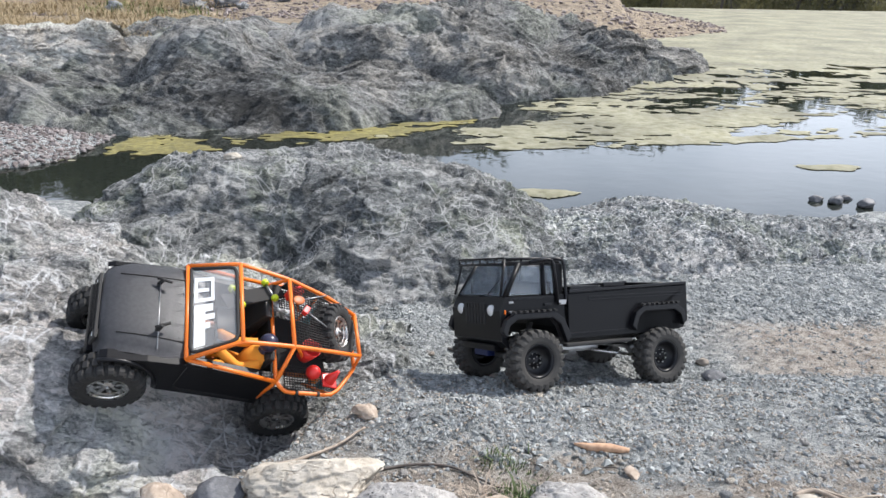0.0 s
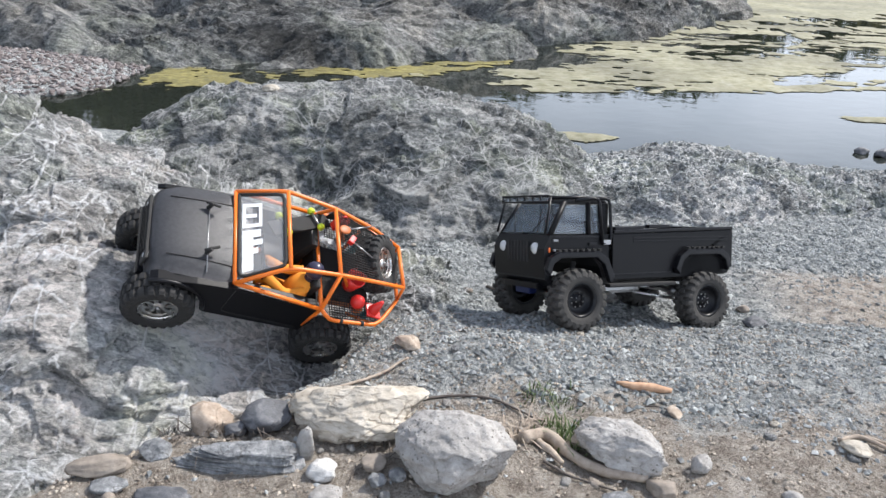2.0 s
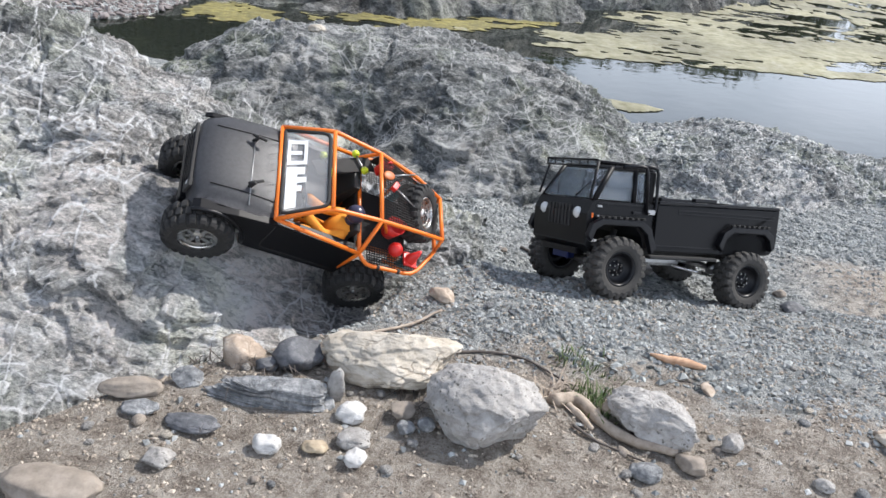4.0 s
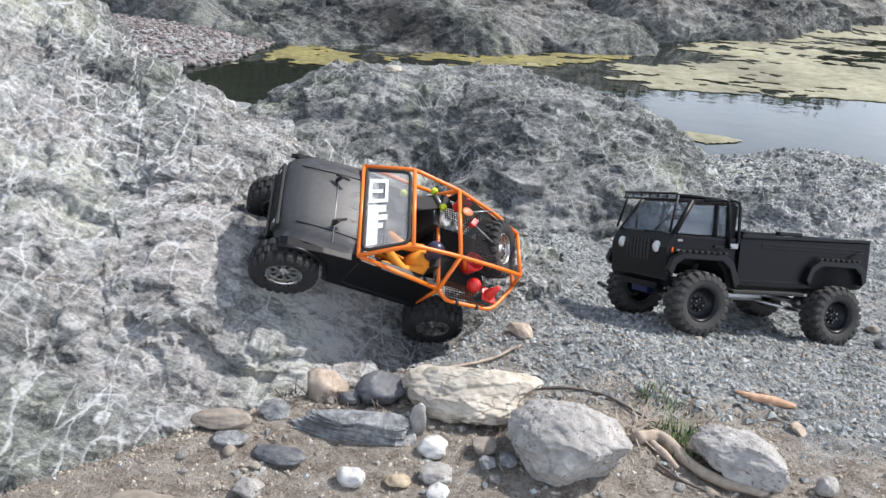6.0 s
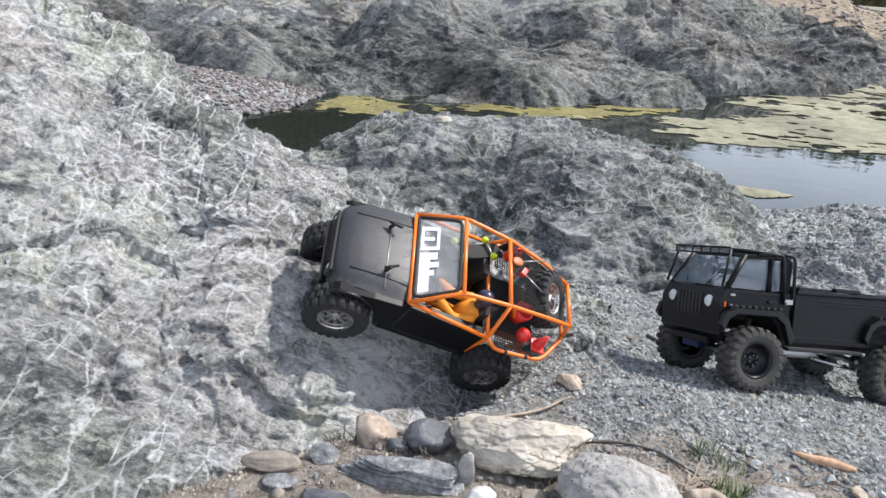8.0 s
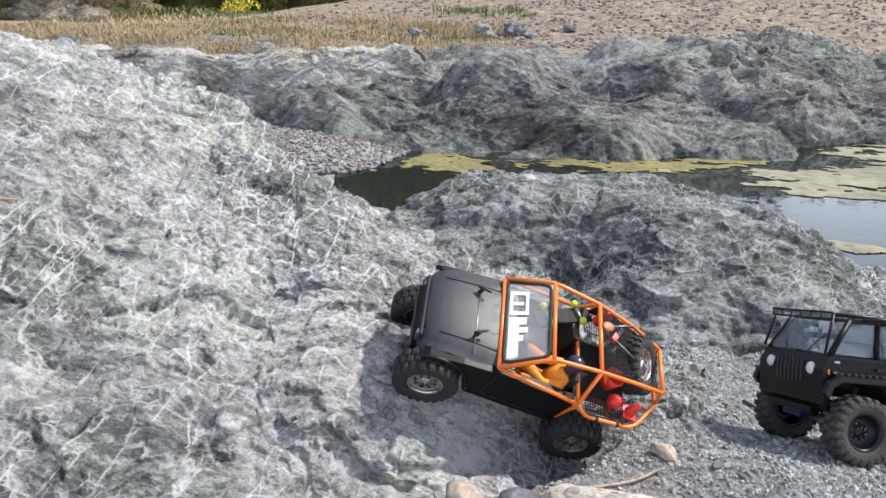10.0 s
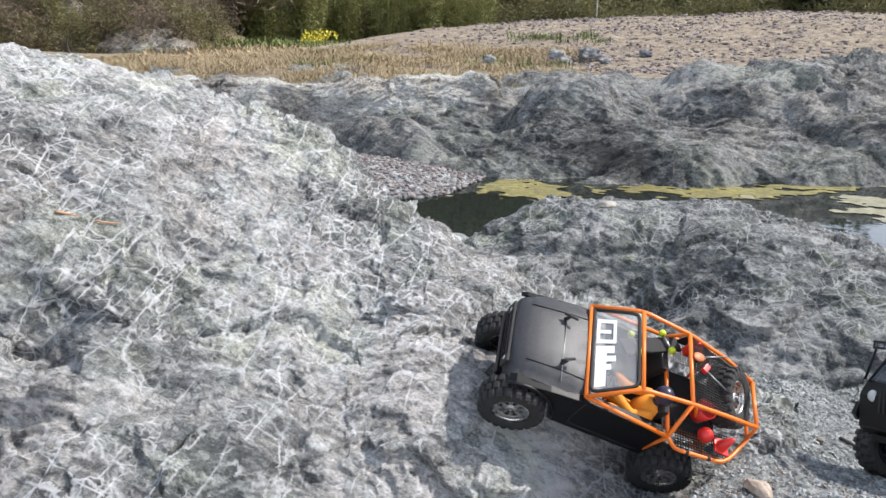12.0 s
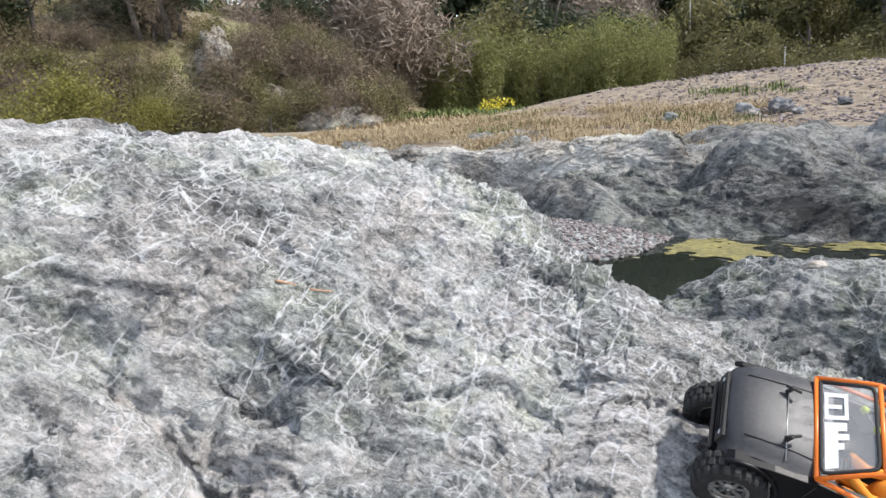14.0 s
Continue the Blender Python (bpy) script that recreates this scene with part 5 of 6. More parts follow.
for x in (-0.030, 0.030):
    tube("axle", [(x, -0.018, 0.006), (x, 0.018, 0.006)], 0.002, M_STEEL, sk, 6)
    for y in (-0.017, 0.017):
        bm = bmesh.new()
        lathe(bm, ((0.0, -0.004), (0.005, -0.004), (0.0062, 0.0), (0.005, 0.004), (0.0, 0.004)), 14)
        part("roller", bm, M_NEON, sk, "neon yellow roller").matrix_local = Matrix.Translation((x, y, 0.007))


# ---------- stones, wood and litter on the bank ----------
def stone_mesh(name, size, seed, detail=4, rough=0.10, flat=0.0):
    """A worn stone: a sphere broken by noise and cut by a few flat faces; it stands on z = 0."""
    bm = bmesh.new()
    bmesh.ops.create_icosphere(bm, subdivisions=detail, radius=1.0)
    p = np.array([v.co for v in bm.verts])
    r = np.random.default_rng(seed)
    for _ in range(7):
        n = r.normal(size=3)
        n /= np.linalg.norm(n)
        cut = r.uniform(0.62, 0.92)
        over = np.clip(p @ n - cut, 0, None)
        p = p - over[:, None] * n * 0.85
    o = r.uniform(0, 50, 3)
    p = p * (1 + rough * fbm(p * 1.3 + o, 3) + 0.25 * rough * fbm(p * 6.0 + o, 3))[:, None]
    pits = np.clip(0.30 - worley(p * 6.0 + o), 0, None)
    p = p * (1 + 0.9 * rough * facets(p * 1.9 + o) + 0.35 * rough * facets(p * 5.5 + o) - 2.2 * rough * pits)[:, None]
    p = p * (np.array(size) / 2)
    p[:, 2] = np.maximum(p[:, 2], -size[2] * 0.42)
    p[:, 2] -= p[:, 2].min()
    for v, c in zip(bm.verts, p):
        v.co = c
    me = bpy.data.meshes.new(name)
    bm.to_mesh(me)
    bm.free()
    me.shade_smooth()
    return me


def stone(x, y, size, turn, mat, seed, label, category="stone", detail=4, rough=0.10, sink=0.08, tilt=(0, 0)):
    ob = link_mesh("stone", stone_mesh("stone", size, seed, detail, rough), mat)
    z = float(land(x, y)[0]) - sink * size[2]
    ob.matrix_world = pose(x, y, z, tilt[0], tilt[1], turn)
    return tagged(ob, label, category)


M_CREAM = speckled("cream_limestone", ((0.25, (0.30, 0.255, 0.195)), (0.42, (0.51, 0.45, 0.365)), (0.65, (0.65, 0.595, 0.51))), 34, 0.88, 5.0, 11.0, 0.35, cracks=22.0)
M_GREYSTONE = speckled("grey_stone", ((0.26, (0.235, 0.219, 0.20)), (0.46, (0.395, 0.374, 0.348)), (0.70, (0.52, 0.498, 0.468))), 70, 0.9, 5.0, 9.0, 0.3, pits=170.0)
M_SLATE = speckled("slate", ((0.3, (0.095, 0.10, 0.107)), (0.48, (0.25, 0.257, 0.262)), (0.68, (0.50, 0.50, 0.495))), 85, 0.75, 6.0, 14.0, 0.4, cracks=40.0)
M_DARKSTONE = speckled("dark_stone", ((0.3, (0.062, 0.065, 0.072)), (0.5, (0.125, 0.128, 0.138)), (0.7, (0.24, 0.24, 0.25))), 60, 0.6, 3.0, 12.0, 0.35, cracks=50.0)
M_QUARTZ = speckled("white_quartz", ((0.3, (0.44, 0.425, 0.40)), (0.6, (0.66, 0.645, 0.62))), 60, 0.55, 2.0, 22.0, 0.25, cracks=60.0)
M_TAN = speckled("tan_stone", ((0.3, (0.32, 0.24, 0.15)), (0.6, (0.50, 0.41, 0.29))), 40, 0.8, 1.0, 12.0, 0.25)
M_BROWN = speckled("brown_stone", ((0.3, (0.20, 0.165, 0.13)), (0.6, (0.34, 0.29, 0.24))), 50, 0.8, 1.0, 10.0, 0.25)
M_PINK = speckled("pinkish_stone", ((0.3, (0.30, 0.225, 0.165)), (0.5, (0.48, 0.385, 0.30)), (0.7, (0.64, 0.565, 0.475))), 45, 0.8, 4.0, 16.0, 0.35, cracks=45.0)
M_WOOD = speckled("bleached_wood", ((0.3, (0.25, 0.19, 0.14)), (0.6, (0.47, 0.39, 0.31))), 70, 0.8, 1.0, 15.0, 0.35)
M_SPLINTER = speckled("orange_splinter", ((0.3, (0.42, 0.22, 0.12)), (0.6, (0.62, 0.39, 0.245))), 80, 0.75, 1.0, 20.0, 0.25)
M_TWIG = speckled("dark_twig", ((0.3, (0.05, 0.04, 0.035)), (0.6, (0.12, 0.10, 0.085))), 90, 0.8, 0.5, 20.0, 0.3)
M_MOSS = varied("herb_green", (0.05, 0.09, 0.025), (0.13, 0.17, 0.05), 0.7)

stone(-0.085, 0.901, (0.190, 0.115, 0.072), 8, M_CREAM, 11, "large cream-coloured flat-topped stone half sunk in sand", detail=6, rough=0.11)
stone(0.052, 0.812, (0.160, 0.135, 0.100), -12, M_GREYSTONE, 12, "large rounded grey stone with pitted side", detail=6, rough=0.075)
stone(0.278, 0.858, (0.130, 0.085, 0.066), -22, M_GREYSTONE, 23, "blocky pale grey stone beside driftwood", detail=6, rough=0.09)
stone(-0.212, 0.891, (0.074, 0.055, 0.042), 20, M_DARKSTONE, 14, "dark blue-grey stone wedged between paler stones")
stone(-0.290, 0.891, (0.072, 0.055, 0.048), -20, M_PINK, 15, "pinkish tan stone against the rock foot", tilt=(25, 0))
stone(-0.252, 0.868, (0.034, 0.026, 0.022), 0, M_DARKSTONE, 16, "small dark stone in front of a tan one")
stone(-0.148, 0.824, (0.026, 0.020, 0.060), 10, M_GREYSTONE, 17, "narrow upright grey stone beside slate", tilt=(0, 8))
stone(-0.117, 0.789, (0.042, 0.034, 0.026), 25, M_QUARTZ, 18, "white quartz pebble on sand")
stone(-0.205, 0.714, (0.036, 0.030, 0.024), -15, M_QUARTZ, 19, "white quartz pebble on sand")
stone(-0.097, 0.711, (0.030, 0.027, 0.020), 40, M_QUARTZ, 20, "white quartz pebble on sand")
stone(-0.149, 0.726, (0.034, 0.024, 0.014), 5, M_TAN, 21, "flat tan pebble on sand")
stone(-0.396, 0.771, (0.078, 0.034, 0.026), 18, M_BROWN, 22, "long smooth brown stone at the rock foot")
stone(-0.374, 0.744, (0.046, 0.030, 0.014), 10, M_SLATE, 24, "flat blue-grey stone on sand")
stone(-0.301, 0.732, (0.075, 0.034, 0.016), -4, M_DARKSTONE, 25, "thin dark slab lying on sand")
stone(-0.102, 0.748, (0.050, 0.036, 0.020), 28, M_GREYSTONE, 26, "flat grey pebble on sand")
stone(-0.316, 0.666, (0.042, 0.034, 0.022), 0, M_GREYSTONE, 27, "pale grey pebble on sand")
stone(-0.054, 0.804, (0.038, 0.030, 0.020), 30, M_BROWN, 28, "angular brown pebble beside a grey boulder")
stone(-0.045, 0.771, (0.024, 0.022, 0.018), 0, M_SLATE, 29, "small blue-grey pebble on sand")
stone(-0.020, 0.782, (0.022, 0.020, 0.019), 0, M_SLATE, 30, "small blue-grey pebble on sand")
stone(-0.033, 1.118, (0.050, 0.036, 0.028), -25, M_PINK, 31, "pinkish half-round pebble on grey gravel", tilt=(0, 12))
stone(-0.340, 0.814, (0.046, 0.034, 0.018), 25, M_SLATE, 32, "thin grey-green stone leaning at the rock foot", tilt=(20, 0))
stone(-0.405, 0.595, (0.112, 0.062, 0.026), 4, M_BROWN, 46, "large flat brown stone half sunk in sand")
stone(0.380, 0.842, (0.034, 0.026, 0.024), 30, M_GREYSTONE, 33, "small grey stone on sand")
stone(0.594, 1.60, (0.044, 0.030, 0.018), 0, M_GREYSTONE, 34, "flat pale stone on gravel")
stone(0.69, 1.56, (0.032, 0.024, 0.018), 0, M_BROWN, 35, "small brownish stone on gravel")
stone(0.655, 1.40, (0.052, 0.038, 0.026), 10, M_DARKSTONE, 36, "dark angular stone on gravel")
stone(0.258, 0.771, (0.042, 0.032, 0.024), 0, M_SLATE, 37, "grey rounded pebble near driftwood")
stone(0.322, 0.798, (0.046, 0.034, 0.022), -20, M_BROWN, 38, "brown rounded pebble near driftwood")
stone(0.480, 0.786, (0.030, 0.022, 0.016), -30, M_GREYSTONE, 39, "small grey pebble on sand")
stone(0.610, 0.894, (0.046, 0.030, 0.018), -20, M_CREAM, 40, "pale flat stone on sand beside a dry frond")
stone(0.232, 1.615, (0.068, 0.040, 0.024), -5, M_TAN, 41, "olive tan stone on gravel")
stone(0.308, 1.655, (0.026, 0.024, 0.020), 0, M_DARKSTONE, 42, "small dark pebble on gravel")
stone(0.382, 1.585, (0.070, 0.046, 0.028), -10, M_GREYSTONE, 43, "smooth light grey stone on gravel")
stone(-1.39, 3.73, (0.10, 0.08, 0.07), 20, M_GREYSTONE, 44, "pale stone at the pond's edge")
mp = stone(-0.575, 2.45, (0.055, 0.045, 0.03), 10, M_CREAM, 45, "small pale stone resting on the rock mound")
mp.location.z = land_z(-0.575, 2.45) - 0.004


def slate_slab():
    """A layered slate slab: stacked leaves of stone with ragged edges, each leaf a part."""
    t = tagged(new("slate_slab"), "weathered layered grey slate slab lying on sand", "stone slab")
    z0 = float(land(-0.235, 0.80)[0])
    t.matrix_world = pose(-0.240, 0.800, z0 - 0.012, 16, 5, 3)
    for k in range(11):
        r = np.random.default_rng(60 + k)
        n = 72
        a = np.linspace(0, 2 * np.pi, n, endpoint=False)
        sx, sy = 0.086 - 0.0022 * k + r.uniform(-0.008, 0.006), 0.030 - 0.0014 * k + r.uniform(-0.003, 0.003)
        rad = 1 + 0.10 * gnoise(np.stack([np.cos(a) * 3.0, np.sin(a) * 3.0, np.full(n, k * 1.3)], -1)) + 0.018 * r.normal(size=n)
        x = sx * np.sign(np.cos(a)) * np.abs(np.cos(a)) ** 0.6 * rad + 0.0018 * k + r.uniform(-0.005, 0.005)
        y = (sy * np.sign(np.sin(a)) * np.abs(np.sin(a)) ** 0.6 * rad) * (0.62 + 0.38 * np.clip(x / 0.086, -1, 1)) + 0.0016 * k
        bm = bmesh.new()
        rings = []
        for f, dz in ((0.97, 0.0), (1.0, 0.0022), (0.98, 0.0040), (0.80, 0.0046), (0.50, 0.0050), (0.20, 0.0052)):
            h = (k * 0.0038 + dz) * (0.80 + 0.20 * np.clip(x / 0.08, -1, 1)) + 0.0010 * gnoise(np.stack([x * f * 22, y * f * 90, np.full(n, k * 2.0)], -1))
            rings.append([bm.verts.new((x[j] * f, y[j] * f, h[j])) for j in range(n)])
        for lo, hi in zip(rings, rings[1:]):
            for j in range(n):
                bm.faces.new((lo[j], lo[(j + 1) % n], hi[(j + 1) % n], hi[j]))
        bm.faces.new(rings[-1])
        part("slate_leaf", bm, M_SLATE, t)


slate_slab()


def lying(name, pts, r, mat, label, category, lift=0.8, taper=None, sides=10, knots=24):
    """A twig, branch or stem lying on the land along a smooth line."""
    c = spline([(*p, 0.0) for p in pts], knots)
    z = land(c[:, 0], c[:, 1])
    z = np.convolve(np.pad(z, 3, mode="edge"), np.ones(7) / 7, "valid")
    wob = 0.25 * r * fbm(c * 60, 2)
    line = [(x + w, y - w, h + r * lift) for (x, y, _), h, w in zip(c, z, wob)]
    k = np.linspace(0, 1, knots)
    tp = (1 - 0.45 * k) * (1 + 0.18 * gnoise(c * 45 + 3)) if taper is None else taper(k)
    bm = bmesh.new()
    bm_tube(bm, line, r, sides, True, list(tp))
    return tagged(part(name, bm, mat, None, "", True), label, category)


lying("driftwood_branch", ((0.143, 0.881), (0.18, 0.898), (0.21, 0.856), (0.25, 0.826), (0.305, 0.814)), 0.0105, M_WOOD, "bleached bent driftwood branch between stones", "driftwood")
lying("driftwood_root", ((0.215, 0.881), (0.24, 0.866), (0.285, 0.844)), 0.0075, M_WOOD, "short bleached root lying across driftwood", "driftwood", 2.4)
lying("driftwood_root", ((0.168, 0.881), (0.185, 0.851), (0.195, 0.836)), 0.006, M_WOOD, "short stub of bleached driftwood", "driftwood", 1.0)
lying("thin_branch", ((0.17, 0.836), (0.21, 0.811), (0.26, 0.791)), 0.0022, M_TWIG, "thin dark branch beside driftwood", "twig", 1.5)
lying("pale_twig", ((-0.150, 0.979), (-0.096, 1.010), (-0.028, 1.071)), 0.0034, M_WOOD, "pale peeled twig lying on gravel", "twig", 1.6)
lying("dark_twig", ((-0.005, 0.974), (0.047, 0.992), (0.099, 0.988), (0.136, 0.972), (0.178, 0.942)), 0.0026, M_TWIG, "thin dark curved stem lying on gravel", "twig", 1.2)
lying("pale_stick", ((0.72, 2.02), (0.745, 1.985), (0.775, 1.95)), 0.007, M_WOOD, "short bleached stick on gravel", "stick")
lying("pale_stick", ((0.655, 1.84), (0.69, 1.87), (0.72, 1.895)), 0.006, M_WOOD, "short bleached stick on gravel", "stick")
lying("dark_stick", ((0.115, 1.60), (0.155, 1.575), (0.20, 1.55)), 0.004, M_TWIG, "short dark stick beside an olive stone", "stick", 1.4)
lying("dry_frond", ((0.595, 0.913), (0.630, 0.926), (0.66, 0.901), (0.70, 0.866)), 0.004, M_WOOD, "curled dry brown frond on sand", "frond", 1.5)
lying("dry_frond", ((0.64, 0.931), (0.68, 0.911), (0.72, 0.916)), 0.003, M_WOOD, "dry pale frond stalk on sand", "frond", 1.5)
lying("wood_splinter", ((0.305, 1.051), (0.345, 1.042), (0.392, 1.042)), 0.0065, M_SPLINTER, "flat orange-brown wood splinter on gravel", "wood splinter", 0.7, lambda k: 0.12 + 1.1 * np.sin(np.pi * np.clip(k * 0.82 + 0.04, 0, 1)))
lying("thin_twig", ((0.33, 0.994), (0.36, 0.996), (0.385, 0.980)), 0.0013, M_TWIG, "thin dark stem beside a wood chip", "twig", 1.5)
# reddish twig lying on the rock face
c = spline(((-1.20, 0.884, 0), (-1.165, 0.906, 0), (-1.130, 0.918, 0), (-1.105, 0.935, 0)), 16)
bm = bmesh.new()
bm_tube(bm, [(px, py, z) for (px, py, _), z in zip(c, np.convolve(np.pad([land_z(px, py) for px, py, _ in c], 3, mode="edge"), np.ones(7) / 7, "valid") + 0.005)], 0.0028, 8, True, list(np.linspace(1.0, 0.5, 16)))
tagged(part("reddish_twig", bm, M_SPLINTER, None, "", True), "reddish-brown twig lying on the pale rock", "twig")
for px, py, s_, tn in ((1.69, 3.12, 0.070, 10), (1.76, 3.09, 0.085, 50), (1.83, 3.15, 0.06, 0), (1.86, 3.04, 0.09, 30)):
    ob = link_mesh("wet_stone", stone_mesh("wet_stone", (s_, s_ * 0.7, s_ * 0.5), int(px * 100), 3, 0.14), M_DARKSTONE)
    ob.matrix_world = pose(px, py, -0.008, 0, 0, tn)
    tagged(ob, "dark wet stone standing in the pond's shallows", "stone", "stones in the shallows")
chip = link_mesh("wood_chip", stone_mesh("wood_chip", (0.026, 0.030, 0.008), 77, 3, 0.15), M_PINK)
chip.matrix_world = pose(0.380, 0.976, float(land(0.380, 0.976)[0]), 20, 10, 30)
tagged(chip, "small pinkish wood chip on sand", "wood chip")


def blades(name, centres, spread, count, length, width, mat, label, category, lean=0.5, seed=5, kind=""):
    """Many curved two-piece grass blades in one mesh."""
    r = np.random.default_rng(seed)
    c = np.repeat(np.asarray(centres, float), count, 0)
    n = len(c)
    sp = np.repeat(np.broadcast_to(spread, (len(centres),)), count)
    c = c + np.stack([r.normal(size=n) * sp, r.normal(size=n) * sp, np.zeros(n)], -1)
    a, ln = r.uniform(0, 2 * np.pi, n), length * r.uniform(0.5, 1.25, n) * np.repeat(r.uniform(0.45, 1.5, len(centres)), count)
    d = np.stack([np.cos(a), np.sin(a), np.zeros(n)], -1)
    s = np.stack([-np.sin(a), np.cos(a), np.zeros(n)], -1) * width * r.uniform(0.6, 1.3, n)[:, None]
    k = lean * r.uniform(0.2, 1.3, n)[:, None]
    up = np.array([0, 0, 1.0])
    m1 = c + ln[:, None] * (0.55 * up + 0.25 * k * d)
    m2 = c + ln[:, None] * ((1.0 - 0.25 * k) * up + 0.85 * k * d)
    v = np.stack([c - s, c + s, m1 + s * 0.8, m1 - s * 0.8, m2 + s * 0.1, m2 - s * 0.1], 1).reshape(-1, 3)
    b = np.arange(n)[:, None] * 6
    f = np.concatenate([b + (0, 1, 2, 3), b + (3, 2, 4, 5)])
    ob = link_mesh(name, np_mesh(name, v, f), mat)
    return tagged(ob, label, category, kind=kind)


def on_land(pts):
    p = np.asarray(pts, float)
    return np.column_stack([p, land(p[:, 0], p[:, 1])])


blades("herb_tuft", on_land([(0.205, 0.901), (0.215, 0.881), (0.19, 0.921), (0.225, 0.916), (0.18, 0.906)]), 0.012, 26, 0.022, 0.0014, M_MOSS, "low green herb tuft growing beside driftwood", "herb", 0.9, 8)
blades("herb_tuft", on_land([(0.19, 1.011), (0.17, 1.006), (0.21, 0.996)]), 0.016, 40, 0.014, 0.0011, M_MOSS, "thin grey-green herb sprouts on gravel", "herb", 1.0, 9)
blades("twig_litter", on_land([(-0.335, 0.885), (-0.31, 0.872), (-0.285, 0.866), (-0.36, 0.87), (-0.235, 0.872), (-0.05, 0.845)]), 0.014, 16, 0.034, 0.0009, M_TWIG, "broken brown twigs washed against the stones", "litter", 3.0, 12)
blades("straw_litter", on_land([(0.15, 0.911), (0.17, 0.931), (0.14, 0.896)]), 0.014, 22, 0.028, 0.0012, M_WOOD, "dry straw litter beside driftwood", "litter", 2.2, 10)

# loose gravel: thousands of crushed stones
ICO = bmesh.new()
bmesh.ops.create_icosphere(ICO, subdivisions=1, radius=1.0)
ROUND_V = np.array([v.co for v in ICO.verts])
ROUND_F = np.array([[v.index for v in f.verts] for f in ICO.faces])
ICO.free()


SHARD_V = np.array([(1, 0, 0), (-1, 0, 0), (0, 1, 0), (0, -1, 0), (0, 0, 1), (0, 0, -1)], float)
SHARD_F = np.array([(0, 2, 4), (2, 1, 4), (1, 3, 4), (3, 0, 4), (2, 0, 5), (1, 2, 5), (3, 1, 5), (0, 3, 5)])


def gravel(name, x, y, size, mat, label, seed, flat=0.6, z=None, kind="stuff", category="gravel", shards=False):
    ICO_V, ICO_F = (SHARD_V, SHARD_F) if shards else (ROUND_V, ROUND_F)
    r = np.random.default_rng(seed)
    n = len(x)
    v = ICO_V[None] * (1 + r.uniform(-0.32, 0.32, (n, len(ICO_V), 1)))
    sc = size[:, None] * np.stack([r.uniform(0.75, 1.35, n), r.uniform(0.65, 1.1, n), flat * r.uniform(0.6, 1.3, n)], -1)
    v = v * sc[:, None]
    a, t = r.uniform(0, 2 * np.pi, n), r.normal(size=n) * 0.35
    ca, sa, ct, st = np.cos(a)[:, None], np.sin(a)[:, None], np.cos(t)[:, None], np.sin(t)[:, None]
    X, Y, Z = v[..., 0], v[..., 1] * ct - v[..., 2] * st, v[..., 1] * st + v[..., 2] * ct
    v = np.stack([X * ca - Y * sa, X * sa + Y * ca, Z], -1)
    h = land(x, y) if z is None else z
    v = v + np.stack([x, y, h + size * flat * 0.25], -1)[:, None]
    f = (ICO_F[None] + (np.arange(n) * len(ICO_V))[:, None, None]).reshape(-1, 3)
    return tagged(link_mesh(name, np_mesh(name, v.reshape(-1, 3), f, False), mat), label, category, kind=kind)


n = 110000
x, y = rng.uniform(-0.75, 2.4, n), 0.5 + 2.3 * rng.uniform(0, 1, n) ** 1.15
belt = smooth01((y + 0.25 * gnoise(np.stack([x * 2.5, y * 2.5, 0 * x], -1)) - 0.95) / 0.16)
patch = 0.5 + 0.5 * gnoise(np.stack([x * 1.7 + 9, y * 1.7, 0 * x], -1))
sandy = smooth01((x - 0.55) / 0.25) * smooth01((y - 1.40) / 0.12) * smooth01((1.92 - y) / 0.14)
keep = rng.uniform(0, 1, n) < (0.07 + 0.93 * belt) * (0.35 + 1.1 * patch) * (1 - 0.7 * sandy)
x, y = x[keep], y[keep]
size = 0.0018 + 0.0044 * rng.uniform(0, 1, len(x)) ** 3 + 0.0025 * (rng.uniform(0, 1, len(x)) > 0.985)
gravel("loose_gravel", x, y, size, M_STONES, "crushed grey angular gravel scattered over the bank", 21, shards=True)

n = 15000
x, y = rng.uniform(0.15, 2.1, n), rng.uniform(1.95, 2.9, n)
shore_z = surface_of(apron)
z = np.array([shore_z(a, c) for a, c in zip(x, y)])
k = (z > land(x, y) - 0.01) & (z > 0.005)
gravel("shore_rubble", x[k], y[k], 0.0022 + 0.0075 * rng.uniform(0, 1, k.sum()) ** 2.5, M_COARSE, "crumbled grey rock fragments over the shore rock", 29, z=z[k], shards=True)

n = 36000
x, y = rng.uniform(-0.7, 1.3, n), rng.uniform(0.5, 1.35, n)
size = 0.0010 + 0.0028 * rng.uniform(0, 1, n) ** 3
M_SANDGRIT = varied("sand_grit", (0.14, 0.11, 0.085), (0.54, 0.465, 0.38))
gravel("sand_grit", x, y, size, M_SANDGRIT, "coarse brown sand grit on the bank", 27, shards=True)

n = 30000
x, y = rng.uniform(-0.30, 1.6, n), rng.uniform(0.98, 2.2, n)
lumps = gnoise(np.stack([x * 3.5 + 2, y * 3.5, 0 * x], -1))
sandy = smooth01((x - 0.55) / 0.25) * smooth01((y - 1.40) / 0.12) * smooth01((1.92 - y) / 0.14)
keep = rng.uniform(0, 1, n) < (0.55 + 0.6 * lumps) * smooth01((y + 0.22 * lumps - 1.0) / 0.14) * (1 - 0.85 * sandy)
x, y = x[keep], y[keep]
size = 0.0032 + 0.0050 * rng.uniform(0, 1, len(x)) ** 2.5
gravel("coarse_gravel", x, y, size, M_COARSE, "coarse grey-green crushed stones over the gravel belt", 28, shards=True)

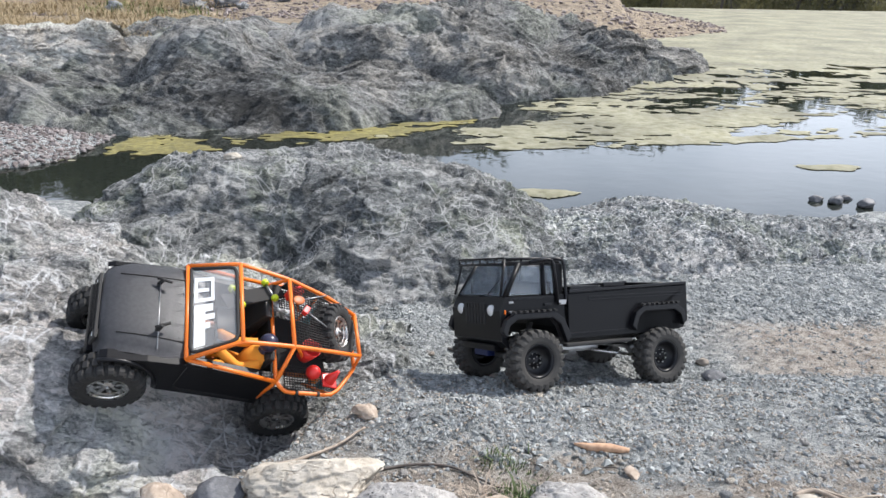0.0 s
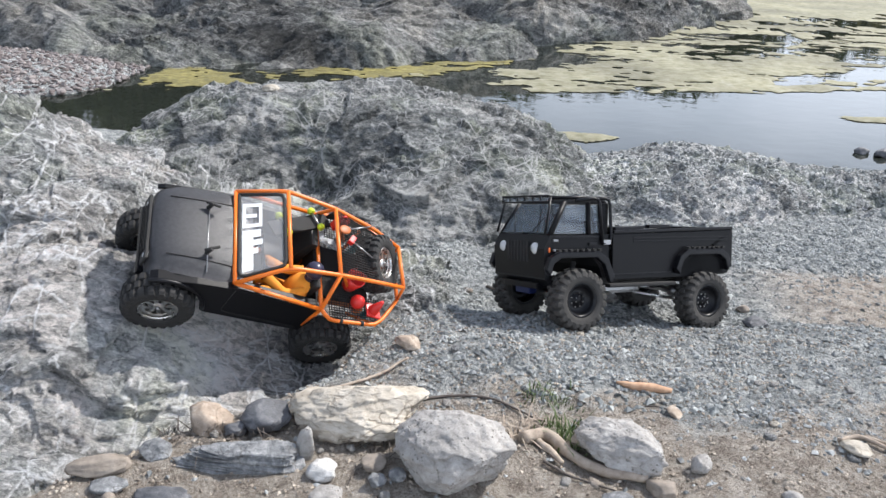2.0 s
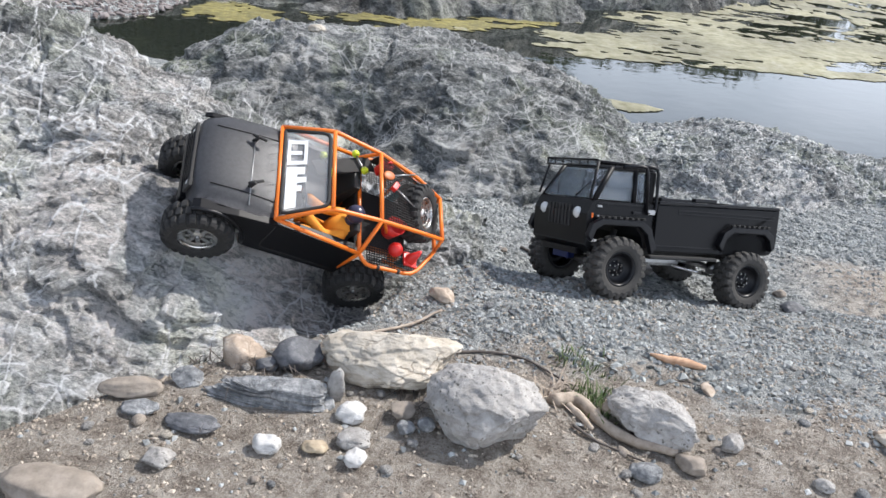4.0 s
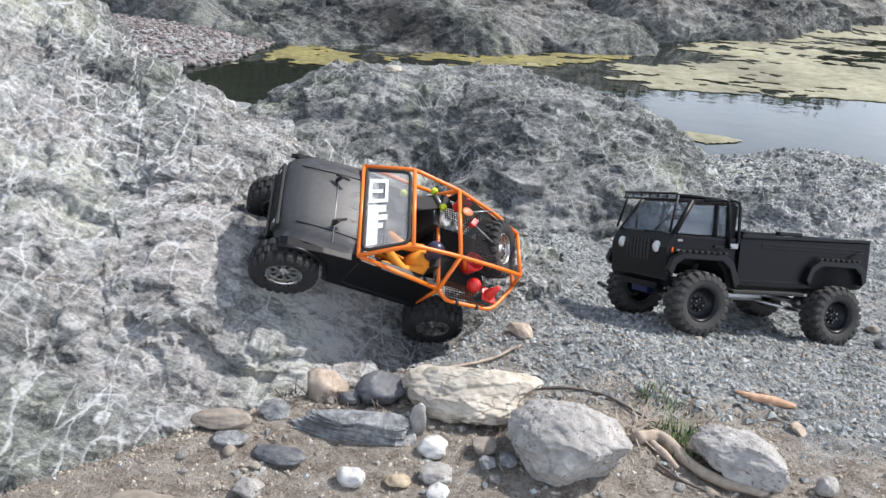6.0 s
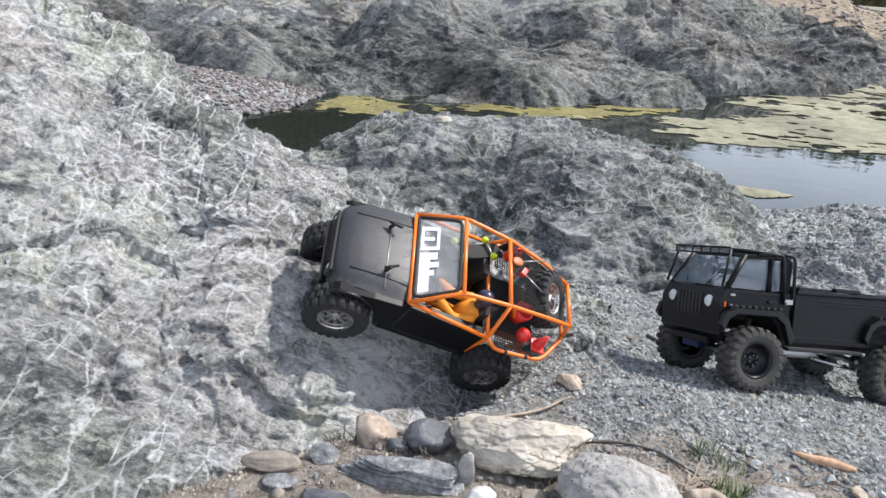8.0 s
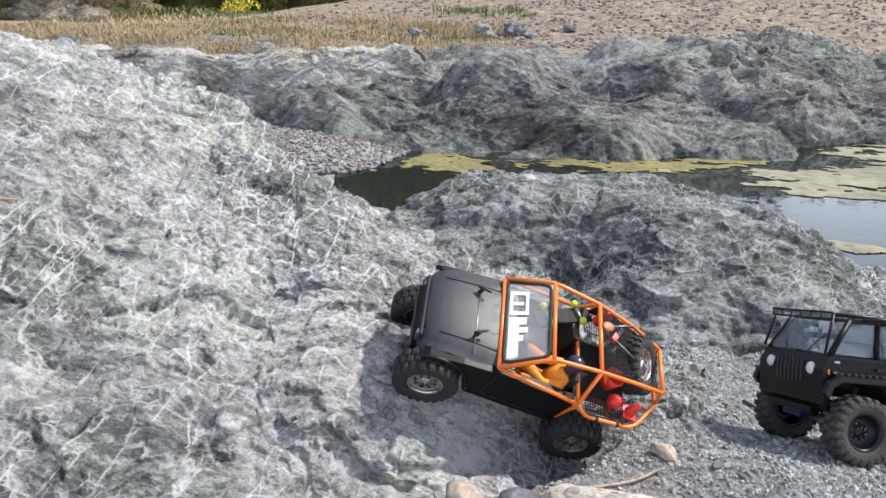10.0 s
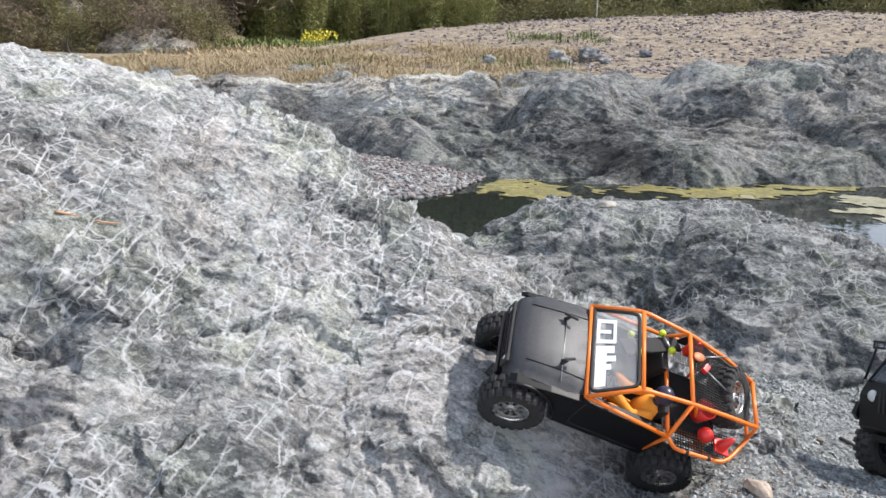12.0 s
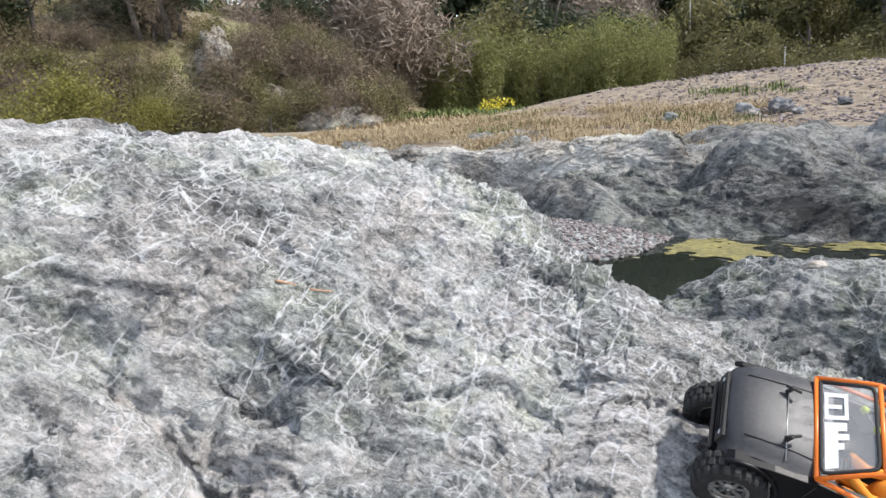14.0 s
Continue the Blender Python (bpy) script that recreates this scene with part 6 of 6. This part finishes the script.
# single pebbles that can be told apart
protos = [stone_mesh("pebble", (1.0, 0.78, 0.55), 100 + k, 2, 0.16) for k in range(6)]
pebble_mats = (M_GREYSTONE, M_GREYSTONE, M_BROWN, M_SLATE, M_CREAM, M_GREYSTONE)
for me, mt in zip(protos, pebble_mats):
    me.materials.append(mt)
r = np.random.default_rng(31)
for k in range(260):
    px, py = r.uniform(-0.45, 1.15), 0.62 + 1.2 * r.uniform() ** 1.4
    if py < 0.55 + abs(px + 0.1) * 0.2:
        continue
    s = 0.008 + 0.016 * r.uniform() ** 2.2
    ob = new("pebble", protos[k % 6])
    ob.parent = ground
    ob.matrix_world = Matrix.Translation((px, py, float(land(px, py)[0]) - 0.12 * s)) @ Matrix.Rotation(r.uniform(0, 6.28), 4, "Z") @ Matrix.Diagonal((s, s, s, 1))


# ---------- pond life, far bank and woods ----------
ax_, ay_ = np.concatenate([np.arange(-1.9, 3.6, 0.016), np.arange(3.6, 14, 0.08)]), np.concatenate([np.arange(2.85, 6.6, 0.014), np.arange(6.6, 23, 0.08)])
AX, AY = np.meshgrid(ax_, ay_, indexing="ij")
ap = np.stack([AX.ravel() * 0.7, AY.ravel() * 1.25, np.zeros(AX.size)], -1)
shape = 0.85 * fbm(ap * 1.5, 5, 0.62) + 0.55 * fbm(ap * 8.0 + 3.0, 4, 0.65)
shape = shape.reshape(AX.shape)
front = 3.86 + 0.22 * (AX - 0.4)
bias = -1.3 + 1.58 * smooth01((AY - front + 0.1) / 0.32) - 0.30 * smooth01((AY - front - 1.0) / 0.6) + 1.1 * smooth01((AY - 7.2 - 0.15 * AX) / 1.4)
bias = bias - 0.9 * (1 - smooth01((AX + 0.25 - 0.25 * (AY - 3.7)) / 0.5)) * (AY < 9)
bias = bias - 0.9 * np.exp(-(((AX - 2.75) / 0.5) ** 2 + ((AY - 4.9) / 0.45) ** 2))
bias = bias + 2.1 * np.exp(-(((AX - 0.54) / 0.16) ** 2 + ((AY - 3.18) / 0.07) ** 2)) + 1.8 * np.exp(-(((AX - 2.05) / 0.24) ** 2 + ((AY - 3.72) / 0.09) ** 2))
m_alg = shape + bias
edge_y = far_shore(AX)
m_alg = np.where(AY > edge_y + 0.1, -1, m_alg)


def islands(cells_):
    """Joined groups of grid cells, the largest first."""
    left, out = set(map(tuple, np.argwhere(cells_).tolist())), []
    while left:
        stack, group = [left.pop()], []
        while stack:
            a, b = stack.pop()
            group.append((a, b))
            for q in ((a + 1, b), (a - 1, b), (a, b + 1), (a, b - 1)):
                if q in left:
                    left.remove(q)
                    stack.append(q)
        out.append(group)
    return sorted(out, key=len, reverse=True)


def film(name, mask, mat, label, group):
    """Floating mats where the mask is positive, their rims drawn in to the mask's border; crumbs stay joined."""
    gx_, gy_ = np.gradient(mask, ax_, ay_)
    g2 = np.maximum(gx_ ** 2 + gy_ ** 2, 1e-3)
    step = np.minimum(-np.minimum(mask, 0) / g2, 0.02 / np.sqrt(g2))
    v = np.stack([AX + gx_ * step, AY + gy_ * step, 0.003 + 0.010 * np.clip(mask, 0, 0.6)], -1).reshape(-1, 3)
    on = mask > 0
    cells_ = on[:-1, :-1].astype(int) + on[1:, :-1] + on[1:, 1:] + on[:-1, 1:] > 1
    faces = grid_faces(*AX.shape).reshape(AX.shape[0] - 1, AX.shape[1] - 1, 4)

    def mat_of(group_cells, nm):
        ij = np.array(group_cells)
        used, inv = np.unique(faces[ij[:, 0], ij[:, 1]], return_inverse=True)
        return link_mesh(nm, np_mesh(nm, v[used], inv.reshape(-1, 4)), mat)

    found = islands(cells_)
    for g in (g for g in found if len(g) >= 50):
        tagged(mat_of(g, name), label, "algae mat", group)
    crumbs = [c for g in found if len(g) < 50 for c in g]
    if crumbs:
        tagged(mat_of(crumbs, "algae_crumbs"), "small scraps of algae floating on the pond", "algae", kind="stuff")


film("algae_mat", m_alg, M_ALGAE, "pale yellow-green algae mat floating on the pond", "algae mats on the pond")
near_edge = np.exp(-((AY - edge_y + 0.20) / 0.26) ** 2)
m_rim = shape * 0.95 + 1.15 * near_edge - 0.78 - 2 * smooth01((AX - 0.3) / 0.4) - 2 * smooth01((-1.55 - AX) / 0.2)
m_rim = np.minimum(m_rim, -m_alg - 0.02)
M_ALGAE_RIM = speckled("shore_algae", ((0.3, (0.09, 0.08, 0.02)), (0.52, (0.20, 0.17, 0.045)), (0.72, (0.34, 0.30, 0.10))), 24.0, 0.7, 4.0, 3.0, 0.35)
film("shore_algae_mat", m_rim, M_ALGAE_RIM, "olive and yellow algae mat along the ridge's waterline", "algae mats at the ridge")

# reddish pebbles on the beach at the pond's end
n = 6500
bx_, by_ = rng.uniform(-3.6, -1.45, n), rng.uniform(3.3, 4.5, n)
k = land(bx_, by_) > 0.0
M_REDGRAVEL = varied("reddish_pebbles", (0.13, 0.105, 0.098), (0.32, 0.285, 0.27))
gravel("beach_pebbles", bx_[k], by_[k], 0.006 + 0.014 * rng.uniform(0, 1, k.sum()) ** 3, M_REDGRAVEL, "reddish and grey pebbles on the small beach", 22)

# cobbles on the long bank
n = 26000
cx_, cy_ = rng.uniform(-9.5, 5.5, n), 9.0 + 9.0 * rng.uniform(0, 1, n) ** 1.3
k = rng.uniform(0, 1, n) < smooth01((cx_ + 8.6 - 0.15 * (cy_ - 9)) / 4.0) * (0.6 + 0.5 * gnoise(np.stack([cx_, cy_, 0 * cx_], -1) * 0.6))
cx_, cy_ = cx_[k], cy_[k]
M_COBBLE = varied("bank_cobbles", (0.105, 0.080, 0.076), (0.35, 0.295, 0.275), scale=8.0)
gravel("bank_cobbles", cx_, cy_, 0.011 + 0.032 * rng.uniform(0, 1, len(cx_)) ** 3, M_COBBLE, "grey and purplish cobbles covering the long bank", 23, category="cobbles")
for k, (px, py, s) in enumerate(((-2.9, 9.9, 0.30), (-2.55, 10.1, 0.34), (-2.3, 9.9, 0.18), (-1.9, 10.5, 0.2), (-3.7, 9.5, 0.24))):
    ob = link_mesh("boulder", stone_mesh("boulder", (s, s * 0.8, s * 0.6), 300 + k, 4, 0.32), M_DARKSTONE if k % 2 else M_SLATE)
    ob.matrix_world = pose(px, py, float(land(px, py)[0]) - 0.02, 0, 0, 40 * k)
    tagged(ob, "angular grey boulder at the foot of the cobble bank", "boulder", "boulders on the bank")

# dry grass on the terrace, field strip
M_STRAW = varied("dry_straw", (0.31, 0.225, 0.12), (0.47, 0.375, 0.225), 0.85)
M_GRASS = varied("green_grass", (0.07, 0.11, 0.025), (0.17, 0.20, 0.05), 0.8)


def scatter(n, x0, x1, y0, y1, thin, seed):
    r = np.random.default_rng(seed)
    p = np.stack([r.uniform(x0, x1, n), r.uniform(y0, y1, n)], -1)
    return on_land(p[r.uniform(0, 1, n) < thin(p[:, 0], p[:, 1])])


def grassy(x, y):
    az = np.degrees(np.arctan2(-x, y))
    return smooth01((az - 13) / 6) * np.clip(0.55 + 1.6 * gnoise(np.stack([x, y, 0 * x], -1) * 1.1), 0, 1) * smooth01((12.2 - y) / 2.5)


blades("dry_grass", scatter(8000, -11, -2.0, 7.0, 13.5, grassy, 41), 0.13, 30, 0.10, 0.0032, M_STRAW, "dry straw-coloured grass on the terrace", "grass", 2.6, 12, "stuff")
blades("green_grass", scatter(260, -9, -2.5, 8.5, 12.5, lambda x, y: (gnoise(np.stack([x, y, 0 * x], -1) * 0.7 + 3) > 0.3) * 1.0, 42), 0.10, 26, 0.10, 0.007, M_GRASS, "green grass clumps among dry grass", "grass", 0.9, 13, "stuff")
blades("field_grass", scatter(2600, -34, -12, 18, 34, lambda x, y: 0.9 + 0 * x, 43), 0.30, 9, 0.22, 0.03, M_GRASS, "green field beyond the bank", "grass", 0.9, 14, "stuff")
blades("field_straw", scatter(1600, -24, -9.2, 13.5, 22, lambda x, y: 0.8 + 0 * x, 44), 0.25, 9, 0.13, 0.02, M_STRAW, "dry grass strip before the green field", "grass", 0.9, 15, "stuff")
M_FLOWER = varied("yellow_blossom", (0.55, 0.45, 0.02), (0.72, 0.62, 0.05), 0.7)
fl = on_land([(-9.9, 14.9), (-9.75, 15.0), (-10.05, 15.05)])
blades("flower_stems", fl, 0.14, 30, 0.42, 0.010, M_GRASS, "green stems of a yellow-flowering plant", "plant", 0.4, 16)


def leaf_mesh(name, centres, size, seed, droop=0.0, aspect=0.6):
    """Small folded leaves or leaf sprays at the given places."""
    r = np.random.default_rng(seed)
    c = np.asarray(centres, float)
    n = len(c)
    a = r.normal(size=(n, 3))
    a[:, 2] = a[:, 2] * 0.7 - droop
    a /= np.linalg.norm(a, axis=1)[:, None]
    b = np.cross(a, r.normal(size=(n, 3)))
    b /= np.linalg.norm(b, axis=1)[:, None]
    s = (size * r.uniform(0.55, 1.35, n))[:, None]
    v = np.stack([c - a * s, c + b * s * aspect, c + a * s, c - b * s * aspect], 1).reshape(-1, 3)
    return np_mesh(name, v, np.arange(4 * n).reshape(-1, 4), False)


blossom = link_mesh("flowering_plant", leaf_mesh("flowering_plant", np.repeat(fl, 60, 0) + np.random.default_rng(3).normal(size=(180, 3)) * (0.16, 0.16, 0.07) + (0, 0, 0.42), 0.035, 4), M_FLOWER)
tagged(blossom, "yellow-flowering plant at the field's edge", "plant", kind="stuff")

M_BARK = speckled("bark", ((0.3, (0.06, 0.05, 0.042)), (0.6, (0.16, 0.135, 0.115))), 12, 0.9, 8.0, 3.0, 0.3)
M_LEAF_DARK = varied("evergreen_leaves", (0.035, 0.05, 0.024), (0.085, 0.105, 0.048), 0.65, 3.0, glow_through=0.4)
M_LEAF_OLIVE = varied("olive_leaves", (0.12, 0.115, 0.045), (0.23, 0.205, 0.085), 0.7, 3.0, glow_through=0.4)
M_LEAF_BAMBOO = varied("bamboo_leaves", (0.14, 0.15, 0.045), (0.30, 0.295, 0.10), 0.65, 3.0, glow_through=0.4)
M_LEAF_YELLOW = varied("yellow_green_leaves", (0.15, 0.145, 0.03), (0.27, 0.245, 0.06), 0.7, 3.0, glow_through=0.4)
M_TWIGS = varied("bare_brown_twigs", (0.12, 0.085, 0.052), (0.22, 0.165, 0.105), 0.85, 3.0)


def tree(name, height, spread, mat, leaves, leaf, seed, label, category="tree", bare=False, low=0.25):
    """A tapered trunk with limbs and an uneven crown of small leaf sprays round the limbs' ends."""
    t = tagged(new(name), label, category)
    r = np.random.default_rng(seed)
    bm = bmesh.new()
    trunk = [Vector((0.05 * height * math.sin(k * 0.9 + seed), 0.04 * height * math.cos(k * 1.3 + seed), height * 0.8 * k / 5 - 0.1)) for k in range(6)]
    bm_tube(bm, trunk, 0.030 * height, 7, True, [1, 0.85, 0.7, 0.52, 0.34, 0.16])
    tips = []
    for k in range(18 if bare else 13):
        f = r.uniform(low, 0.98)
        base = trunk[int(f * 4.99)].lerp(trunk[int(f * 4.99) + 1 if f < 0.99 else 5], (f * 4.99) % 1)
        a = r.uniform(0, 6.283)
        ln = spread * r.uniform(0.55, 1.1) * (1.15 - 0.6 * f)
        tip = base + Vector((math.cos(a) * ln, math.sin(a) * ln, ln * r.uniform(0.15, 0.9)))
        bm_tube(bm, [base, base.lerp(tip, 0.5) + Vector((0, 0, 0.06 * ln)), tip], 0.010 * height, 5, False, [1, 0.6, 0.2])
        tips += [tip, base.lerp(tip, 0.65)]
        if bare:
            for j in range(9):
                q = base.lerp(tip, r.uniform(0.35, 1.0))
                e = q + Vector(r.normal(size=3)) * 0.22 * spread + Vector((0, 0, 0.16 * spread))
                bm_tube(bm, [q, e], 0.0028 * height, 3, False)
    part("trunk", bm, M_BARK, t)
    tp = np.array(tips)
    if bare:
        c = tp[r.integers(0, len(tp), leaves)] + r.normal(size=(leaves, 3)) * spread * 0.22
        me = leaf_mesh("crown", c, leaf, seed, -0.6, 0.09)
    else:
        c = tp[r.integers(0, len(tp), leaves)] + r.normal(size=(leaves, 3)) * spread * (0.20, 0.20, 0.17)
        me = leaf_mesh("crown", c, leaf, seed, 0.2, 0.38)
    link_mesh("crown", me, mat, t)
    return t


evergreens = [tree("evergreen_tree", 6.0, 2.0, M_LEAF_DARK, 3600, 0.15, 51 + k, "dark evergreen tree on the wooded hill") for k in range(3)]
backs = [tree("evergreen_tree", 6.0, 2.2, M_LEAF_DARK, 1300, 0.27, 56 + k, "tall dark evergreen tree on the far hill") for k in range(2)]
olives = [tree("broadleaf_tree", 5.0, 2.0, M_LEAF_OLIVE, 3600, 0.13, 61 + k, "olive-green broadleaf tree on the wooded hill") for k in range(2)]
M_BARE = varied("pale_bare_twigs", (0.20, 0.155, 0.115), (0.33, 0.265, 0.21), 0.85, 3.0)
bares = [tree("bare_tree", 5.0, 2.0, M_BARE, 4200, 0.26, 71 + k, "bare brown-twigged tree before the woods", bare=True) for k in range(2)]
shrub = tree("yellow_shrub", 2.6, 1.5, M_LEAF_YELLOW, 7000, 0.045, 81, "yellow-green leafy shrub behind the rock", "shrub", low=0.1)
bush = tree("olive_bush", 1.6, 1.1, M_LEAF_OLIVE, 2000, 0.055, 82, "olive scrub bush on the brown slope", "bush", low=0.05)

dry_bush = tree("dry_bush", 1.5, 1.1, M_TWIGS, 2600, 0.10, 83, "dry brown brush on the slope", "bush", bare=True, low=0.05)


def bamboo_clump(seed):
    """Tall arching canes with feathery leaves."""
    t = tagged(new("bamboo_clump"), "tall feathery yellow-green bamboo clump", "bamboo", "bamboo grove")
    r = np.random.default_rng(seed)
    bm, pts = bmesh.new(), []
    for k in range(16):
        a, q = r.uniform(0, 6.283), r.uniform(0, 0.6)
        b = Vector((math.cos(a) * q, math.sin(a) * q, -0.1))
        h, ln = r.uniform(2.4, 3.9), r.uniform(0.1, 0.7)
        d = Vector((math.cos(a), math.sin(a), 0))
        cane = [b + d * ln * (f ** 2) + Vector((0, 0, h * f)) for f in (0, 0.35, 0.7, 1.0)]
        bm_tube(bm, cane, 0.025, 4, False, [1, 0.9, 0.6, 0.2])
        for j in range(150):
            f = r.uniform(0.12, 1.05)
            pts.append(np.array(b + d * ln * (f ** 2) + Vector((0, 0, h * f))) + r.normal(size=3) * (0.22, 0.22, 0.16))
    part("stem", bm, M_LEAF_BAMBOO, t)["kind"] = "stuff"
    link_mesh("foliage", leaf_mesh("foliage", pts, 0.10, seed, 0.7, 0.24), M_LEAF_BAMBOO, t)
    return t


bamboos = [bamboo_clump(91), bamboo_clump(92)]

# wooded spur with bare brown cliff
M_SLOPE = rock_material("brown_slope", ((0.06, 0.048, 0.022), (0.12, 0.094, 0.048), (0.19, 0.15, 0.08), (0.27, 0.22, 0.13), (0.40, 0.35, 0.26)), (0.85, 1.0, 0.6), (1.0, 0.92, 0.82), scale=9.0, veins=0.3)
spur = loft("wooded_spur",
    ((-13.4, 14.6, -0.1), (-14.4, 13.8, 0.0), (-16.0, 12.6, 0.0), (-17.5, 10.6, 0.1), (-19, 7.5, 0.2), (-20, 3, 0.2)),
    ((-15.4, 17.2, 0.3), (-17.2, 17.0, 1.6), (-19.5, 16.4, 3.0), (-21.5, 14.5, 4.0), (-24, 10.5, 4.6), (-26, 4, 5.0)),
    ((-19, 24, 0.2), (-22, 24, 2.0), (-26, 23, 4.0), (-29, 20, 5.0), (-32, 14, 5.6), (-34, 4, 6.0)),
    150, 90, 30, M_SLOPE, 1.3, 1.4, 9.0, 1.0)
tagged(spur, "steep brown earth and rock slope of a wooded spur", "hillside", kind="structure")
spur_z = surface_of(spur)


def plant(protos_, x, y, s, turn, first, sink=0.05):
    """Set the prototype itself first, then copies."""
    h = max(float(land(x, y)[0]), spur_z(x, y))
    m = pose(x, y, h - sink, 0, 0, turn) @ Matrix.Scale(s, 4)
    k = first[0] % len(protos_)
    if first[0] < len(protos_):
        protos_[k].matrix_world = m
    else:
        copy_thing(protos_[k], pose(x, y, h - sink, 0, 0, turn)).scale = (s, s, s)
    first[0] += 1


M_CLIFF = rock_material("pale_cliff", ((0.10, 0.085, 0.065), (0.20, 0.175, 0.14), (0.31, 0.28, 0.24), (0.44, 0.41, 0.36), (0.60, 0.57, 0.52)), (0.95, 1.0, 0.85), (1.0, 0.93, 0.85), scale=6.0, veins=0.3)
for k, (x, y, size, turn) in enumerate(((-14.3, 14.0, (2.0, 1.1, 0.85), 40), (-13.5, 14.3, (1.1, 0.9, 0.55), 10), (-18.0, 13.6, (1.0, 0.9, 2.0), 30), (-18.7, 14.1, (0.8, 0.8, 1.5), 70), (-17.3, 12.9, (0.9, 0.7, 0.9), 10), (-16.4, 14.2, (0.9, 0.7, 0.7), 50))):
    ob = link_mesh("cliff_outcrop", stone_mesh("cliff_outcrop", size, 400 + k, 4, 0.28), M_CLIFF)
    ob.matrix_world = pose(x, y, max(float(land(x, y)[0]), spur_z(x, y)) - 0.3 * size[2], 0, 0, turn)
    tagged(ob, "pale weathered rock outcrop in the brushy slope", "rock outcrop", "rock outcrops")

r = np.random.default_rng(55)
count = [0]
for k in range(90):
    az, d = radians(r.uniform(-76, -3)), r.uniform(41, 64)
    plant(evergreens, math.sin(az) * d, math.cos(az) * d, r.uniform(0.7, 1.35), r.uniform(0, 360), count)
back = [0]
for k in range(44):
    az, d = radians(r.uniform(-6, 42)), r.uniform(42, 62)
    plant(backs, math.sin(az) * d, math.cos(az) * d, r.uniform(0.55, 1.0), r.uniform(0, 360), back)
for k in range(60):
    az, d = radians(r.uniform(-42, -4)), r.uniform(52, 62)
    plant(backs, math.sin(az) * d, math.cos(az) * d, r.uniform(1.3, 1.9), r.uniform(0, 360), back)
for k in range(46):
    az, d = radians(r.uniform(1, 17.5)), r.uniform(45, 53)
    plant(backs, math.sin(az) * d, math.cos(az) * d, r.uniform(1.1, 1.45), r.uniform(0, 360), back)
for k in range(100):
    x, y = r.uniform(-31, -19.5), r.uniform(5, 20)
    if spur_z(x, y) > 2.4:
        plant(evergreens, x, y, r.uniform(0.4, 0.75), r.uniform(0, 360), count)
count = [0]
for k in range(40):
    az, d = radians(r.uniform(-66, -8)), r.uniform(38, 56)
    plant(olives, math.sin(az) * d, math.cos(az) * d, r.uniform(0.6, 1.2), r.uniform(0, 360), count)
count = [0]
for az, d, s in ((-42.0, 29, 0.85), (-40.0, 31, 1.0), (-37.5, 33, 0.95), (-44.5, 30, 0.8), (-26.0, 44, 1.1), (-24.0, 45, 1.1), (-22.0, 43, 0.9), (-29.0, 46, 1.1), (-50, 34, 1.1), (-18, 52, 1.0), (-15.5, 50, 0.9), (-13, 52, 1.0), (-57, 30, 0.9)):
    plant(bares, math.sin(radians(az)) * d, math.cos(radians(az)) * d, s, 70 * d, count)
count = [0]
for k in range(46):
    az, d = r.uniform(-39.5, -21.0), r.uniform(32, 40)
    plant(bamboos, math.sin(radians(az)) * d, math.cos(radians(az)) * d, r.uniform(0.7, 1.08), r.uniform(0, 360), count)
count = [0]
for x, y, s in ((-15.5, 7.6, 0.95), (-17.0, 6.6, 1.1), (-15.2, 9.3, 0.55)):
    plant([shrub], x, y, s, 50 * x, count, 0.75 * s)
count = [0]
for k in range(170):
    x, y = r.uniform(-27, -13.5), r.uniform(6, 20)
    if spur_z(x, y) > -1:
        plant([bush], x, y, r.uniform(0.3, 0.75), r.uniform(0, 360), count)
dry = [0]
for k in range(190):
    x, y = r.uniform(-27, -13.5), r.uniform(5, 20)
    if spur_z(x, y) > -1:
        plant([dry_bush], x, y, r.uniform(0.35, 0.9), r.uniform(0, 360), dry)

for k in range(120):
    az, d = radians(r.uniform(-30, 30)), r.uniform(36, 46)
    plant([bush], math.sin(az) * d, math.cos(az) * d, r.uniform(0.8, 1.9), r.uniform(0, 360), count)

# poles and a small hut at the wood's edge
M_POLE = speckled("pale_pole", ((0.3, (0.42, 0.42, 0.40)), (0.6, (0.58, 0.58, 0.55))), 10, 0.7, 1.0, 3.0, 0.2)
for az, d, h in ((-19.6, 40.5, 7.5), (-13.6, 37, 2.1), (-29.5, 44, 8.5)):
    x, y = math.sin(radians(az)) * d, math.cos(radians(az)) * d
    z = float(land(x, y)[0])
    t = tagged(new("utility_pole"), "thin pale utility pole before dark woods", "utility pole", "utility poles")
    t.matrix_world = pose(x, y, z)
    tube("shaft", [(0, 0, -0.3), (0, 0, h)], 0.028, M_POLE, t, 8)
    tube("cap", [(0, 0, h), (0, 0, h + 0.06)], 0.034, M_POLE, t, 8)
hut = tagged(new("hut"), "small pale hut at the edge of the woods", "hut")
hx, hy = math.sin(radians(-13.9)) * 47, math.cos(radians(-13.9)) * 47
hut.matrix_world = pose(hx, hy, float(land(hx, hy)[0]) - 0.1, 0, 0, 20)
box("wall", (-0.6, -0.4, 0), (0.6, 0.4, 0.55), M_GREYSTONE, hut, 0.01)
prism("roof", [(-0.68, 0.55), (0, 0.78), (0.68, 0.55), (0.68, 0.60), (0, 0.84), (-0.68, 0.60)], -0.46, 0.46, M_QUARTZ, hut, 0.005)
box("door", (-0.15, -0.412, 0.0), (0.15, -0.396, 0.42), M_DARKSTONE, hut, 0.004)
